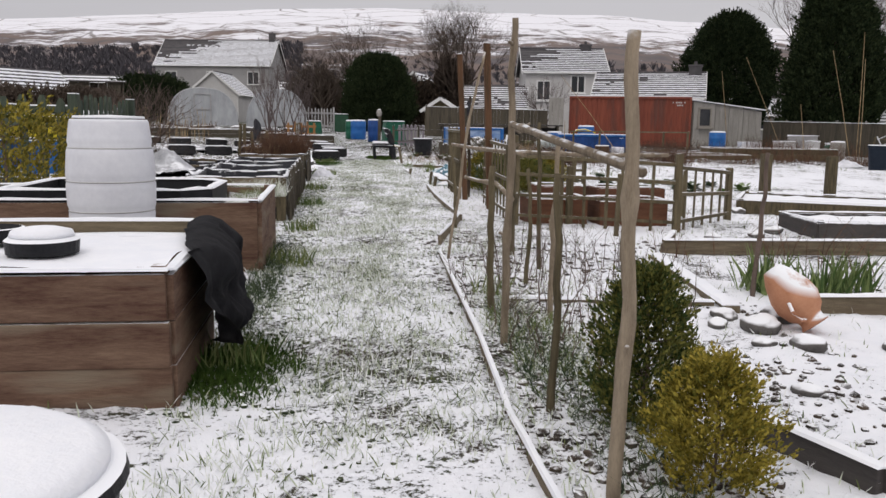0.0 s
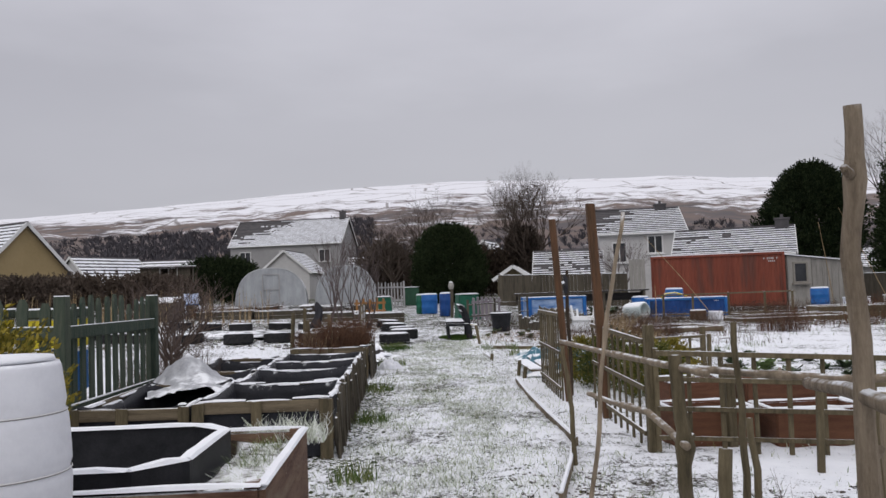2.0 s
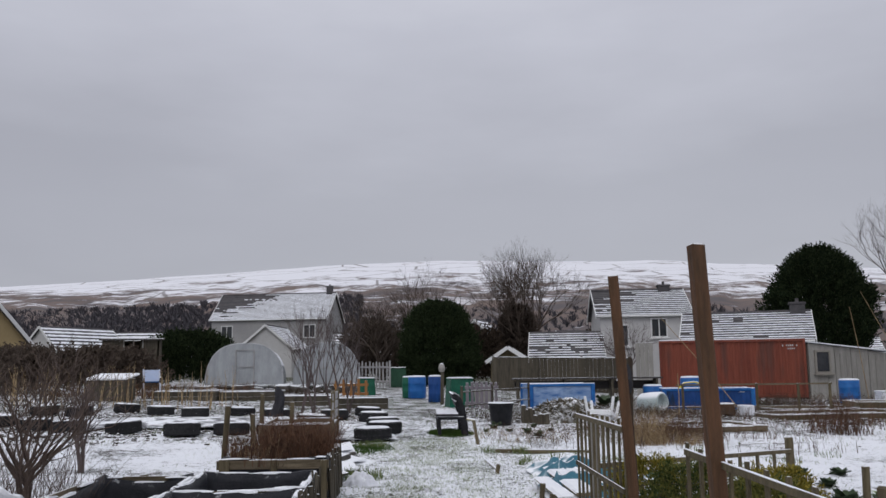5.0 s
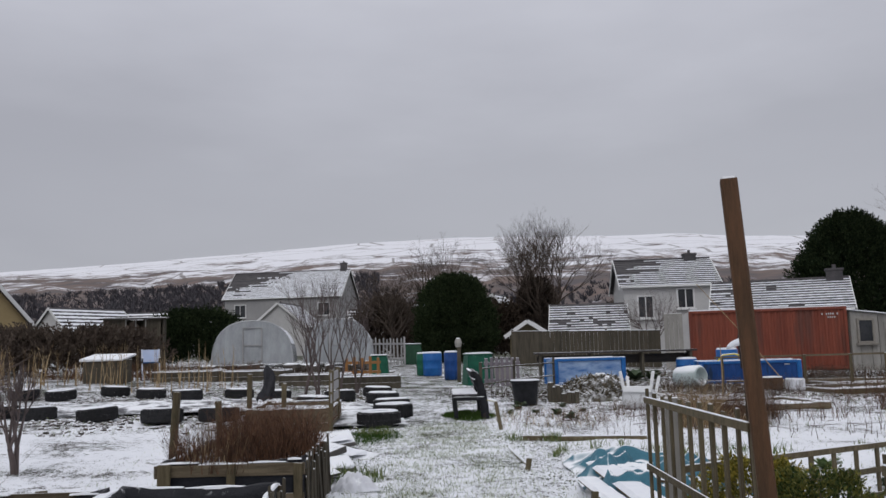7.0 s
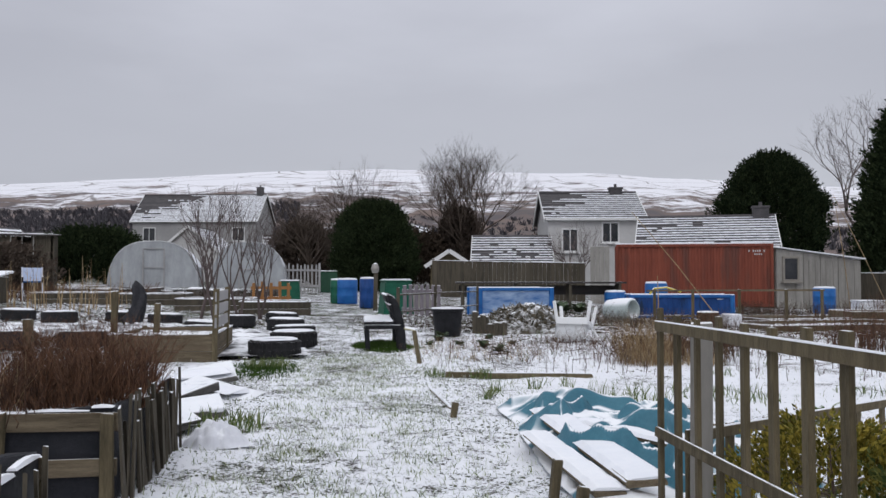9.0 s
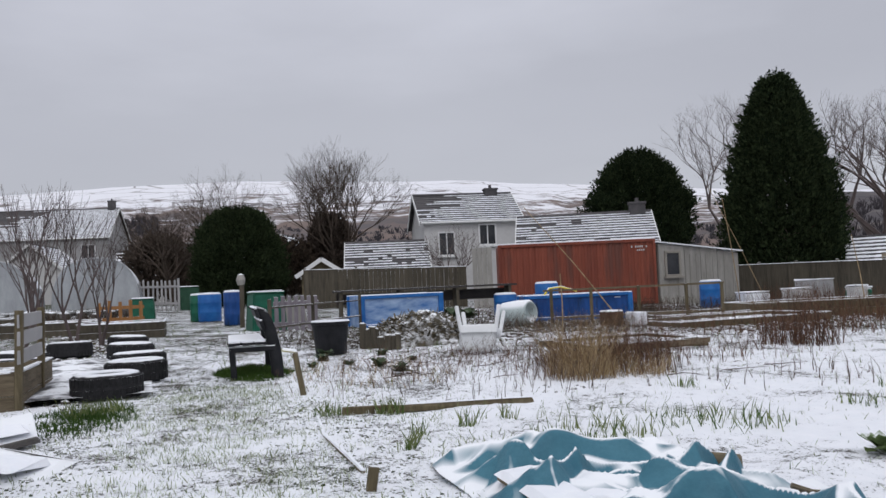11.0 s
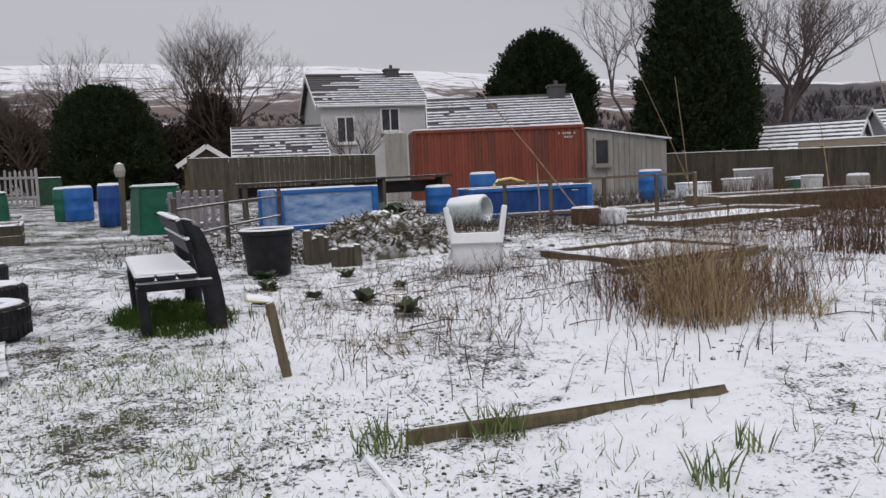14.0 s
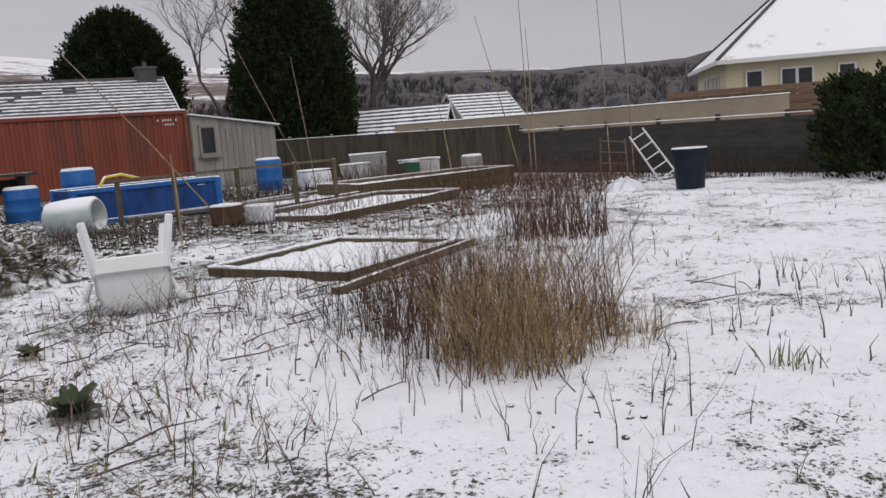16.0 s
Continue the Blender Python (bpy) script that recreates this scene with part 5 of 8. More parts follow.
# sheets lying inside the ring of tyres
for x, y, w, d, s in ((-1.0, 20.5, 2.1, 6.0, 11), (-5.5, 22.3, 6.0, 4.2, 12)):
    ob = heap_sheet("ground_sheet", on(x, y, 4, 0.0), "black weed sheet under thin snow held by tyres", w, d, 0.10, M_SHEET, "sheet", s, 0.7, 50)


# ---- beds, polytunnels and huts in the north-west ----
for x0, x1, y in ((-8.5, -6.3, 34.2), (-6.2, -4.0, 34.5), (-3.7, -1.6, 31.0), (-1.8, 0.0, 29.3)):
    raised_bed(on((x0 + x1) / 2, y), -(x1 - x0) / 2, (x1 - x0) / 2, -0.7, 0.7, 0.36, 2, M_FENCEB, "grey weathered timber raised bed under snow", group="far raised beds")


def polytunnel(m, w, h, length, label):
    root = thing("polytunnel", m, label, "greenhouse")
    arch = lambda t, s=1.0: (w / 2 * s * math.copysign(abs(math.cos(t)) ** 0.75, math.cos(t)), h * s * math.sin(t) ** 0.85 if math.sin(t) > 0 else 0)
    n = 28
    bm = bmesh.new()
    a = [bm.verts.new((arch(math.pi * k / n)[0], 0, arch(math.pi * k / n)[1])) for k in range(n + 1)]
    b = [bm.verts.new((v.co.x, length, v.co.z)) for v in a]
    for k in range(n):
        bm.faces.new((a[k], a[k + 1], b[k + 1], b[k]))
    part("cover", bm, M_POLY, root, "cloudy polythene cover", True)
    for y in (0.0, length):
        bm = bmesh.new()
        bm.faces.new([bm.verts.new((arch(math.pi * k / n, 0.985)[0], y, arch(math.pi * k / n, 0.985)[1])) for k in range(n + 1)])
        part("end_wall", bm, M_POLY, root)
    k = 0.0
    while k <= length + 0.01:
        bm = bmesh.new()
        tube(bm, [(arch(math.pi * i / n, 0.995)[0], k, arch(math.pi * i / n, 0.995)[1]) for i in range(n + 1)], 0.025, 6)
        part("hoop", bm, M_METAL, root)
        k += length / 4
    bm = bmesh.new()
    for x in (-0.45, 0.45):
        bar(bm, (x, -0.03, 0), (x, -0.03, 1.75), 0.06, 0.04)
    for z in (0.06, 0.9, 1.75):
        bar(bm, (-0.45, -0.03, z), (0.45, -0.03, z), 0.06, 0.04)
    part("door_frame", bm, M_RENDERG, root)
    bm = bmesh.new()
    sn = [bm.verts.new((arch(math.pi * (0.13 + 0.40 * i / 8), 1.006)[0], y, arch(math.pi * (0.13 + 0.40 * i / 8), 1.008)[1])) for y in (0.4, length) for i in range(9)]
    for i in range(8):
        bm.faces.new((sn[i], sn[i + 1], sn[i + 10], sn[i + 9]))
    part("snow", bm, M_SNOW, root, "thin snow on the sheltered flank")
    bm = bmesh.new()
    for i in range(6):
        box(bm, (-w / 2 + 0.5 + i * (w - 1) / 5, length * (0.3 + 0.1 * (i % 3)), 0.4), (0.5, 0.5, 0.8), None, 0.08, 0.03)
    part("staging", bm, M_FENCEB, root)
    return root


polytunnel(pose(-7.35, 45.6, 0.75, 0, 0, 6), 3.9, 2.1, 6.5, "domed polytunnel greenhouse with cloudy polythene cover")
polytunnel(pose(-3.4, 48.2, 0.7, 0, 0, 2), 3.6, 2.25, 6.5, "domed polytunnel greenhouse with cloudy polythene cover")
bm = bmesh.new()
heap = [(-3 + 0.55 * k, rng.uniform(-0.5, 0.5)) for k in range(14)]
for x, y in heap:
    s = rng.uniform(0.15, 0.4)
    box(bm, (x, y, s * 0.4), (s * 2, s, s), Matrix.Rotation(rng.uniform(0, 3), 4, "Z"), 0.05, 0.03)
solo("rubble_row", bm, M_STONE, on(-6.0, 43.3), "snow-dusted heaps of dark rubble and soil before the polytunnels", "rubble", "", "stuff")


def hut(m, w, d, h, label, mat):
    root = thing("shed", m, label, "shed")
    for k in range(int(w / 0.2)):
        if k not in (5, 6, 7, 8):
            bm = bmesh.new()
            box(bm, (-w / 2 + 0.1 + 0.2 * k, -d / 2, h / 2), (0.19, 0.03, h), None, 0.004)
            part("board", bm, mat, root)
    bm = bmesh.new()
    for x in (-w / 2, w / 2):
        box(bm, (x, 0, h / 2), (0.05, d, h))
    box(bm, (0, d / 2, h / 2), (w, 0.05, h))
    part("wall", bm, mat, root)
    bm = bmesh.new()
    box(bm, (0, 0, h + 0.05), (w + 0.3, d + 0.4, 0.07), Matrix.Rotation(0.06, 4, "X"), 0.01)
    part("roof", bm, M_FENCED, root)
    bm = bmesh.new()
    for x in (1.0, 1.45, 1.9):
        box(bm, (-w / 2 + x, -d / 2 - 0.02, h * 0.55), (0.05, 0.05, h * 0.9))
    part("frame", bm, M_GREYSHED, root)
    return root


hut(pose(-13.1, 46.0, 0.62, 0, 0, 12), 2.7, 1.8, 2.45, "grey boarded shed with an open lattice front", M_FENCEB)
leafy(-11.0, 49.6, 0.9, ((0, 2.4), (1.2, 2.6), (2.0, 2.3), (2.45, 1.2)), 46000, 0.15, M_LEAF, "hedge", "dense dark green evergreen hedge", "hedge", 0.6, False, 0.45, 9)
leafy(-14.0, 39.5, 0.7, ((0, 4.3), (0.8, 4.3), (1.3, 4.1), (1.5, 3.4)), 34000, 0.15, M_BROWNT, "hedge", "dark leafless clipped hedge", "hedge", 0.35, False, 0.3, 10)
leafy(-18.5, 36.5, 0.6, ((0, 4.3), (0.8, 4.3), (1.3, 4.1), (1.5, 3.4)), 34000, 0.15, M_BROWNT, "hedge", "dark leafless clipped hedge", "hedge", 0.35, False, 0.3, 11)


def picket_fence(pts, h, label, material, spacing=0.17):
    root = thing("picket_fence", on(*pts[0]), label, "fence")
    base = Vector((*pts[0], gz(*pts[0])))
    for (ax, ay), (bx, by) in zip(pts, pts[1:]):
        a, b = Vector((ax, ay, gz(ax, ay))) - base, Vector((bx, by, gz(bx, by))) - base
        n = (b - a).length
        turn = math.atan2(b.y - a.y, b.x - a.x)
        side = Vector((math.sin(turn), -math.cos(turn), 0)) * 0.026
        for z in (h * 0.25, h * 0.78):
            bm = bmesh.new()
            bar(bm, a + Vector((0, 0, z)) + side, b + Vector((0, 0, z)) + side, 0.03, 0.11, 0.004, 0.006)
            part("rail", bm, material, root)
        k = 0.05
        while k < n:
            p = a.lerp(b, k / n)
            bm = bmesh.new()
            hh = h * rng.uniform(0.95, 1.04)
            vs = [(-0.045, 0, 0.03), (0.045, 0, 0.03), (0.045, 0, hh - 0.06), (0.02, 0, hh), (-0.02, 0, hh), (-0.045, 0, hh - 0.06)]
            f = [bm.verts.new(v) for v in vs]
            g2 = [bm.verts.new((x, 0.022, z)) for x, _, z in vs]
            bm.faces.new(f)
            bm.faces.new(g2[::-1])
            for i in range(6):
                bm.faces.new((f[i], g2[i], g2[(i + 1) % 6], f[(i + 1) % 6]))
            ob = part("picket", bm, material, root)
            ob.location, ob.rotation_euler = p, (0, rng.uniform(-0.02, 0.02), turn)
            k += spacing
        bm = bmesh.new()
        box(bm, b + Vector((0, 0, h / 2)), (0.1, 0.1, h * 1.06), Matrix.Rotation(turn, 4, "Z"), 0, 0.008)
        part("post", bm, material, root)
    return root


picket_fence([(-5.2, 5.7), (-2.72, 5.45), (-2.66, 7.7)], 1.22, "weathered green picket fence round the hives", M_FENCEG, 0.19)
def hive(m):
    root = thing("beehive", m, "blue and yellow painted wooden beehive with snowy lid", "beehive")
    for z, h, mat in ((0.3, 0.42, M_BLUE), (0.74, 0.3, M_YELP)):
        bm = bmesh.new()
        box(bm, (0, 0, z + h / 2), (0.48, 0.48, h - 0.01), chamfer=0.012)
        part("hive_box", bm, mat, root)
    bm = bmesh.new()
    box(bm, (0, 0, 1.09), (0.54, 0.54, 0.1), chamfer=0.015)
    part("lid", bm, M_FENCEG, root)
    for x in (-0.18, 0.18):
        for y in (-0.18, 0.18):
            bm = bmesh.new()
            box(bm, (x, y, 0.15), (0.06, 0.06, 0.3))
            part("leg", bm, M_WOODG, root)
    return root


h0 = hive(on(-4.1, 6.9))
for x, y in ((-3.45, 7.1), (-4.9, 7.2), (-5.6, 7.4)):
    copy_thing(h0, on(x, y, rng.uniform(-6, 6)))
leafy(-3.0, 4.2, gz(-3, 4) + 0.1, ((0, 0.65), (0.4, 0.85), (0.75, 0.7), (0.95, 0.25)), 6500, 0.055, M_GOLD, "shrub", "yellow-green evergreen shrub dusted with snow", "shrub", 0.8, True, 0.5, 21)
bare_tree(-2.9, 9.3, 1.75, "low many-stemmed leafless bush", 4, 0.75, 0.022, 6, 3, "bare_bush", M_TWIG)
for x, y, h in ((-1.95, 25.2, 3.3), (-1.5, 25.8, 3.1), (-2.4, 26.0, 2.7), (-1.1, 26.4, 2.3), (-3.9, 13.4, 1.2)):
    bare_tree(x, y, h, "slender leafless sapling with upright twigs", 4, 0.28, 0.03, 2, 3, "sapling", M_FARTREE, "saplings")
leafy(-20.0, 42.5, 0.8, ((0, 4.6), (0.8, 4.6), (1.3, 4.4), (1.5, 3.6)), 32000, 0.15, M_BROWNT, "hedge", "dark leafless clipped hedge", "hedge", 0.35, False, 0.3, 12)
stems("dead_stems", on(-9.5, 36.5), "tangle of brown dead weeds on the far plots", 900, 4.2, 0.12, 0.7, 0.010, M_OSIER, 0.9, sy=0.5, twigs=3, seedv=61)
stems("dead_stems", on(-5.0, 40.0), "tangle of dark dead weeds on the far plots", 900, 4.2, 0.08, 0.45, 0.012, M_HEDGE, 1.1, sy=0.5, twigs=3, seedv=62)
stems("dead_stems", on(-14.0, 31.0), "tall pale dead maize stalks", 70, 4.0, 0.4, 1.3, 0.014, M_REED, 0.3, twigs=3, sy=0.5, seedv=63)
stems("dead_stems", on(-2.9, 9.0), "leafless brown twigs by the fence", 260, 0.55, 0.3, 1.0, 0.0035, M_TWIG, 0.7, twigs=5, seedv=64)
stems("dead_stems", on(-0.66, 2.4, 0, 0.40), "frosted weeds in the planter", 700, 0.45, 0.03, 0.11, 0.0035, M_GRASSW, 1.1, sx=0.22, sy=1.2, seedv=65)
stems("dead_stems", on(-0.66, 2.7, 0, 0.40), "brown and green weeds in the planter", 260, 0.4, 0.03, 0.14, 0.003, M_GRASS, 1.0, sx=0.25, sy=1.0, seedv=66)
# ---- path edging and rustic poles ----
def edging(pts, label, h=0.07, w=0.03, material=M_WOODY):
    for (ax, ay), (bx, by) in zip(pts, pts[1:]):
        bm = bmesh.new()
        a, b = Vector((0, 0, h / 2 - 0.01)), Vector((bx - ax, by - ay, h / 2 - 0.01 + gz(bx, by) - gz(ax, ay)))
        n = (b - a).length
        box(bm, (a + b) / 2, (w, n, h), Matrix.Rotation(math.atan2(-(bx - ax), by - ay), 4, "Z"), 0.006, 0.004)
        ob = solo("edging_board", bm, material, on(ax, ay), label, "board", "path edging")
        bm = bmesh.new()
        up = Vector((0, 0, h / 2))
        snow_strip(bm, a + up, b + up, w + 0.006, 0.022)
        part("snow", bm, M_SNOW, ob)


edging([(0.575, -2.6), (0.60, -1.25), (0.68, -0.2), (0.82, 2.5)], "low edging board along the path capped with snow", 0.05, 0.018)
edging([(0.90, 3.15), (1.12, 4.0), (1.33, 4.9)], "low edging board along the path capped with snow", 0.09, 0.02)
edging([(1.36, 5.0), (1.38, 6.4), (1.42, 7.9), (1.5, 9.6)], "low edging board along the path capped with snow")
edging([(1.60, 15.5), (1.52, 14.6), (1.55, 13.3)], "low edging board along the path capped with snow", 0.025, 0.02)


def crooked(name, m, label, pts, r0, r1, material=M_BARK, knots=(), category="pole", group="rustic poles"):
    """A cut pole with bends, taper, knots and stubs."""
    bm = bmesh.new()
    pts = [Vector(p) for p in pts]
    dense, radii = [], []
    for i in range(len(pts) - 1):
        for k in range(6):
            t = k / 6
            p = pts[i].lerp(pts[i + 1], t)
            f = (i + t) / (len(pts) - 1)
            p += Vector((noise.noise((p.z * 3 + p.y, f * 5, r0 * 99)), noise.noise((p.z * 3, f * 5 + 9, r0 * 77)), 0)) * 0.012
            dense.append(p)
            radii.append((r0 + (r1 - r0) * f) * (1 + 0.10 * noise.noise((f * 14, r0 * 50, 2)) + sum(0.45 * math.exp(-((f - q) / 0.02) ** 2) for q in knots)))
    dense.append(pts[-1])
    radii.append(r1)
    tube(bm, dense, radii, 9)
    for q in knots:
        p = dense[min(len(dense) - 1, int(q * len(dense)))]
        tube(bm, [p, p + Vector((rng.uniform(-1, 1), rng.uniform(-1, 1), 0.5)).normalized() * r0 * 2.2], [r0 * 0.6, r0 * 0.35], 6)
    return solo(name, bm, material, m, label, category, group, smooth=True)


crooked("rustic_pole", on(0.765, -1.86), "tall pale debarked hazel pole standing in the bed", [(0, 0, -0.05), (0.02, 0, 0.5), (0.01, 0.01, 0.9), (0.012, 0.03, 1.27)], 0.021, 0.018, knots=(0.3, 0.62))
crooked("rustic_pole", on(0.79, -0.23), "tall crooked hazel pole with a knotted top", [(0, 0, -0.05), (-0.005, 0, 0.45), (0.014, 0.0, 0.85), (-0.004, -0.01, 1.25), (0.006, -0.02, 1.49)], 0.019, 0.014, knots=(0.28, 0.52, 0.86))
crooked("rustic_pole", on(0.76, -1.2), "thin grey stick standing in the bed", [(0, 0, -0.05), (0.01, 0, 0.4), (0.0, 0.02, 0.86)], 0.016, 0.012, M_WOODG)
crooked("rustic_pole", on(0.87, 0.52), "thin grey stick standing in the bed", [(0, 0, -0.05), (-0.02, 0, 0.4), (-0.01, 0.02, 0.80)], 0.020, 0.017, M_WOODG)
crooked("rustic_pole", on(1.16, 0.35), "stout pale hazel pole standing in the bed", [(0, 0, -0.05), (0.0, 0, 0.5), (0.02, 0.02, 0.95)], 0.016, 0.013, knots=(0.5,))
crooked("rustic_pole", on(0.86, 2.34), "long thin pale pole leaning over the bed", [(0, 0, -0.05), (0.09, 0.03, 0.55), (0.17, 0.09, 1.09), (0.285, 0.15, 1.57)], 0.011, 0.010, knots=(0.6,))
crooked("rustic_pole", on(1.24, 1.3), "thin grey stick standing in the bed", [(0, 0, -0.05), (0.02, 0, 0.4), (0.0, 0.02, 0.75)], 0.015, 0.012, M_WOODG)
crooked("rustic_pole", on(2.6, 0.9), "thin grey stick standing in the bed", [(0, 0, -0.05), (0.03, 0, 0.5), (0.05, 0.02, 0.9)], 0.016, 0.012, M_TWIG)
crooked("rustic_pole", on(2.2, 2.2), "thin grey stick standing in the bed", [(0, 0, -0.05), (0.0, 0, 0.4), (-0.02, 0.02, 0.8)], 0.014, 0.011, M_WOODG)
crooked("rustic_rail", on(1.22, 4.66), "crooked branch rail tied along the poles", [(0, 0, 0.82), (0.08, -1.1, 0.81), (0.14, -2.2, 0.82), (0.2, -2.45, 0.81)], 0.017, 0.019, knots=(0.4, 0.7), group="branch rails")
crooked("rustic_rail", on(1.35, 2.5), "crooked branch rail tied along the poles", [(0, 0, 0.82), (0.22, -0.6, 0.83), (0.45, -0.86, 0.83), (0.9, -1.0, 0.84)], 0.018, 0.014, knots=(0.4, 0.7), group="branch rails")
crooked("rustic_rail", on(1.22, 3.8), "bent branch stub tied to the stout pole", [(0, 0, 0.54), (0.06, -0.4, 0.53), (0.11, -0.95, 0.55), (0.14, -1.45, 0.46)], 0.015, 0.02, knots=(0.5,), group="branch rails")
crooked("rustic_pole", on(1.36, 2.42), "stout grey pole holding the branch rails", [(0, 0, -0.05), (0.01, 0, 0.45), (-0.01, 0.02, 0.88)], 0.036, 0.032, M_WOODG, knots=(0.5,))
crooked("rustic_pole", on(1.50, 1.98), "thin grey stick standing in the bed", [(0, 0, -0.05), (-0.02, 0, 0.5), (-0.03, 0.02, 1.05)], 0.018, 0.013, M_WOODG)
crooked("rustic_pole", on(1.2, 4.2), "thin grey stick standing in the bed", [(0, 0, -0.05), (-0.02, 0, 0.4), (-0.06, 0.02, 0.82)], 0.018, 0.014, M_WOODG)
crooked("rustic_rail", on(0.84, -1.8), "pale branch rail tied to the tall poles", [(0.0, 0.02, 0.90), (-0.08, 0.9, 0.99), (-0.04, 1.6, 1.03), (0.1, 2.05, 0.99)], 0.016, 0.013, knots=(0.5,), group="branch rails")


# ---- trellis enclosure ----
def lattice(a, b, ha, hb, label, n=None, rails=(0.12, 0.5, 0.9), w=0.035, material=M_WOODG, thick=0.017):
    a, b = Vector((*a, gz(*a))), Vector((*b, gz(*b)))
    root = thing("trellis", Matrix.Translation(a), label, "trellis", "trellis panels")
    d = b - a
    n = n or int(d.length / 0.17)
    up = Vector((0, 0, 1))
    side = d.cross(up).normalized() * 0.016
    for k in range(n + 1):
        t = k / n
        h = ha + (hb - ha) * t
        p = d * t
        bm = bmesh.new()
        hh = h * rng.uniform(0.965, 1.0)
        box(bm, p + up * hh / 2, (w * rng.uniform(0.85, 1.1), thick, hh), Matrix.Rotation(math.atan2(d.y, d.x), 4, "Z") @ Matrix.Rotation(rng.uniform(-0.012, 0.012), 4, "Y"), 0.002, 0.002)
        part("upright", bm, material, root)
    for f in rails:
        bm = bmesh.new()
        a2, b2 = up * ha * f + side, d + up * hb * f + side
        box(bm, (a2 + b2) / 2, ((b2 - a2).length, thick, w), Matrix.Rotation(math.atan2(d.y, d.x), 4, "Z") @ Matrix.Rotation(-math.atan2(b2.z - a2.z, math.hypot(d.x, d.y)), 4, "Y"), 0.003, 0.002)
        part("rail", bm, material, root)
    bm = bmesh.new()
    snow_strip(bm, up * (ha * rails[-1] + w / 2) + side, d + up * (hb * rails[-1] + w / 2) + side, 0.018, 0.007)
    part("snow", bm, M_SNOW, root)
    return root


lattice((1.82, 9.4), (1.74, 7.55), 1.0, 1.0, "weathered square trellis panel beside the path", 10, (0.13, 0.52, 0.93), 0.036)
lattice((1.96, 6.95), (1.86, 4.75), 0.90, 0.86, "weathered square trellis panel beside the path", 9, (0.13, 0.52, 0.93), 0.036)
lattice((1.90, 4.62), (3.45, 4.2), 0.76, 0.72, "low weathered trellis panel with snow on its rails", 7, (0.14, 0.42, 0.70, 0.95), 0.034)
lattice((2.0, 9.55), (4.6, 11.2), 0.50, 0.48, "low weathered trellis panel with snow on its rails", 10, (0.15, 0.55, 0.94), 0.045)
lattice((3.45, 4.2), (4.6, 5.4), 0.70, 0.60, "low weathered trellis panel with snow on its rails", 6, (0.15, 0.55, 0.94), 0.04)


def tall_post(m, h, lean, r, label):
    bm = bmesh.new()
    lean = Vector(lean)
    bar(bm, (0, 0, -0.05), lean + Vector((0, 0, h)), r * 2, r * 1.7, 0.006, 0.01)
    ob = solo("fence_post", bm, M_POST, m, label, "post", "tall posts")
    return ob


tall_post(on(1.80, 7.5), 1.98, (-0.10, 0.03, 0), 0.042, "tall red-brown sawn timber post")
tall_post(on(1.93, 6.33), 2.02, (-0.08, 0.0, 0), 0.048, "tall red-brown sawn timber post")
for x, y, h in ((1.87, 4.66, 0.93), (4.62, 5.42, 0.62), (3.47, 4.19, 0.80), (2.5, 4.75, 0.62), (4.6, 11.2, 0.6)):
    bm = bmesh.new()
    bar(bm, (0, 0, -0.05), (0.0, 0.01, h), 0.07, 0.07, 0.004, 0.008)
    solo("fence_post", bm, M_WOODG, on(x, y), "short weathered square timber post", "post", "trellis posts")
bm = bmesh.new()
box(bm, (0, 0, 0.46), (0.085, 0.035, 0.98), Matrix.Rotation(0.01, 4, "Y"), 0.004, 0.006)
solo("fence_post", bm, M_GREYSHED, on(1.93, 9.28), "pale grey upright board behind the trellis", "post", "trellis posts")
rag_stake = thing("stake", on(1.92, 8.0), "dark rough stake with a snow-topped black rag tied near its tip", "stake")
bm = bmesh.new()
tube(bm, [(0, 0, -0.05), (0.012, 0.01, 0.45), (-0.008, 0.0, 0.95), (0.006, 0.0, 1.42)], [0.026, 0.022, 0.021, 0.016], 8)
part("pole", bm, M_HEDGE, rag_stake)
bm = bmesh.new()
lathe(bm, [(0.0, -0.12), (0.016, -0.11), (0.030, -0.05), (0.034, 0.01), (0.022, 0.05), (0.008, 0.10), (0.0, 0.105)], 18, (1.1, 0.8))
for v in bm.verts:
    v.co = v.co + Vector((0.022 * noise.noise(v.co * 40), 0.022 * noise.noise(v.co * 40 + Vector((7, 0, 0))), 0)) + Vector((-0.02, -0.02, 1.27))
part("rag", bm, M_CLOTH, rag_stake, "crumpled black rag", True)
bm = bmesh.new()
lathe(bm, [(0.0, -0.012), (0.034, -0.008), (0.032, 0.008), (0.016, 0.020), (0.0, 0.022)], 18, (1.5, 0.7))
for v in bm.verts:
    v.co = v.co + Vector((0.01 * noise.noise(v.co * 50), 0, 0.35 * v.co.x + 0.006 * noise.noise(v.co * 60))) + Vector((-0.058, -0.025, 1.275))
part("snow", bm, M_SNOW, rag_stake, "small cap of snow", True)
for x, y, s in ((2.5, 8.6, 4), (3.1, 8.3, 5), (2.75, 7.7, 6), (2.4, 9.2, 7)):
    leafy(x, y, gz(x, y), ((0, 0.34), (0.2, 0.42), (0.38, 0.36), (0.54, 0.14)), 13000, 0.028, M_GOLD if s % 2 else M_GREENC, "box_shrub", "small yellow-green evergreen shrub dusted with snow", "shrub", 1, True, 0.45, s)
for x, y, w in ((2.4, 5.05, 0.62), (3.2, 4.95, 0.74), (2.97, 7.0, 0.6), (3.9, 7.0, 0.92)):
    raised_bed(on(x, y), -w / 2, w / 2, -0.25, 0.25, 0.28, 1, M_RUST, "rust-brown timber box bed with snow inside", M_SNOW, 0.06, 0.025, group="rust-brown box beds", posts=False)
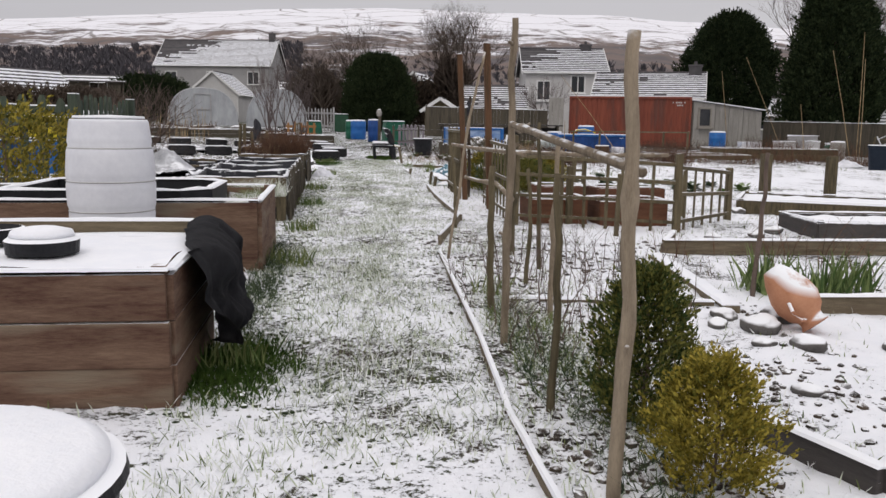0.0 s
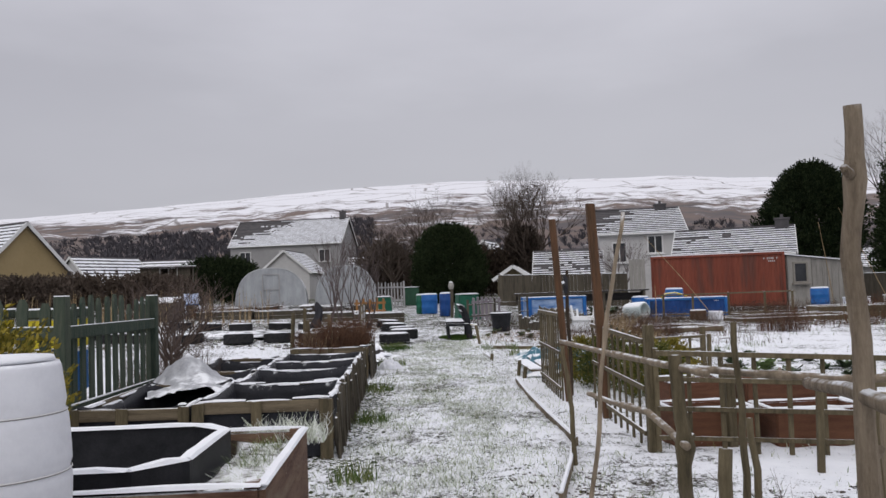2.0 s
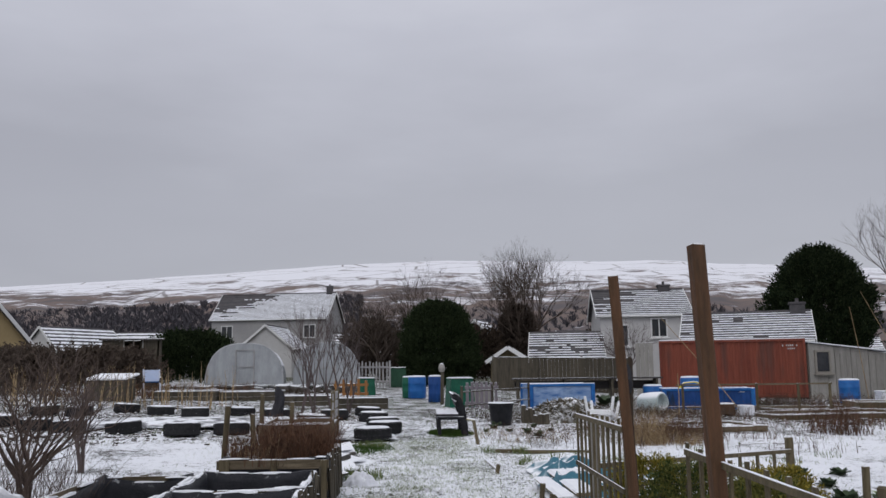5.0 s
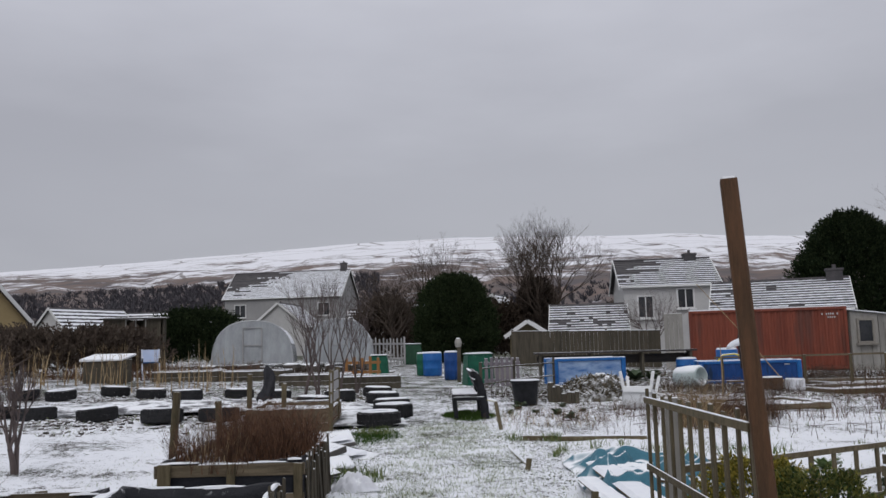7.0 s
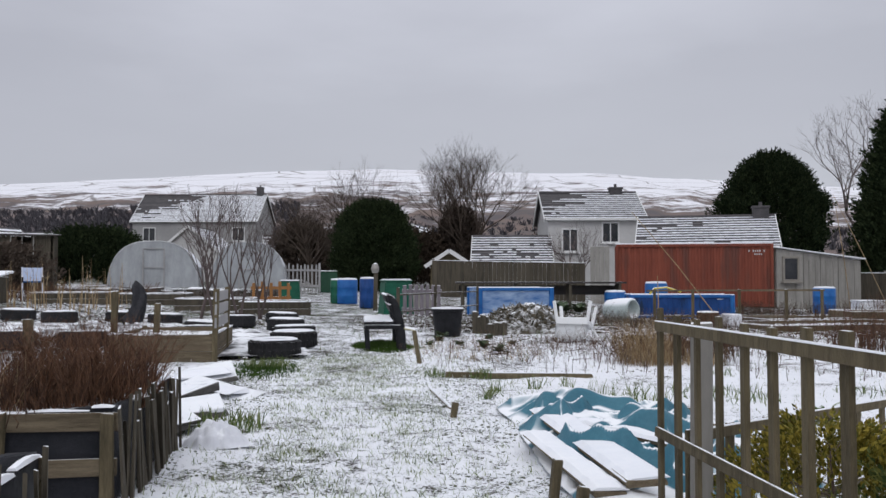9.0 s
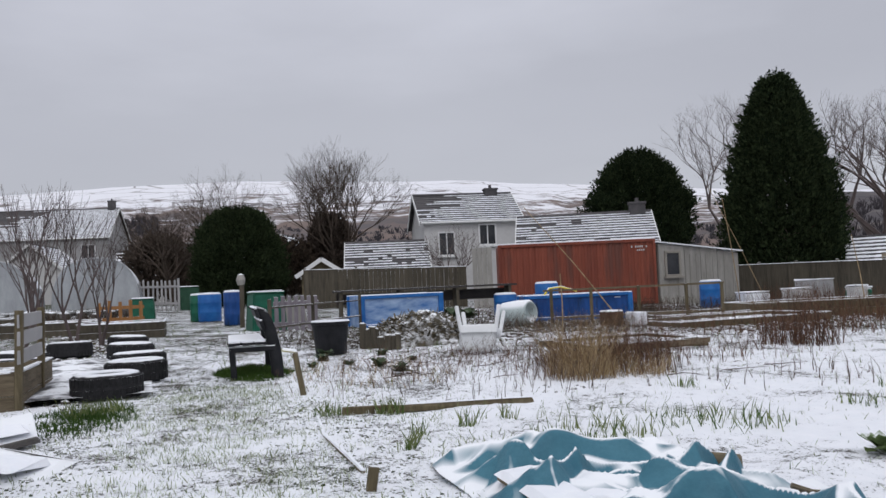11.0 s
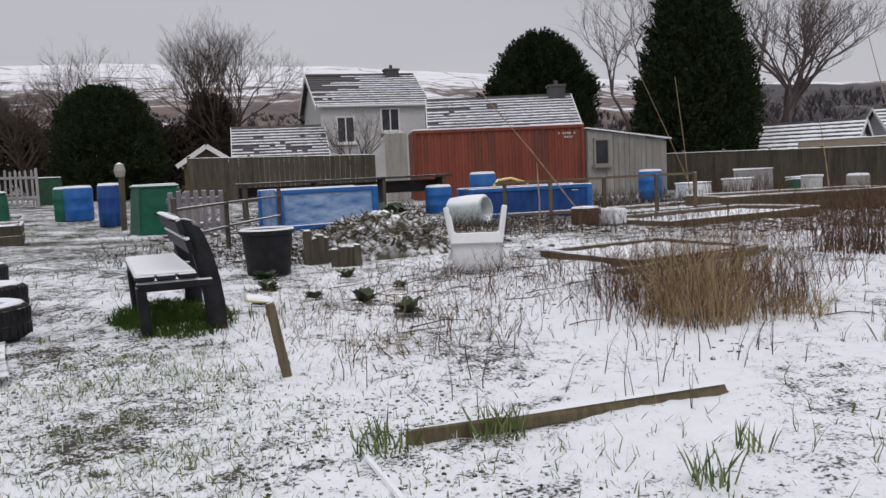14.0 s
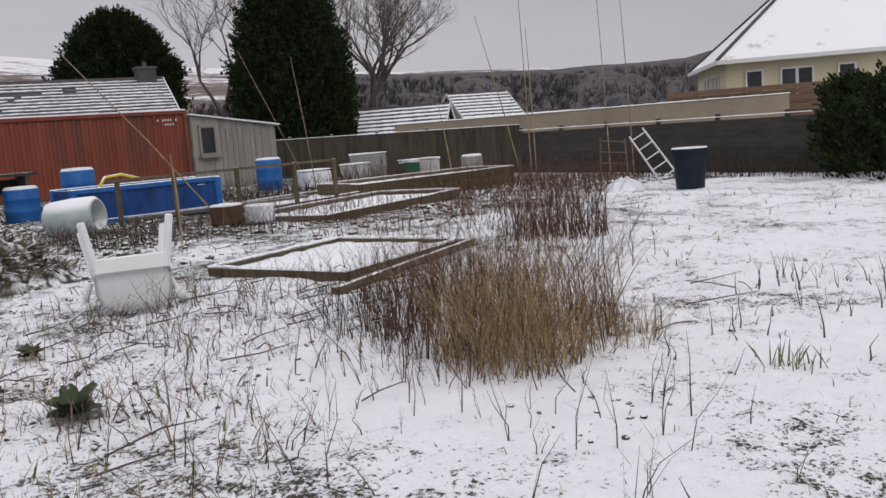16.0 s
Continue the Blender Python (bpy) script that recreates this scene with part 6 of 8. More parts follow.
tall = [(3.3, 7.4, 0.7, 0.02), (4.3, 6.0, 0.55, 0.02), (2.7, 3.8, 0.6, 0.02)]
for x, y, h, r in tall:
    bm = bmesh.new()
    bar(bm, (0, 0, -0.05), (0.02, 0, h), 2 * r, 2 * r, 0.003, 0.004)
    solo("stake", bm, M_WOODG, on(x, y), "short grey wooden stake", "stake")


# ---- flower beds in the south-east ----
leafy(1.05, -1.3, gz(1, -1), ((0, 0.12), (0.14, 0.19), (0.30, 0.18), (0.42, 0.12), (0.52, 0.03)), 15000, 0.022, M_GREENC, "conifer_bush", "dwarf green conifer bush dusted with snow", "shrub", 1, True, 0.35, 31)
leafy(1.06, -1.83, gz(1, -1.8), ((0, 0.12), (0.10, 0.18), (0.2, 0.17), (0.29, 0.11), (0.36, 0.03)), 15000, 0.018, M_GOLD, "conifer_bush", "dwarf golden conifer bush dusted with snow", "shrub", 1, True, 0.35, 32)


def boards_line(a, b, h, label, material=M_WOODX, w=0.035):
    ax, ay = a
    bx, by = b
    bm = bmesh.new()
    n = math.hypot(bx - ax, by - ay)
    box(bm, (n / 2, 0, h / 2 - 0.02), (n, w, h), None, 0.006, 0.005)
    ob = solo("bed_board", bm, material, on(ax, ay, math.degrees(math.atan2(by - ay, bx - ax))), label, "board", "bed boards")
    bm = bmesh.new()
    snow_strip(bm, (0, 0, h - 0.02), (n, 0, h - 0.02), w + 0.02, 0.022)
    part("snow", bm, M_SNOW, ob)


boards_line((2.75, 2.75), (5.4, 2.6), 0.13, "weathered bed board topped with snow", w=0.07)
boards_line((2.25, 0.45), (2.55, 2.4), 0.06, "weathered bed board topped with snow", w=0.09)
boards_line((1.0, 0.78), (2.2, 0.6), 0.04, "thin weathered board lying in snow", w=0.05)
boards_line((2.7, 0.45), (4.4, 0.35), 0.12, "weathered bed board topped with snow", w=0.05)
boards_line((1.55, -1.9), (2.3, -1.85), 0.1, "dark bed board topped with snow", M_FENCED)
boards_line((1.55, -1.9), (1.42, -1.45), 0.1, "dark bed board topped with snow", M_FENCED)
boards_line((2.75, 2.75), (3.2, 3.6), 0.1, "weathered bed board topped with snow")
raised_bed(on(6.9, 6.3, -30), -1.5, 1.5, -0.7, 0.7, 0.22, 1, M_WOODG, "weathered timber raised bed under snow", group="low raised beds")
raised_bed(on(6.2, 4.2, -8), -1.3, 1.3, -0.5, 0.5, 0.2, 1, M_FENCED, "dark timber raised bed under snow", group="low raised beds")
for x, y in ((6.4, 7.9), (7.2, 7.5)):
    bm = bmesh.new()
    bar(bm, (0, 0, -0.05), (0, 0, 0.75), 0.14, 0.12, 0.005, 0.01)
    solo("stake", bm, M_WOODG, on(x, y), "stout weathered post stump", "post")


def jar(m):
    root = thing("terracotta_jar", m, "tipped terracotta jar with snow on its side", "pot")
    bm = bmesh.new()
    lathe(bm, [(0.0, 0.0), (0.055, 0.0), (0.09, 0.06), (0.125, 0.16), (0.13, 0.23), (0.105, 0.30), (0.07, 0.335), (0.068, 0.36), (0.085, 0.385), (0.078, 0.39), (0.058, 0.36), (0.058, 0.33), (0.09, 0.28), (0.0, 0.2)], 32)
    part("body", bm, M_TERRA, root, "", True)
    for s in (-1, 1):
        bm = bmesh.new()
        tube(bm, [(s * 0.125, 0, 0.22), (s * 0.16, 0, 0.27), (s * 0.14, 0, 0.33), (s * 0.085, 0, 0.34)], 0.012, 7)
        part("handle", bm, M_TERRA, root)
    return root


jar(Matrix.Translation((2.34, 0.12, gz(2.4, 0) + 0.25)) @ Vector((0.45, -0.5, -0.72)).to_track_quat("Z", "Y").to_matrix().to_4x4() @ Matrix.Scale(0.92, 4) @ pose(0, 0, -0.08))


def stone(x, y, s, seedv):
    bm = bmesh.new()
    bmesh.ops.create_icosphere(bm, subdivisions=3, radius=s)
    for v in bm.verts:
        k = 1 + 0.35 * noise.noise(v.co / s * 0.9 + Vector((seedv, 0, 0))) + 0.1 * noise.noise(v.co / s * 3)
        v.co = Vector((v.co.x * k * 1.2, v.co.y * k, v.co.z * k * 0.62))
    solo("stone", bm, M_STONE, on(x, y, seedv * 40, s * 0.3), "grey rounded field stone capped with snow", "stone", "rockery stones", smooth=True)


for i, (x, y, s) in enumerate(((2.22, 0.05, 0.10), (2.12, 0.28, 0.07), (2.25, -0.32, 0.075), (2.05, -0.28, 0.05), (2.42, 0.25, 0.09), (2.0, 0.12, 0.05), (2.68, -0.35, 0.05), (1.85, -1.0, 0.05), (1.5, -1.35, 0.04), (2.1, -1.25, 0.04), (3.6, 3.6, 0.08), (4.2, 3.9, 0.07), (4.6, 4.3, 0.08), (1.95, 0.55, 0.06), (5.2, 6.3, 0.09))):
    stone(x, y, s, i + 1)


def strap_plant(m, label, count, h0, h1, w, spread, seedv, material=M_BRASS):
    """A clump of long arching strap leaves."""
    r2 = random.Random(seedv)
    quads = []
    for _ in range(count):
        a, b = r2.uniform(0, math.tau), r2.uniform(0, math.tau)
        d = spread * math.sqrt(r2.random())
        quads.append(blade(d * math.cos(a), d * math.sin(a), -0.02, r2.uniform(h0, h1), w, r2.uniform(0.05, 0.7), b))
    ob = new("leafy_plant", ribbon_mesh("leafy_plant", quads, material))
    ob.matrix_world = m
    return tagged(ob, label, "plant", "", "stuff")


for i, (x, y) in enumerate(((2.95, 0.75), (3.25, 0.9), (3.55, 0.7), (2.75, 1.1), (3.9, 1.0))):
    strap_plant(on(x, y), "clump of green daffodil leaves in snow", 60, 0.16, 0.34, 0.011, 0.16, 40 + i)


def cabbage(m, s, seedv, material=M_BRASS):
    """A loose brassica: a stem and broad curled leaves."""
    r2 = random.Random(seedv)
    root = thing("brassica", m, "green brassica plant dusted with snow", "plant", "brassica rows")
    for k in range(14):
        bm = bmesh.new()
        a = k * 2.4 + r2.uniform(-0.3, 0.3)
        ln, w = s * r2.uniform(0.5, 0.85), s * r2.uniform(0.24, 0.42)
        el = 0.2 + 0.075 * k
        rows3 = []
        for j in range(5):
            t = j / 4
            cx = ln * t * math.cos(el * (1 - 0.5 * t))
            cz = 0.06 * s + ln * t * math.sin(el) - 0.25 * ln * t * t * (1 - el * 0.6)
            ww = w * math.sin(math.pi * (0.14 + 0.68 * t))
            rows3.append([bm.verts.new((math.cos(a) * cx - math.sin(a) * q * ww, math.sin(a) * cx + math.cos(a) * q * ww, cz + 0.12 * s * abs(q) * r2.uniform(0.2, 1))) for q in (-1, -0.5, 0, 0.5, 1)])
        for p, q in zip(rows3, rows3[1:]):
            for i in range(4):
                bm.faces.new((p[i], p[i + 1], q[i + 1], q[i]))
        part("leaf", bm, material, root, "", True)
    return root


for i in range(18):
    x, y = 4.6 + (i % 5) * 0.62 + rng.uniform(-0.15, 0.15), 9.3 + (i // 5) * 1.05 + rng.uniform(-0.2, 0.2)
    cabbage(on(x, y), rng.uniform(0.14, 0.30), 60 + i, M_BRASS if i % 3 == 0 else M_BRASD)
for i, (x, y) in enumerate(((2.35, 20.3), (2.6, 19.6), (3.3, 20.8), (2.9, 19.1), (3.5, 19.8), (2.1, 19.5), (3.0, 18.4), (2.5, 21.1), (8.6, 33.0), (8.2, 31.6))):
    cabbage(on(x, y), rng.uniform(0.11, 0.19) + (0.25 if y > 30 else 0), 90 + i, M_BRASD)

# ---- teal tarpaulin with boards ----
def tarp_heap():
    bm = bmesh.new()
    nx, ny = 110, 220
    rows3 = []
    for j in range(ny + 1):
        row = []
        for i in range(nx + 1):
            u, v = i / nx, j / ny
            x, y = 1.69 + 0.29 * v + 1.5 * u + 0.06 * noise.noise((v * 5, u, 3)), 10.0 + 3.45 * v + 0.06 * noise.noise((u * 4, v, 8))
            e = min(1, 7 * min(u, 1 - u), 9 * min(v, 1 - v))
            crease = lambda p, q, z, k: max(0.0, 0.5 - k * abs(noise.noise((p, q, z))))
            fold = crease(x * 1.0 + y * 0.7, x * 0.7 - y * 0.9, 4, 2.2) * 0.30 + crease(x * 2.3 - y * 1.5, y * 1.6 + x * 0.6, 7, 3.0) * 0.20 + 0.010 * noise.noise((x * 9, y * 9, 1))
            ry = 13.2 - 0.3 * (x - 2.0) + 0.05 * math.sin(x * 4)
            peak = 0.05 + 0.12 * math.exp(-((x - 2.45) / 0.34) ** 2) + 0.03 * noise.noise((x * 5, 1, 5)) - 0.02 * (x - 2.2)
            back = 1.05 * peak * math.exp(-((y - ry) / (0.17 if y < ry else 0.06)) ** 2) + 0.10 * math.exp(-((y - 12.75 - 0.15 * math.sin(x * 3)) / 0.07) ** 2) * crease(x * 1.7, 3, 3, 1.2) * 2
            row.append(bm.verts.new((x, y, gz(x, y) + 0.02 + e * fold * (1 - 0.85 * math.exp(-((y - ry) / 0.3) ** 2)) + min(1, 14 * min(u, 1 - u)) * back)))
        rows3.append(row)
    for a, b in zip(rows3, rows3[1:]):
        for i in range(nx):
            bm.faces.new((a[i], a[i + 1], b[i + 1], b[i]))
    solo("tarpaulin", bm, M_TEAL, Matrix(), "crumpled teal tarpaulin half covered with snow", "tarpaulin", smooth=True)
tarp_heap()
for x, y, n, t, up, w in ((2.1, 11.3, 2.3, 88, 0.11, 0.2), (1.87, 10.9, 1.5, 90, 0.07, 0.17), (2.5, 11.4, 1.1, 118, 0.1, 0.12), (2.75, 10.8, 0.9, 100, 0.1, 0.11)):
    bm = bmesh.new()
    box(bm, (0, 0, 0.02), (n, w, 0.03), None, 0.008, 0.005)
    ob = solo("loose_board", bm, M_WOODX, on(x, y, t, up, rng.uniform(-5, 5), rng.uniform(-3, 3)), "loose board under a strip of snow on the tarpaulin", "board", "loose boards")
    bm = bmesh.new()
    snow_strip(bm, (-n / 2, 0, 0.034), (n / 2, 0, 0.034), w * 1.08, 0.04)
    part("snow", bm, M_SNOW, ob)
for x, y, s in ((2.95, 11.0, 0.08), (3.15, 11.6, 0.07), (2.8, 10.6, 0.07), (3.2, 12.3, 0.08), (2.75, 11.9, 0.07)):
    bm = bmesh.new()
    box(bm, (0, 0, s * 0.6), (s * 2.2, s * 1.4, s), None, 0.02, 0.01)
    solo("timber_offcut", bm, M_WOODX, on(x, y, rng.uniform(0, 180), 0.08), "short timber offcut topped with snow", "offcut", "timber offcuts")
for x, y, h in ((1.62, 10.3, 0.22), (1.66, 10.0, 0.16), (1.5, 12.9, 0.12)):
    bm = bmesh.new()
    bar(bm, (0, 0, -0.05), (0.03, 0, h), 0.05, 0.05, 0.004, 0.006)
    solo("stake", bm, M_WOODG, on(x, y), "short wooden peg by the path", "stake")
# fallen plank
bm = bmesh.new()
box(bm, (0, 0, 0.018), (1.68, 0.03, 0.06), Matrix.Rotation(0.025, 4, "Y"), 0.016, 0.006)
pk = solo("fallen_plank", bm, M_WOODG, on(2.65, 15.5, -2), "broken weathered plank lying on edge in snow", "plank")
bm = bmesh.new()
snow_strip(bm, (-0.75, 0, 0.062), (0.8, 0, 0.036), 0.034, 0.014)
part("snow", bm, M_SNOW, pk)

# ---- bench ----
def bench(m):
    """Black recycled-plastic bench with curved end frames; it faces -x."""
    root = thing("bench", m, "black recycled-plastic garden bench with snowy seat", "bench")
    for y in (0.0, 1.45):
        bm = bmesh.new()
        spine = [(0.56, 0.0), (0.555, 0.2), (0.53, 0.38), (0.49, 0.56), (0.44, 0.70), (0.38, 0.80), (0.33, 0.82)]
        pts = [bm.verts.new((x + w, y + t, z)) for t in (-0.035, 0.035) for w in (-0.07, 0.07) for x, z in spine]
        n = len(spine)
        A, B, C, E = pts[:n], pts[n:2 * n], pts[2 * n:3 * n], pts[3 * n:]
        for i in range(n - 1):
            bm.faces.new((A[i], B[i], B[i + 1], A[i + 1]))
            bm.faces.new((C[i], C[i + 1], E[i + 1], E[i]))
            bm.faces.new((A[i], A[i + 1], C[i + 1], C[i]))
            bm.faces.new((B[i], E[i], E[i + 1], B[i + 1]))
        bm.faces.new((A[-1], B[-1], E[-1], C[-1]))
        part("back_leg", bm, M_BLACK, root, "", True)
        bm = bmesh.new()
        bar(bm, (0.07, y, 0), (0.05, y, 0.36), 0.09, 0.07, 0, 0.012)
        part("front_leg", bm, M_BLACK, root)
        bm = bmesh.new()
        bar(bm, (0.02, y, 0.35), (0.55, y, 0.35), 0.09, 0.07, 0, 0.012)
        part("seat_bearer", bm, M_BLACK, root)
    for k in range(3):
        bm = bmesh.new()
        box(bm, (0.08 + 0.145 * k, 0.725, 0.415), (0.135, 1.6, 0.04), None, 0, 0.008)
        part("seat_slat", bm, M_BLACK, root)
    bm = bmesh.new()
    box(bm, (0.225, 0.725, 0.445), (0.41, 1.57, 0.022), None, 0.004, 0.01)
    part("seat_snow", bm, M_SNOW, root, "even layer of snow on the seat")
    for z, x in ((0.62, 0.40), (0.76, 0.345)):
        bm = bmesh.new()
        box(bm, (x, 0.725, z), (0.04, 1.6, 0.115), Matrix.Rotation(-0.3, 4, "Y"), 0, 0.008)
        part("back_slat", bm, M_BLACK, root)
        bm = bmesh.new()
        snow_strip(bm, (x - 0.02, -0.07, z + 0.058), (x - 0.02, 1.52, z + 0.058), 0.05, 0.025)
        part("snow", bm, M_SNOW, root)
    return root


bench(on(1.02, 18.65, -2))
bm = bmesh.new()
bar(bm, (0.02, 0, -0.05), (-0.06, 0.03, 0.42), 0.06, 0.045, 0.006, 0.01)
sk = solo("stake", bm, M_WOODG, on(1.66, 16.95), "leaning wooden stake topped with snow", "stake")
bm = bmesh.new()
box(bm, (-0.1, 0.08, 0.43), (0.15, 0.1, 0.035), Matrix.Rotation(0.2, 4, "Y"), 0.01, 0.01)
part("cap", bm, M_CAPY, sk, "faded yellow plastic cap")


def tub(m, r, h, material, label, name="tub", category="tub"):
    root = thing(name, m, label, category)
    bm = bmesh.new()
    lathe(bm, [(0.0, 0.0), (r * 0.82, 0.0), (r * 0.97, h * 0.9), (r * 1.06, h * 0.91), (r * 1.06, h), (r * 0.95, h), (r * 0.9, h * 0.6), (0.0, h * 0.6)], 32)
    part("body", bm, material, root)
    bm = bmesh.new()
    lathe(bm, [(r * 0.95, h), (r * 1.0, h + 0.02), (r * 1.05, h)], 32)
    part("snow", bm, M_SNOW, root)
    return root


tub(on(2.70, 21.75), 0.29, 0.5, M_BLACK, "large black plastic tub with a snowy rim")
# rail fence behind the tub
for (ax, ay), (bx, by) in (((1.9, 23.2), (2.9, 25.2)), ((2.9, 25.2), (4.3, 27.6))):
    root = thing("rail_fence", on(ax, ay), "rough timber rail fence", "fence")
    for k in range(2):
        bm = bmesh.new()
        bar(bm, (0, 0, 0.35 + 0.35 * k), (bx - ax, by - ay, 0.35 + 0.35 * k), 0.06, 0.03, 0.004)
        part("rail", bm, M_FENCEB, root)
    for t in (0, 1):
        bm = bmesh.new()
        bar(bm, ((bx - ax) * t, (by - ay) * t, -0.05), ((bx - ax) * t, (by - ay) * t, 0.85), 0.06, 0.06, 0.004)
        part("post", bm, M_FENCEB, root)
# long shelf bench of boards before the fence
root = thing("work_bench", on(4.6, 32.6, -4), "long low dark timber bench topped with snow", "bench")
bm = bmesh.new()
box(bm, (2.6, 0, 0.86), (5.4, 0.6, 0.05), None, 0.006)
part("top", bm, M_FENCED, root)
for x in (0.1, 1.8, 3.5, 5.1):
    bm = bmesh.new()
    box(bm, (x, 0, 0.42), (0.08, 0.5, 0.84))
    part("leg", bm, M_FENCEB, root)
bm = bmesh.new()
box(bm, (2.6, 0.26, 0.62), (5.2, 0.03, 0.3), None, 0.004)
part("apron", bm, M_FENCED, root)


# ---- blue tanks ----
def blue_tank(m, w, d, h, label, sheet):
    root = thing("water_tank", m, label, "tank")
    for x in (0.0, w):
        for y in (0.0, d):
            bm = bmesh.new()
            box(bm, (x, y, h / 2), (0.13, 0.13, h), None, 0.004, 0.02)
            part("corner", bm, M_BLUE, root)
    for y in (0.0, d):
        for z in (0.05, h - 0.05):
            bm = bmesh.new()
            box(bm, (w / 2, y, z), (w, 0.1, 0.1), None, 0.004, 0.015)
            part("rim", bm, M_BLUE, root)
        bm = bmesh.new()
        n = 14
        a = [bm.verts.new((w * i / n, y + 0.05 * noise.noise((i * 0.9, w, y)), 0.05)) for i in range(n + 1)]
        b = [bm.verts.new((w * i / n, y + 0.09 * noise.noise((i * 0.7, w + 4, y)), h * 0.55)) for i in range(n + 1)]
        c = [bm.verts.new((w * i / n, y, h - 0.05)) for i in range(n + 1)]
        for p, q in ((a, b), (b, c)):
            for i in range(n):
                bm.faces.new((p[i], p[i + 1], q[i + 1], q[i]))
        part("side", bm, sheet, root, "", True)
    for x in (0.0, w):
        bm = bmesh.new()
        box(bm, (x, d / 2, h / 2), (0.03, d, h - 0.06))
        part("side", bm, sheet, root)
    bm = bmesh.new()
    box(bm, (w / 2, d / 2, h - 0.12), (w - 0.04, d - 0.04, 0.04), None, 0.01)
    part("surface", bm, M_SNOW, root, "snow-covered ice")
    return root


M_TARPW = stuff_mat("snow_streaked_blue_sheet", (0.02, 0.12, 0.37), (0.40, 0.52, 0.70), 1.1, (0.7, 1, 2.2), rough=0.35, bump=0.2, fine=4)
blue_tank(on(4.5, 28.4, 4), 2.0, 1.2, 0.8, "blue framed tank with snow-streaked blue sheeting", M_TARPW)
blue_tank(on(8.95, 29.0, -12), 2.75, 1.1, 0.68, "deep blue plastic water tank with snowy top", M_DKBLUE)
root = thing("rail_fence", on(9.0, 28.0, -15), "low timber rail before the blue tank", "fence")
for z, n0, n1 in ((0.80, 0.0, 4.6), (0.12, 0.3, 3.9)):
    bm = bmesh.new()
    bar(bm, (n0, 0, z), (n1, 0.15, z + 0.02), 0.07, 0.05, 0.004)
    part("rail", bm, M_WOODX, root)
for x in (0.2, 1.2, 2.4, 3.6, 4.5):
    bm = bmesh.new()
    bar(bm, (x, 0.02, -0.05), (x, 0.02, 0.84), 0.07, 0.06, 0.004)
    part("post", bm, M_WOODG, root)
bm = bmesh.new()
tube(bm, [(0, 0, 0.66), (0.2, 0.1, 0.85), (0.6, 0.2, 0.88), (1.0, 0.1, 0.75)], 0.025, 8)
solo("hose", bm, M_YELP, on(9.4, 28.9), "yellow hose looped over the tank", "hose", smooth=True)
bm = bmesh.new()
lathe(bm, [(0.0, -0.42), (0.22, -0.42), (0.29, -0.36), (0.31, 0.0), (0.30, 0.36), (0.25, 0.42), (0.22, 0.41), (0.24, 0.2), (0.0, 0.15)], 28)
dm = solo("drum", bm, stuff_mat("pale_grey_green_plastic", (0.36, 0.43, 0.43), (0.50, 0.56, 0.56), 3, rough=0.45, snow=0.85, snow_at=(0.3, 0.6)), on(8.05, 27.4, 32, 0.29, 86, 0), "pale plastic drum lying on its side under snow", "drum", smooth=True)


def blue_barrel(m, r, h, material, label):
    root = thing("plastic_barrel", m, label, "barrel", "plastic barrels")
    bm = bmesh.new()
    lathe(bm, [(0.0, 0.0), (r * 0.94, 0.0), (r, 0.04), (r, h * 0.3), (r * 1.03, h * 0.33), (r, h * 0.36), (r, h * 0.64), (r * 1.03, h * 0.67), (r, h * 0.7), (r, h - 0.05), (r * 0.93, h), (0.0, h)], 28)
    part("body", bm, material, root, "", True)
    bm = bmesh.new()
    lathe(bm, [(0.0, h), (r * 0.9, h), (r * 0.86, h + 0.03), (0.0, h + 0.04)], 24)
    part("snow", bm, M_SNOW, root, "", True)
    return root


blue_barrel(on(18.0, 34.2), 0.38, 0.95, M_BLUE, "blue plastic barrel capped with snow")
blue_barrel(on(11.1, 32.6), 0.36, 1.0, M_BLUE, "blue plastic barrel capped with snow")
blue_barrel(on(9.5, 32.0), 0.34, 0.7, M_BLUE, "blue plastic barrel capped with snow")
blue_barrel(on(1.15, 36.3), 0.36, 0.88, M_BLUE, "light blue plastic barrel capped with snow")
blue_barrel(on(0.85, 36.6), 0.30, 0.86, M_GREENP, "green plastic barrel capped with snow")
blue_barrel(on(1.72, 32.9), 0.26, 0.95, M_DKBLUE, "deep blue plastic barrel capped with snow")
bm = bmesh.new()
bar(bm, (0, 0, 0), (0.02, 0, 1.15), 0.12, 0.12, 0.005, 0.01)
lathe_bm = bmesh.new()
pst = solo("gate_post", bm, M_FENCEB, on(1.86, 31.2), "weathered grey post between the barrels", "post")
lathe(lathe_bm, [(0.0, 1.1), (0.09, 1.12), (0.12, 1.25), (0.08, 1.38), (0.0, 1.42)], 12)
part("cap", lathe_bm, M_GREYSHED, pst)


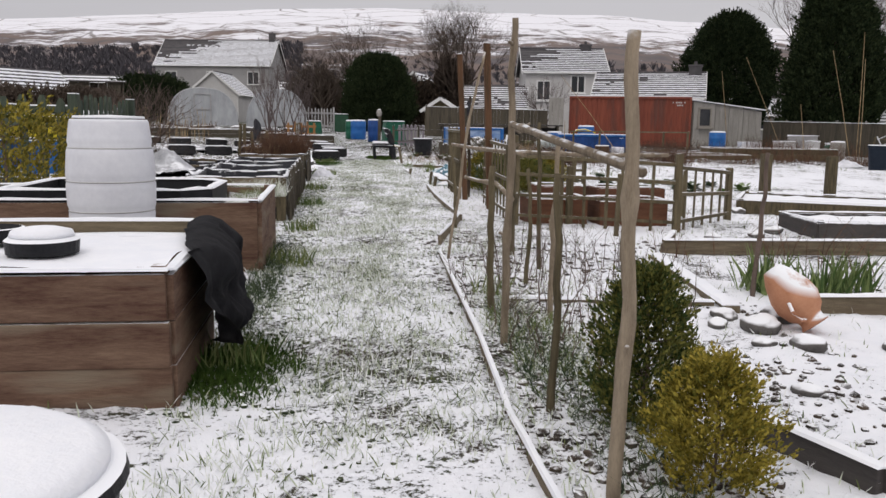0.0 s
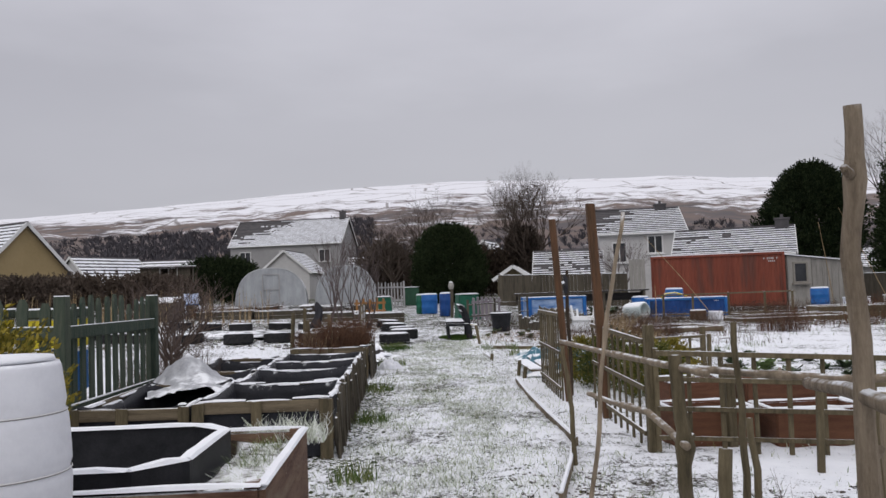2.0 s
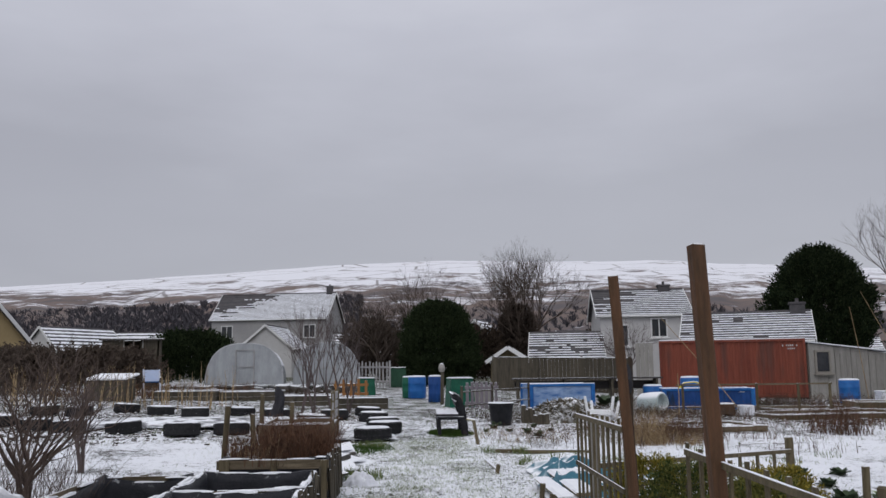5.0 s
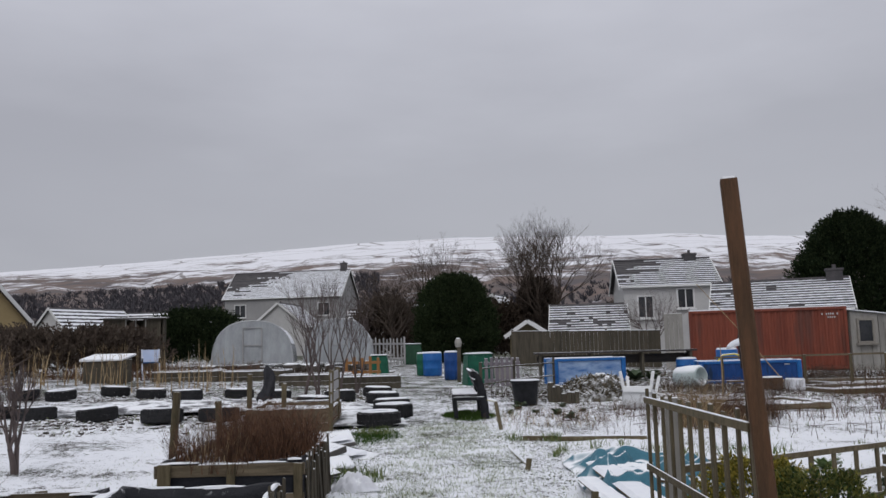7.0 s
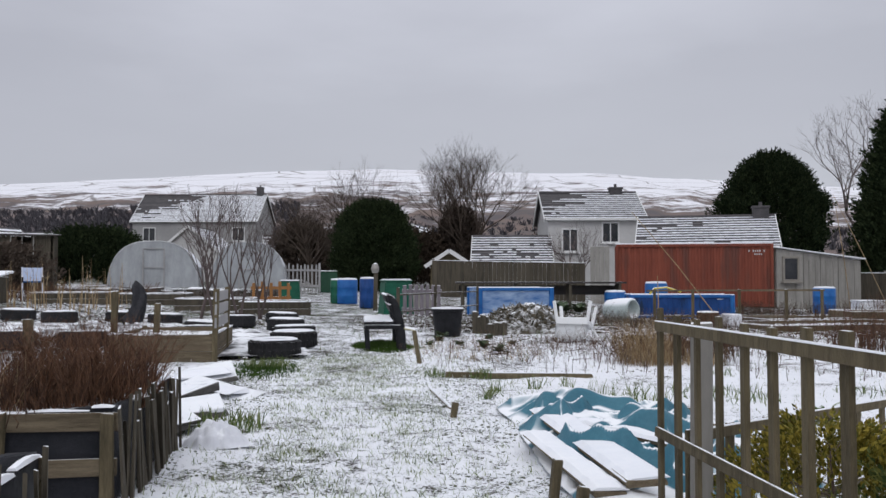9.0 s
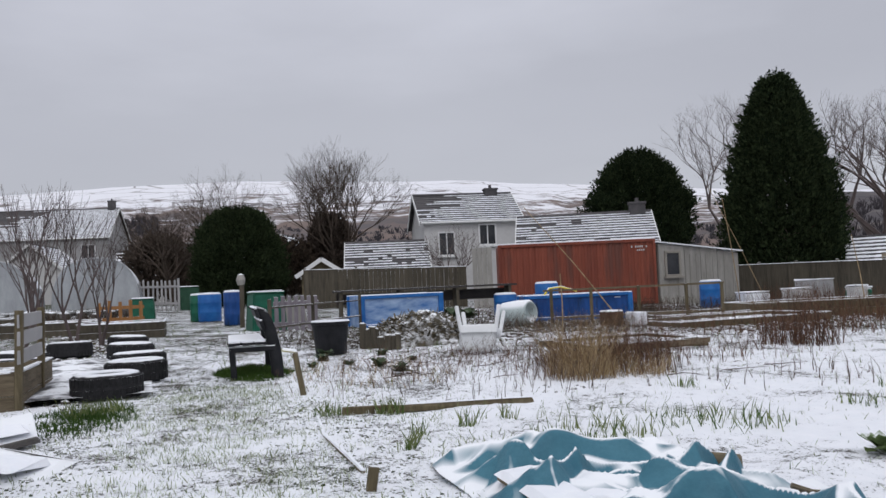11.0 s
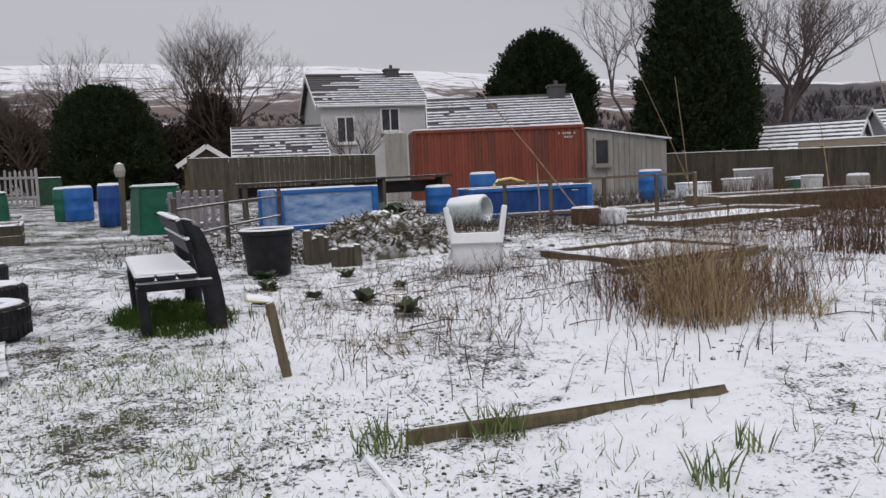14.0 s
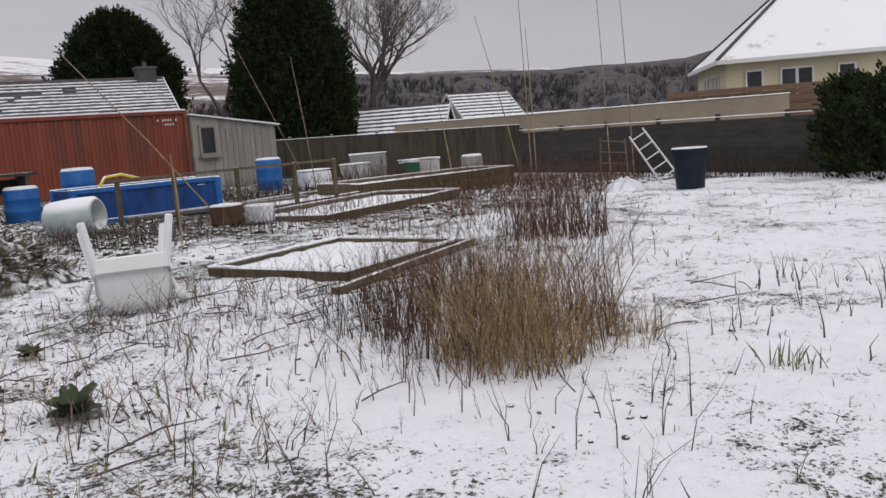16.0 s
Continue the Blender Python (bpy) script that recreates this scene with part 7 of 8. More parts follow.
def compost_bin(m, w, h, material, label):
    root = thing("compost_bin", m, label, "bin", "compost bins")
    bm = bmesh.new()
    a = [bm.verts.new((x * w / 2, y * w / 2, 0)) for x, y in ((-1, -1), (1, -1), (1, 1), (-1, 1))]
    b = [bm.verts.new((v.co.x * 0.86, v.co.y * 0.86, h)) for v in a]
    for i in range(4):
        bm.faces.new((a[i], a[(i + 1) % 4], b[(i + 1) % 4], b[i]))
    bm.faces.new(b)
    bmesh.ops.bevel(bm, geom=[e for e in bm.edges], offset=0.03, segments=2, affect="EDGES")
    part("body", bm, material, root)
    bm = bmesh.new()
    box(bm, (0, 0, h + 0.02), (w * 0.9, w * 0.9, 0.05), None, 0.004, 0.015)
    part("lid", bm, material, root)
    bm = bmesh.new()
    box(bm, (0, 0, h + 0.055), (w * 0.8, w * 0.8, 0.025), None, 0.008, 0.01)
    part("snow", bm, M_SNOW, root)
    return root


compost_bin(on(2.35, 29.6, 8), 0.85, 0.9, M_GREENP, "square green plastic compost bin with snow on top")
compost_bin(on(0.45, 52.0, 0), 1.1, 1.1, M_DKGREEN, "dark green plastic compost bin with snow on top")
compost_bin(on(-0.95, 38.2, 0), 0.8, 0.75, M_GREENP, "green plastic compost bin with snow on top")
compost_bin(on(3.2, 33.0, 20), 0.9, 0.5, M_GREYSHED, "low grey compost box with snow on top")
picket_fence([(-2.2, 50.5), (0.0, 50.2)], 1.5, "white picket gate at the end of the path", M_RENDERG, 0.2)


# ---- garden chair, heap, frames, bins in the east ----
M_CHAIR = stuff_mat("chalky_white_plastic", (0.70, 0.71, 0.72), (0.80, 0.81, 0.82), 4, rough=0.5, bump=0.05, snow=0.5)


def garden_chair(m):
    """White moulded plastic armchair lying upside down on its back and arms."""
    root = thing("garden_chair", m, "white plastic garden armchair lying upside down in weeds", "chair")
    bm = bmesh.new()
    box(bm, (0, 0, 0.40), (0.50, 0.44, 0.03), None, 0.004, 0.01)
    for s in (-1, 1):
        box(bm, (0, s * 0.215, 0.345), (0.50, 0.03, 0.11), None, 0.003, 0.01)
        box(bm, (s * 0.245, 0, 0.36), (0.028, 0.40, 0.08), None, 0.003, 0.01)
    part("seat", bm, M_CHAIR, root)
    bm = bmesh.new()
    n = 12
    rows2 = []
    for j in range(5):
        t = j / 4
        half = 0.255 - 0.10 * max(0.0, t - 0.6) ** 1.5 / 0.25
        rows2.append([bm.verts.new((half * (2 * i / n - 1), 0.225 + 0.07 * t + 0.035 * (1 - (2 * i / n - 1) ** 2) * t, 0.40 + 0.27 * t)) for i in range(n + 1)])
    for a, b in zip(rows2, rows2[1:]):
        for i in range(n):
            bm.faces.new((a[i], a[i + 1], b[i + 1], b[i]))
    bmesh.ops.solidify(bm, geom=bm.faces[:], thickness=0.02)
    part("backrest", bm, M_CHAIR, root, "", True)
    for s in (-1, 1):
        bm = bmesh.new()
        tube(bm, [(s * 0.27, -0.2, 0.42), (s * 0.34, -0.2, 0.58), (s * 0.35, -0.05, 0.62), (s * 0.33, 0.14, 0.62), (s * 0.27, 0.26, 0.58)], [0.024, 0.026, 0.032, 0.030, 0.024], 8)
        part("armrest", bm, M_CHAIR, root, "", True)
        for y in (-0.2, 0.2):
            bm = bmesh.new()
            bar(bm, (s * 0.235, y, 0.36), (s * 0.29, y * 1.25, 0.03), 0.055, 0.045, 0.002, 0.012)
            part("leg", bm, M_CHAIR, root)
    return root


garden_chair(pose(4.85, 20.8, gz(4.8, 20.8) + 0.25, 0, 0, -28) @ Matrix.Scale(1.12, 4) @ pose(0, 0, 0, 168, 0, 0) @ pose(0, 0, -0.40))


def rubble_heap(m, w, d, h, n, label, mats, seedv):
    r2 = random.Random(seedv)
    root = thing("heap", m, label, "heap")
    bm = bmesh.new()
    g = 36
    rows3 = []
    for j in range(g + 1):
        row = []
        for i in range(g + 1):
            u, v = 2 * i / g - 1, 2 * j / g - 1
            e = max(0, 1 - (u * u + v * v)) ** 0.8
            row.append(bm.verts.new((u * w / 2, v * d / 2, h * e * (0.85 + 0.5 * noise.noise((u * 3, v * 3, seedv))) + 0.05 * noise.noise((u * 9, v * 9, 2)) * e - 0.02)))
        rows3.append(row)
    for a, b in zip(rows3, rows3[1:]):
        for i in range(g):
            bm.faces.new((a[i], a[i + 1], b[i + 1], b[i]))
    part("mound", bm, mats[0], root, "", True)
    quads = []
    for _ in range(n):
        a, q = r2.uniform(0, math.tau), math.sqrt(r2.random()) * 0.95
        x, y = q * math.cos(a) * w / 2, q * math.sin(a) * d / 2
        z = h * max(0, 1 - q * q) ** 0.8
        p, e = Vector((x, y, z - 0.03)), Vector((r2.uniform(-1, 1), r2.uniform(-1, 1), r2.uniform(-0.1, 0.45))).normalized() * r2.uniform(0.04, 0.15)
        s = Vector((r2.uniform(-1, 1), r2.uniform(-1, 1), r2.uniform(-0.3, 0.3))).normalized() * r2.uniform(0.006, 0.026)
        quads.append([tuple(p - s), tuple(p + s), tuple(p + e + s * 0.5), tuple(p + e - s * 0.5)])
    ob = new("debris", ribbon_mesh("debris", quads, mats[1]))
    ob.parent = root
    return root


M_DEBRIS = stuff_mat("plant_debris", (0.05, 0.042, 0.026), (0.17, 0.14, 0.09), 7, bump=0, island=True, snow=0.5, snow_at=(0.2, 0.5))
rubble_heap(on(4.55, 23.2), 2.2, 1.6, 0.55, 3200, "heap of snow-dusted plant waste", (stuff_mat("waste_mound", (0.035, 0.03, 0.02), (0.09, 0.075, 0.05), 6, snow=0.50, bump=0.8), M_DEBRIS), 3)
for x, y, h, t in ((3.45, 22.35, 0.42, 20), (3.7, 22.0, 0.28, -10)):
    root = thing("log_section", on(x, y, t), "split mossy log standing on end", "log")
    for k in range(4):
        bm = bmesh.new()
        bar(bm, (-0.13 + 0.085 * k, rng.uniform(-0.03, 0.03), -0.03), (-0.13 + 0.085 * k + rng.uniform(-0.03, 0.03), rng.uniform(-0.03, 0.03), h * rng.uniform(0.75, 1.05)), 0.09, 0.11, 0.014, 0.02)
        part("stave", bm, M_FENCEB, root)
raised_bed(on(7.2, 20.75, 6), -1.0, 1.0, -0.85, 0.85, 0.12, 1, M_WOODG, "low weathered timber frame filled with snow", M_SNOW, 0.06, 0.04, group="low timber frames", posts=False)
raised_bed(on(12.6, 25.6, 8), -2.2, 2.2, -1.0, 1.0, 0.16, 1, M_WOODG, "low weathered timber frame filled with snow", M_SNOW, 0.09, 0.05, group="low timber frames", posts=False)
raised_bed(on(14.2, 28.2, 5), -2.4, 2.4, -0.9, 0.9, 0.18, 1, M_WOODG, "low weathered timber frame filled with snow", M_SNOW, 0.09, 0.05, group="low timber frames", posts=False)
raised_bed(on(17.0, 27.6, -12), -2.4, 2.4, -0.8, 0.8, 0.42, 2, M_WOODG, "long weathered timber raised bed with snow", M_SNOW, 0.1, 0.04, posts=False)
bm = bmesh.new()
bar(bm, (-1.2, 0, 0.05), (1.2, 0.1, 0.09), 0.1, 0.06, 0.008)
solo("timber_beam", bm, M_WOODX, on(7.0, 19.6, 6), "loose timber beam under snow", "beam")
for x, y, s in ((9.6, 25.6, 0.4), (10.1, 25.4, 0.36)):
    bm = bmesh.new()
    box(bm, (0, 0, s / 2), (s, s, s * 0.85), None, 0.01, 0.03)
    solo("storage_tub", bm, M_POST if s == 0.4 else M_WHITEP, on(x, y, 12), "square storage tub with snow on top", "tub")
for x, y, w, h, mat, lab in ((21.0, 33.5, 0.8, 0.6, M_RENDER, "white plastic tote among clutter"), (22.2, 34.0, 1.1, 0.9, M_RENDERG, "pale grey slatted crate under snow"), (23.2, 33.0, 0.7, 0.6, M_GREENP, "green-grey box under snow"), (19.4, 33.8, 0.9, 0.5, M_SNOW, "white bag heaped under snow"), (20.2, 29.8, 0.5, 0.7, M_RENDER, "white drum with a snowy lid")):
    root = thing("storage_box", on(x, y, rng.uniform(-20, 20)), lab, "box")
    bm = bmesh.new()
    box(bm, (0, 0, h / 2), (w, w * 0.8, h), None, 0.03, 0.05)
    part("body", bm, mat, root)
    bm = bmesh.new()
    box(bm, (0, 0, h + 0.02), (w * 1.03, w * 0.83, 0.06), None, 0.02, 0.02)
    part("lid", bm, M_SNOW, root)
blue = blue_barrel(on(20.6, 28.6), 0.3, 0.75, M_GREYSHED, "grey-green drum with a snowy lid")
tub(on(17.2, 20.95), 0.33, 0.78, stuff_mat("blue_black_plastic", (0.006, 0.010, 0.018), (0.016, 0.024, 0.038), 4, rough=0.5, snow=0.9, spec=0.15), "tall blue-black plastic bin in the snow", "rubbish_bin", "bin")


def ladder(m, n, label, w=0.42, name="ladder", material=M_METAL):
    root = thing(name, m, label, "ladder")
    for s in (-1, 1):
        bm = bmesh.new()
        bar(bm, (s * w / 2, 0, 0), (s * w / 2 * 0.85, 0, n), 0.05, 0.03)
        part("stile", bm, material, root)
    for k in range(int(n / 0.26)):
        bm = bmesh.new()
        tube(bm, [(-w / 2, 0, 0.2 + 0.26 * k), (w / 2, 0, 0.2 + 0.26 * k)], 0.016, 7)
        part("rung", bm, material, root)
    return root


ladder(pose(18.6, 21.9, -0.25, -18, -28, -40), 1.35, "aluminium ladder leaning in the snow")
ladder(pose(18.9, 23.4, -0.25, -14, 6, -40), 1.05, "weathered wooden rack leaning against the fence", 0.7, "rack", M_WOODG)
heap_sheet("crumpled_sheet", on(16.9, 22.2, 20), "crumpled white sheet under snow", 1.5, 0.8, 0.2, M_WHITEP, "sheet", 14, 0.8)
leafy(20.3, 17.6, -0.40, ((0, 1.6), (1.0, 1.7), (1.6, 1.5), (1.9, 0.9)), 24000, 0.13, M_LEAF, "hedge", "dark green-brown evergreen hedge at the boundary", "hedge", 1, False, 0.7, 15)
# bean canes
for x, y, h, lx, ly in ((17.2, 31.4, 3.6, -0.5, 0), (24.0, 39, 5.0, -1.9, 1.0), (10.9, 27.4, 3.0, -2.2, 0.9), (18.73, 27.87, 2.2, -0.2, 0.2), (19.87, 26.2, 4.9, 0.0, 0.1), (20.84, 24.44, 4.75, -0.15, 0.1), (21.09, 23.91, 4.5, -0.2, 0.1), (19.93, 26.09, 3.9, -0.05, 0.05), (19.8, 26.4, 4.3, -0.6, 0.8), (7.8, 24.3, 1.2, 0.05, 0.1)):
    bm = bmesh.new()
    tube(bm, [(0, 0, -0.1), (lx * 0.5 + 0.02, ly * 0.5, h * 0.5), (lx, ly, h)], [0.016, 0.013, 0.008], 5)
    solo("bamboo_cane", bm, M_REED, on(x, y), "tall thin bamboo cane", "cane", "bean canes")
# orange playhouse furniture and clutter by the far path
root = thing("orange_planter", on(-1.5, 36.2, 10), "orange-stained wooden planter with slatted sides", "planter")
for k in range(5):
    bm = bmesh.new()
    box(bm, (-0.6 + 0.3 * k, 0, 0.35), (0.1, 0.05, 0.75 + 0.1 * (k % 2)), None, 0.004)
    part("slat", bm, M_ORANGE, root)
for z in (0.2, 0.55):
    bm = bmesh.new()
    box(bm, (0, 0.03, z), (1.4, 0.04, 0.1), None, 0.004)
    part("rail", bm, M_ORANGE, root)
root = thing("deck_chair", on(-9.2, 35.6, 20), "leaning blue folding chair", "chair")
for s in (-0.3, 0.3):
    bm = bmesh.new()
    bar(bm, (s, -0.5, 0), (s, 0.35, 1.1), 0.05, 0.04)
    part("leg", bm, M_DKBLUE, root)
    bm = bmesh.new()
    bar(bm, (s, 0.4, 0), (s, -0.2, 0.8), 0.05, 0.04)
    part("leg", bm, M_FENCEB, root)
bm = bmesh.new()
box(bm, (0, 0.2, 0.85), (0.6, 0.06, 0.55), Matrix.Rotation(-0.6, 4, "X"), 0.01)
part("backrest", bm, M_BLUE, root)
root = thing("cold_frame", on(-9.9, 33.2, -6), "low wooden coop with a snowy roof", "coop")
bm = bmesh.new()
box(bm, (0, 0, 0.4), (1.3, 0.9, 0.8), None, 0.01, 0.02)
part("body", bm, M_FENCEB, root)
bm = bmesh.new()
box(bm, (0, 0, 0.86), (1.5, 1.1, 0.08), Matrix.Rotation(0.15, 4, "X"), 0.01, 0.02)
part("roof", bm, M_SNOW, root)


# ---- dead plants, weeds and grass ----
stems("dry_grass", on(4.75, 17.15), "tall clump of dry straw-brown grass", 480, 0.50, 0.10, 0.80, 0.0028, M_REED, 1.0, sx=0.75, sy=0.8, seedv=11)
stems("dry_grass", on(5.3, 16.95), "low tufts of dry straw-brown grass", 200, 0.4, 0.1, 0.36, 0.003, M_REED, 1.2, sx=1.2, seedv=12)
stems("dead_stems", on(5.3, 17.6), "dark brown dead stems with seed heads", 330, 0.8, 0.2, 0.80, 0.003, M_OSIER, 0.7, sx=1.1, twigs=6, seedv=13)
stems("dead_stems", on(5.0, 17.4), "dark red-brown stems among the dry grass", 260, 0.7, 0.1, 0.5, 0.003, M_OSIER, 1.0, sx=1.3, twigs=4, seedv=71)
stems("dead_stems", on(5.3, 19.4), "tangle of dead brown weeds beside the chair", 260, 1.4, 0.06, 0.40, 0.0032, M_OSIER, 1.1, sx=1.2, twigs=5, seedv=72)
stems("dead_stems", on(3.4, 20.0), "tangle of dead brown weeds behind the bench", 170, 1.7, 0.05, 0.26, 0.0032, M_OSIER, 1.2, twigs=4, seedv=73)
stems("dead_stems", on(7.6, 18.9), "dead brown weeds over a timber frame", 110, 1.3, 0.1, 0.55, 0.0032, M_OSIER, 0.9, sx=1.2, twigs=5, seedv=74)
stems("dead_stems", on(11.0, 22.0), "dead brown weeds between the timber frames", 260, 2.6, 0.1, 0.6, 0.0045, M_OSIER, 0.9, sy=0.6, twigs=4, seedv=75)
stems("dead_stems", on(3.0, 24.5), "dark dead weeds round the tanks", 700, 2.2, 0.05, 0.3, 0.005, M_HEDGE, 1.1, twigs=3, seedv=76)
stems("dead_stems", on(7.0, 26.3), "dark dead weeds round the tanks", 800, 2.6, 0.05, 0.34, 0.005, M_HEDGE, 1.1, sy=0.7, twigs=3, seedv=77)
stems("dead_stems", on(17.5, 25.5), "brown dead weeds along the boundary fence", 700, 3.2, 0.1, 0.9, 0.006, M_OSIER, 0.9, sx=0.7, twigs=4, seedv=78)
stems("dead_stems", on(21.5, 22.0), "dark dead brambles along the boundary fence", 700, 3.0, 0.1, 0.8, 0.007, M_HEDGE, 1.1, sx=0.5, sy=1.6, twigs=4, seedv=79)
stems("dead_stems", on(13.5, 30.5), "dark dead weeds between the far beds", 900, 4.0, 0.1, 0.6, 0.007, M_HEDGE, 1.0, sy=0.5, twigs=3, seedv=80)
stems("dead_stems", on(9.7, 19.7), "dense red-brown dead stems", 260, 0.65, 0.25, 0.95, 0.0045, M_OSIER, 0.7, twigs=3, seedv=14)
stems("dead_stems", on(6.6, 18.8), "dark brown dead stems over a timber frame", 150, 1.3, 0.12, 0.5, 0.0032, M_OSIER, 0.9, twigs=5, seedv=15)
stems("dead_stems", on(13.0, 23.5), "pale dead stems along the beds", 260, 2.6, 0.2, 0.8, 0.005, M_OSIER, 0.8, twigs=2, seedv=16)
stems("dead_stems", on(19.0, 31.0), "reddish dead bush by the blue barrel", 300, 1.2, 0.3, 1.0, 0.007, M_OSIER, 0.5, twigs=3, seedv=17)
stems("dead_stems", on(2.7, 18.6), "straw and dead weeds beside the bench", 230, 1.1, 0.04, 0.24, 0.003, M_REED, 1.3, sx=0.9, sy=1.6, seedv=18)
stems("dead_stems", on(3.9, 19.3), "tangle of dead weeds before the chair", 170, 1.5, 0.04, 0.30, 0.0032, M_TWIG, 1.3, twigs=3, seedv=19)
stems("dead_stems", on(3.3, 16.8), "scattered thin dead twigs in snow", 90, 1.5, 0.1, 0.4, 0.003, M_TWIG, 0.7, twigs=5, seedv=20)
stems("dead_stems", on(6.5, 16.0), "cut raspberry canes in snow", 60, 1.6, 0.05, 0.3, 0.005, M_TWIG, 0.5, sy=0.5, seedv=21)
stems("dead_stems", on(9.0, 25.5), "dead weeds round the tanks", 600, 3.2, 0.08, 0.5, 0.005, M_TWIG, 1.0, sy=0.5, twigs=2, seedv=22)
stems("dead_stems", on(12.0, 33.0), "dead weeds before the container", 700, 4.0, 0.1, 0.5, 0.007, M_OSIER, 1.0, sy=0.6, twigs=2, seedv=23)
stems("dead_stems", on(-6.8, 29.0), "tall pale dead maize stalks", 60, 2.2, 0.5, 1.5, 0.012, M_REED, 0.25, twigs=3, seedv=24)
stems("dead_stems", on(-11.0, 30.0), "tall pale dead maize stalks", 40, 2.6, 0.4, 1.4, 0.014, M_REED, 0.25, twigs=3, seedv=25)
stems("dead_stems", on(0.98, -0.4), "frosted dark weeds at the foot of the poles", 700, 0.3, 0.02, 0.12, 0.004, M_GRASS, 1.2, sx=0.7, sy=4.5, seedv=91)
stems("dead_stems", on(1.0, -0.2), "frosted pale weeds at the foot of the poles", 500, 0.3, 0.02, 0.10, 0.004, M_GRASSW, 1.2, sx=0.8, sy=5.0, seedv=92)
stems("dead_stems", on(1.35, 0.3), "bare thin rose stems by the poles", 36, 0.9, 0.15, 0.6, 0.004, M_TWIG, 0.5, sx=0.5, sy=2.0, twigs=6, seedv=26)
stems("dead_stems", on(1.75, 1.7), "bare thin fruit bush stems in snow", 40, 0.7, 0.1, 0.42, 0.0035, M_TWIG, 0.8, twigs=6, seedv=27)
stems("dead_stems", on(3.2, 2.0), "bare thin fruit bush stems in snow", 40, 0.9, 0.1, 0.5, 0.004, M_OSIER, 0.8, twigs=6, seedv=28)
stems("dead_stems", on(-1.55, 1.15, 0, 0.22), "dry weeds round the barrel", 160, 0.5, 0.05, 0.2, 0.004, M_GRASS, 0.9, sx=1.4, sy=0.6, seedv=29)
stems("dead_stems", on(-0.62, 3.3, 0, 0.42), "frosted weeds on the planter corner", 220, 0.22, 0.05, 0.16, 0.004, M_GRASSW, 0.9, seedv=30)
stems("dead_stems", on(3.2, 14.4), "tufts of weeds in the snowy plot", 120, 1.2, 0.04, 0.16, 0.004, M_GRASS, 0.8, seedv=31)
for x, y, n, r in ((1.9, 18.9, 30, 0.3), (3.2, 13.75, 160, 0.45), (4.3, 13.9, 160, 0.5), (1.7, 15.5, 60, 0.15), (2.2, 15.45, 60, 0.12), (2.6, 14.6, 26, 0.08), (2.15, 14.3, 24, 0.06), (1.95, 13.9, 30, 0.06), (3.0, 14.8, 20, 0.08), (5.2, 15.8, 30, 0.15), (7.0, 15.0, 30, 0.2), (-0.25, 12.6, 240, 0.3), (-0.2, 16.6, 200, 0.25), (-0.42, -0.45, 120, 0.16), (-0.35, 2.1, 160, 0.2), (-0.3, 4.0, 100, 0.15), (0.95, 1.0, 60, 0.12), (5.9, 14.2, 60, 0.3), (-0.3, 9.0, 160, 0.2), (-0.3, 6.5, 160, 0.2)):
    strap_plant(on(x, y), "tuft of green grass standing out of the snow", n, 0.05, 0.17, 0.005, r, int(x * 100 + y * 10) + 7, M_GRASS)

def fallen_sticks(label, x0, x1, y0, y1, count, seedv, material=M_TWIG):
    r2 = random.Random(seedv)
    bm = bmesh.new()
    for _ in range(count):
        x, y, a, n = r2.uniform(x0, x1), r2.uniform(y0, y1), r2.uniform(-1.5, 1.5), r2.uniform(0.1, 0.5)
        dx, dy = math.cos(a) * n / 2, math.sin(a) * n / 2
        z = gz(x, y) + r2.uniform(0.01, 0.06)
        tube(bm, [(x - dx, y - dy, z), (x + r2.uniform(-0.03, 0.03), y, z + r2.uniform(0, 0.04)), (x + dx, y + dy, z + r2.uniform(-0.02, 0.08))], [0.005, 0.004, 0.002], 4, False)
    ob = new("fallen_sticks", mesh_from("fallen_sticks", bm, material))
    return tagged(ob, label, "sticks", "", "stuff")


fallen_sticks("cut brown sticks lying in the snow", 3.0, 6.6, 18.6, 20.6, 60, 81)
fallen_sticks("dark twigs lying in the snow", 2.2, 7.5, 16.4, 19.0, 22, 82)
fallen_sticks("dark sticks lying round the beds", 5.0, 16.0, 20.0, 27.0, 120, 83, M_HEDGE)


def carpet(name, label, x0, x1, y0, y1, count, h0, h1, w, material, keep, seedv):
    r2 = random.Random(seedv)
    quads = []
    for _ in range(count):
        x, y = r2.uniform(x0, x1), r2.uniform(y0, y1)
        if r2.random() > keep(x, y):
            continue
        z = gz(x, y) + bumps(x, y)
        quads.append(blade(x, y, z - 0.008, r2.uniform(h0, h1), w * r2.uniform(0.7, 1.3), r2.uniform(0.1, 1.1), r2.uniform(0, math.tau)))
    ob = new(name, ribbon_mesh(name, quads, material))
    return tagged(ob, label, "grass", "", "stuff")


def lumpy(x, y, f=2.0):
    return 0.5 + 0.9 * noise.noise((x * f, y * f, 5)) + 0.4 * noise.noise((x * f * 4, y * f * 4, 2))


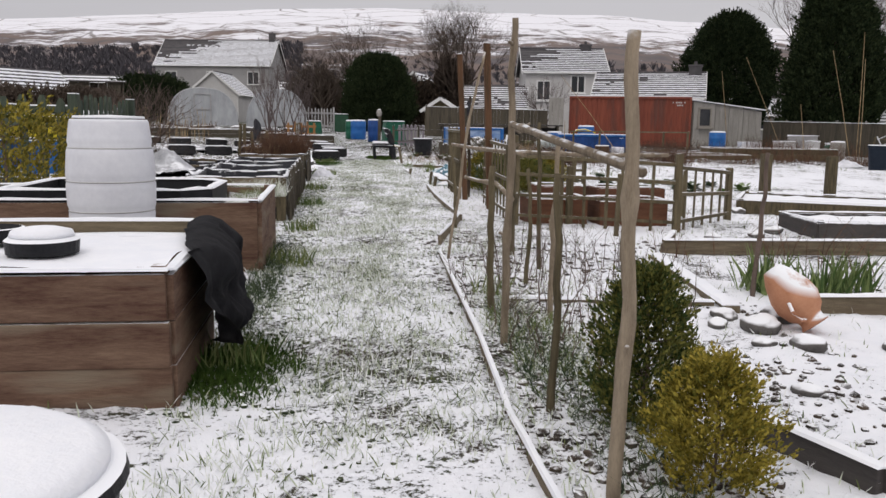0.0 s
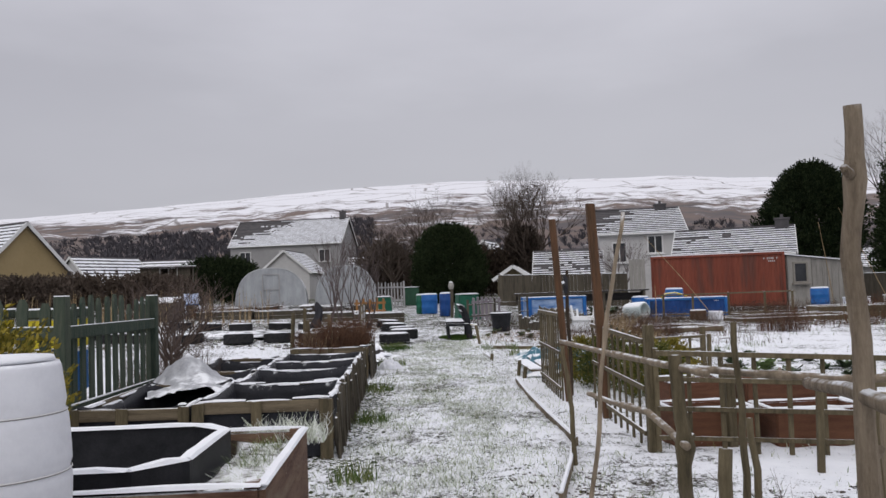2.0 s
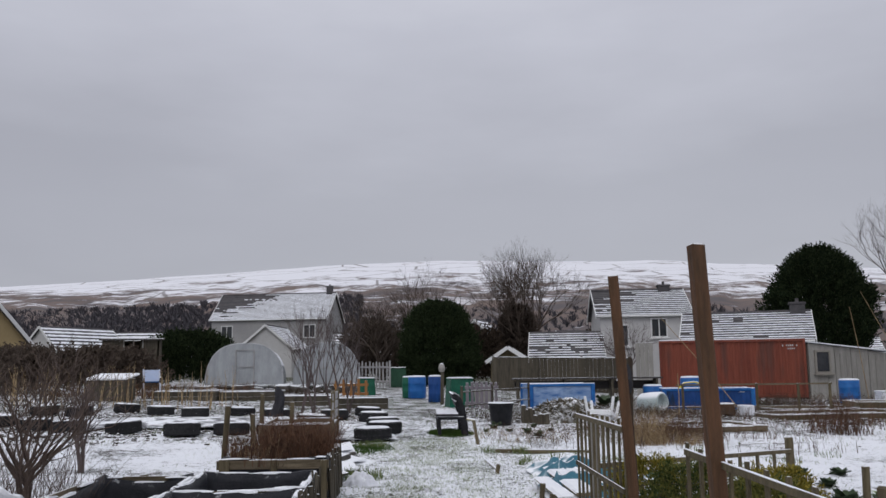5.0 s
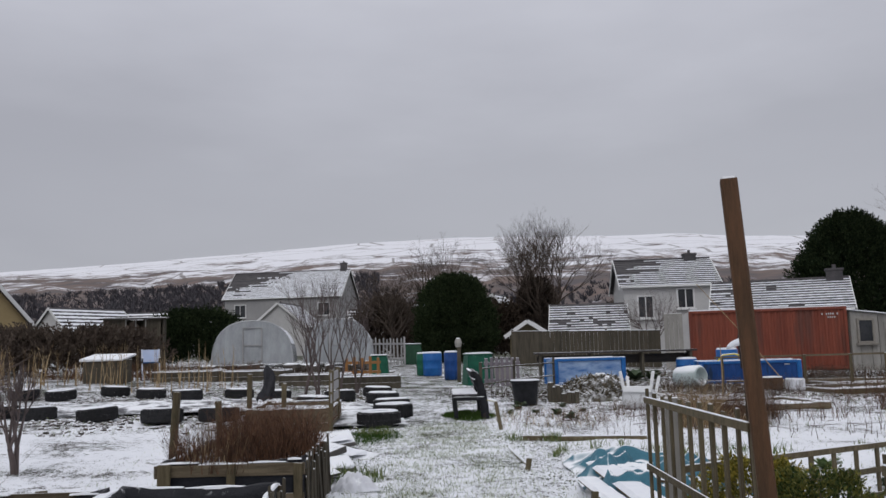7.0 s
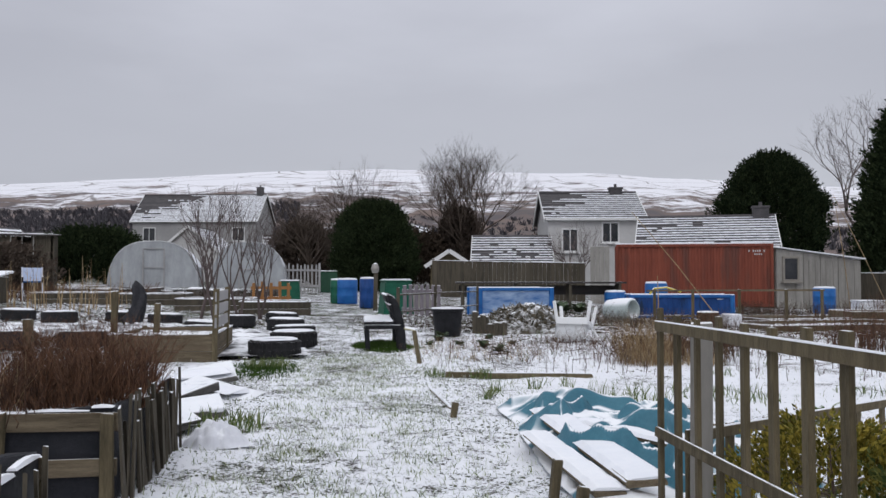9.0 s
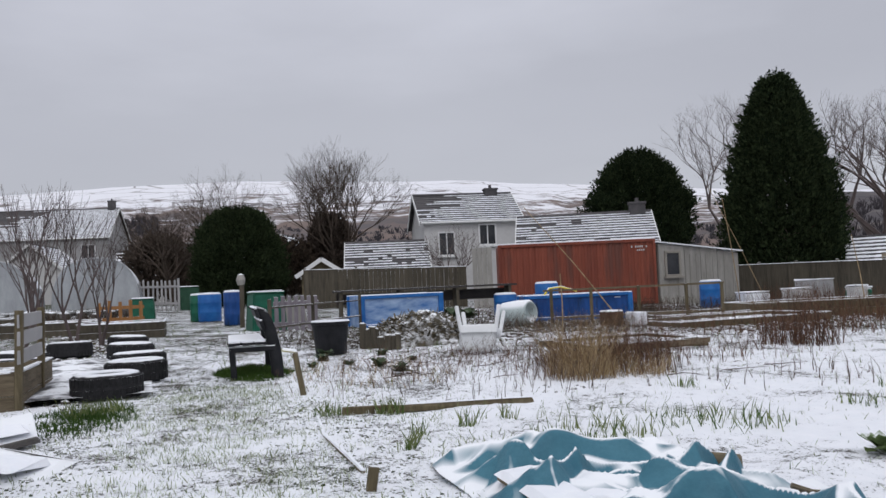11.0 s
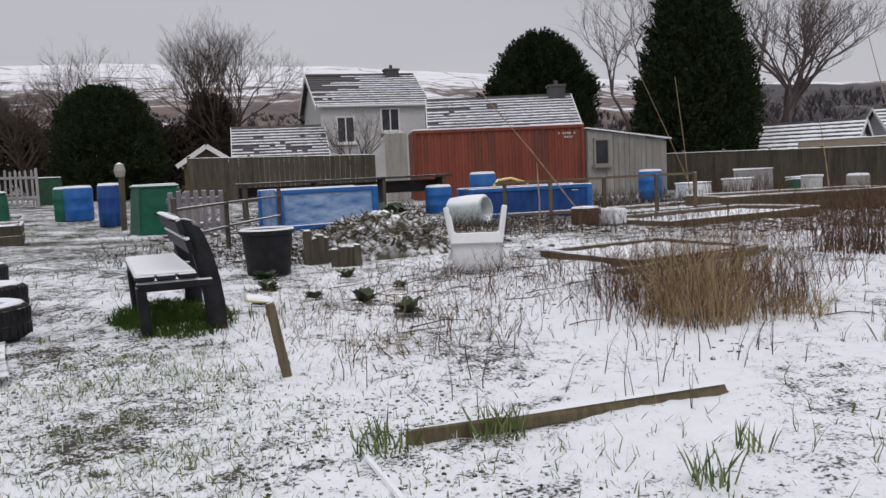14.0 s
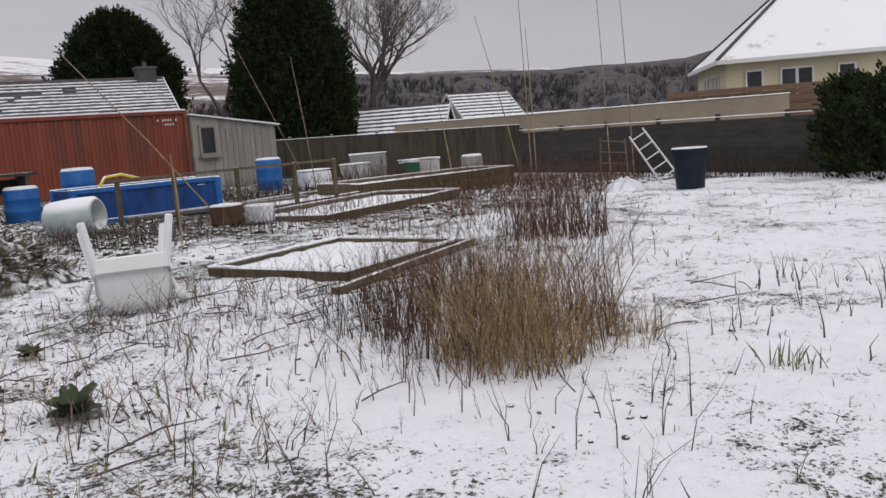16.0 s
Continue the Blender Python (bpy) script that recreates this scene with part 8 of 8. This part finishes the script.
track = lambda x, y: max(0.12, 1 - abs(x - 0.12 - 0.045 * y) / 1.1) * lumpy(x, y)
wide = lambda x, y: 0.24 * lumpy(x, y, 3.2) * (0.45 if x > 2.2 and 12 < y < 20 else 1.0) + (0.4 if 0.7 + 0.1 * y < x < 1.45 + 0.1 * y and y < 4 else 0) * lumpy(x, y)
carpet("grass", "short green grass blades through the snow", -0.6, 1.7, -3.0, 8.0, 34000, 0.012, 0.05, 0.0022, M_GRASS, track, 1)
carpet("grass", "bare dark green grass sheltered by the cloth", -0.60, -0.1, -1.1, 0.1, 9000, 0.02, 0.06, 0.004, M_MOSS, lambda x, y: (1 - ((x + 0.42) / 0.3) ** 2 - ((y + 0.5) / 0.6) ** 2) * 1.6 * lumpy(x, y, 3), 8)
carpet("grass", "bare green grass sheltered by the bench", 0.85, 1.85, 18.2, 20.4, 15000, 0.02, 0.07, 0.005, M_MOSS, lambda x, y: (1 - ((x - 1.35) / 0.5) ** 2 - ((y - 19.35) / 1.0) ** 2) * (0.5 + 1.6 * lumpy(x, y, 3)), 9)
carpet("grass", "thawed green grass patch by the slabs", -0.8, 0.3, 15.2, 17.3, 9000, 0.02, 0.07, 0.005, M_MOSS, lambda x, y: (1 - ((x + 0.25) / 0.5) ** 2 - ((y - 16.3) / 1.0) ** 2) * 1.3 * lumpy(x, y, 2.5), 10)
carpet("grass", "frosted grass blades through the snow", -0.6, 1.7, -3.0, 8.0, 80000, 0.015, 0.055, 0.0026, M_GRASSW, track, 2)
carpet("grass", "short green grass blades through the snow", -0.5, 2.6, 8.0, 18.0, 42000, 0.012, 0.05, 0.0028, M_GRASS, track, 3)
carpet("grass", "frosted grass blades through the snow", -0.5, 2.6, 8.0, 18.0, 42000, 0.015, 0.055, 0.0028, M_GRASSW, track, 4)
carpet("grass", "sparse grass blades through the snow", -3.0, 9.0, -2.5, 19.0, 70000, 0.012, 0.06, 0.003, M_GRASS, wide, 5)
carpet("grass", "sparse frosted blades through the snow", -3.0, 9.0, -2.5, 19.0, 60000, 0.015, 0.06, 0.003, M_GRASSW, wide, 6)
carpet("grass", "sparse grass blades through the snow", -6.0, 16.0, 17.0, 36.0, 40000, 0.03, 0.10, 0.006, M_GRASS, wide, 7)


# slatted panel beside the compost bin and a leafy plant by the tanks
M_LILACG = stuff_mat("lilac_grey_wood", (0.13, 0.115, 0.13), (0.24, 0.215, 0.24), 3, (8, 8, 1), snow=0.8, bump=0.4)
root = thing("slatted_panel", on(2.95, 28.45, -6), "faded lilac-grey slatted panel beside the compost bin", "panel")
for k in range(7):
    bm = bmesh.new()
    box(bm, (-0.45 + 0.15 * k, 0, 0.42), (0.09, 0.03, 0.82 + rng.uniform(-0.05, 0.03)), None, 0.006, 0.006)
    part("slat", bm, M_LILACG, root)
for z in (0.18, 0.66):
    bm = bmesh.new()
    box(bm, (0, 0.035, z), (1.05, 0.03, 0.09), None, 0.006, 0.006)
    part("rail", bm, M_LILACG, root)
cabbage(on(7.36, 30.6), 0.5, 131, M_BRASD)


def clods(label, x0, x1, y0, y1, count, r0, r1, keep, seedv, material=M_SOIL):
    """Loose crumbs of earth and trodden turf lying in the thin snow."""
    r2 = random.Random(seedv)
    verts, faces = [], []
    for _ in range(count):
        x, y = r2.uniform(x0, x1), r2.uniform(y0, y1)
        if r2.random() > keep(x, y):
            continue
        r = r2.uniform(r0, r1)
        c, a = Vector((x, y, gz(x, y) + bumps(x, y) + 0.1 * r)), r2.uniform(0, math.tau)
        b = len(verts)
        ring = [(math.cos(a + k * math.tau / 5), math.sin(a + k * math.tau / 5)) for k in range(5)]
        for lift, size in ((-0.5, 1.0), (0.35, 0.85)):
            for u, v in ring:
                q = size * r2.uniform(0.7, 1.25)
                verts.append((c.x + r * u * q, c.y + r * v * q, c.z + r * lift * r2.uniform(0.6, 1.2)))
        verts.append((c.x, c.y, c.z + r * r2.uniform(0.5, 0.8)))
        for k in range(5):
            n = (k + 1) % 5
            faces.append((b + k, b + n, b + 5 + n, b + 5 + k))
            faces.append((b + 5 + k, b + 5 + n, b + 10))
    me = bpy.data.meshes.new("clods")
    me.from_pydata(verts, [], faces)
    me.materials.append(material)
    tagged(new("clods", me), label, "soil", "", "stuff")


M_TURF = stuff_mat("trodden_turf", (0.030, 0.045, 0.018), (0.085, 0.095, 0.045), 9, rough=0.95, bump=0.6, island=True, snow=0.52, snow_at=(0.3, 0.7), snow_scale=22.0)
M_EARTH = stuff_mat("crumbly_earth", (0.030, 0.024, 0.019), (0.085, 0.065, 0.050), 9, rough=0.95, bump=0.6, island=True, snow=0.52, snow_at=(0.3, 0.7), snow_scale=22.0)
edge_w = lambda x, y: max(0.0, 1 - abs(x + 0.42) / 0.32) * lumpy(x, y, 1.6) * 1.4
edge_e = lambda x, y: max(0.0, 1 - abs(x - 0.98 - 0.03 * y) / 0.40) * lumpy(x, y, 1.6) * 1.3
clods("dark turf crumbs along the timber beds", -0.75, 0.0, -1.2, 10.0, 6500, 0.006, 0.024, edge_w, 201, M_TURF)
clods("dark earth crumbs at the foot of the poles", 0.55, 1.6, -2.4, 4.0, 6500, 0.006, 0.026, edge_e, 202, M_EARTH)
clods("turf crumbs trodden up along the path", -0.5, 1.3, -3.0, 10.0, 12000, 0.004, 0.012, lambda x, y: 1.2 * lumpy(x, y, 1.1) - 0.45, 203, M_TURF)
clods("earth crumbs in the snowy flower beds", 1.2, 4.6, -1.6, 3.4, 6000, 0.006, 0.026, lambda x, y: 1.5 * lumpy(x, y, 1.3) - 0.75, 204, M_EARTH)
clods("turf crumbs in the snowy grass", -0.4, 2.3, 10.0, 18.5, 14000, 0.004, 0.013, lambda x, y: 1.4 * lumpy(x, y, 0.9) - 0.6, 205, M_TURF)
clods("earth crumbs on the far plots", 2.2, 9.0, 16.0, 23.0, 4000, 0.004, 0.020, lambda x, y: (1.4 * lumpy(x, y, 0.8) - 0.6) * (1.0 if x < 4.6 or y > 19 else 0.25), 206, M_EARTH)
clods("earth crumbs round the tyres and beds", -8.0, -0.4, 17.0, 42.0, 12000, 0.012, 0.06, lambda x, y: lumpy(x, y, 0.5) - 0.1, 207, M_EARTH)
clods("earth crumbs and dead turf between the eastern beds", 2.0, 21.0, 22.5, 37.0, 12000, 0.015, 0.07, lambda x, y: lumpy(x, y, 0.45) - 0.12, 208, M_EARTH)
stems("dead_stems", on(0.92, -0.9), "dark green weeds along the edging board", 900, 0.32, 0.02, 0.13, 0.004, M_BRASD, 1.2, sx=0.5, sy=5.0, seedv=211)
stems("dead_stems", on(-0.46, 1.5), "dark green weeds along the planter", 700, 0.3, 0.02, 0.15, 0.004, M_BRASD, 1.2, sx=0.4, sy=5.5, seedv=212)
stems("dead_stems", on(1.05, 0.6), "leafless brown weed stems under the branch rails", 70, 0.5, 0.1, 0.45, 0.0035, M_TWIG, 0.9, sx=0.7, sy=3.0, twigs=6, seedv=213)
stems("dead_stems", on(2.6, 17.6), "tangled brown weed stems by the stake", 110, 1.0, 0.08, 0.36, 0.003, M_OSIER, 1.1, sx=1.2, sy=1.0, twigs=6, seedv=214)
stems("dead_stems", on(5.7, 18.4), "dark brown withered leaves and seed heads by the timber frame", 300, 0.9, 0.12, 0.6, 0.0035, M_HEDGE, 0.8, sx=1.1, sy=0.8, twigs=8, seedv=215)
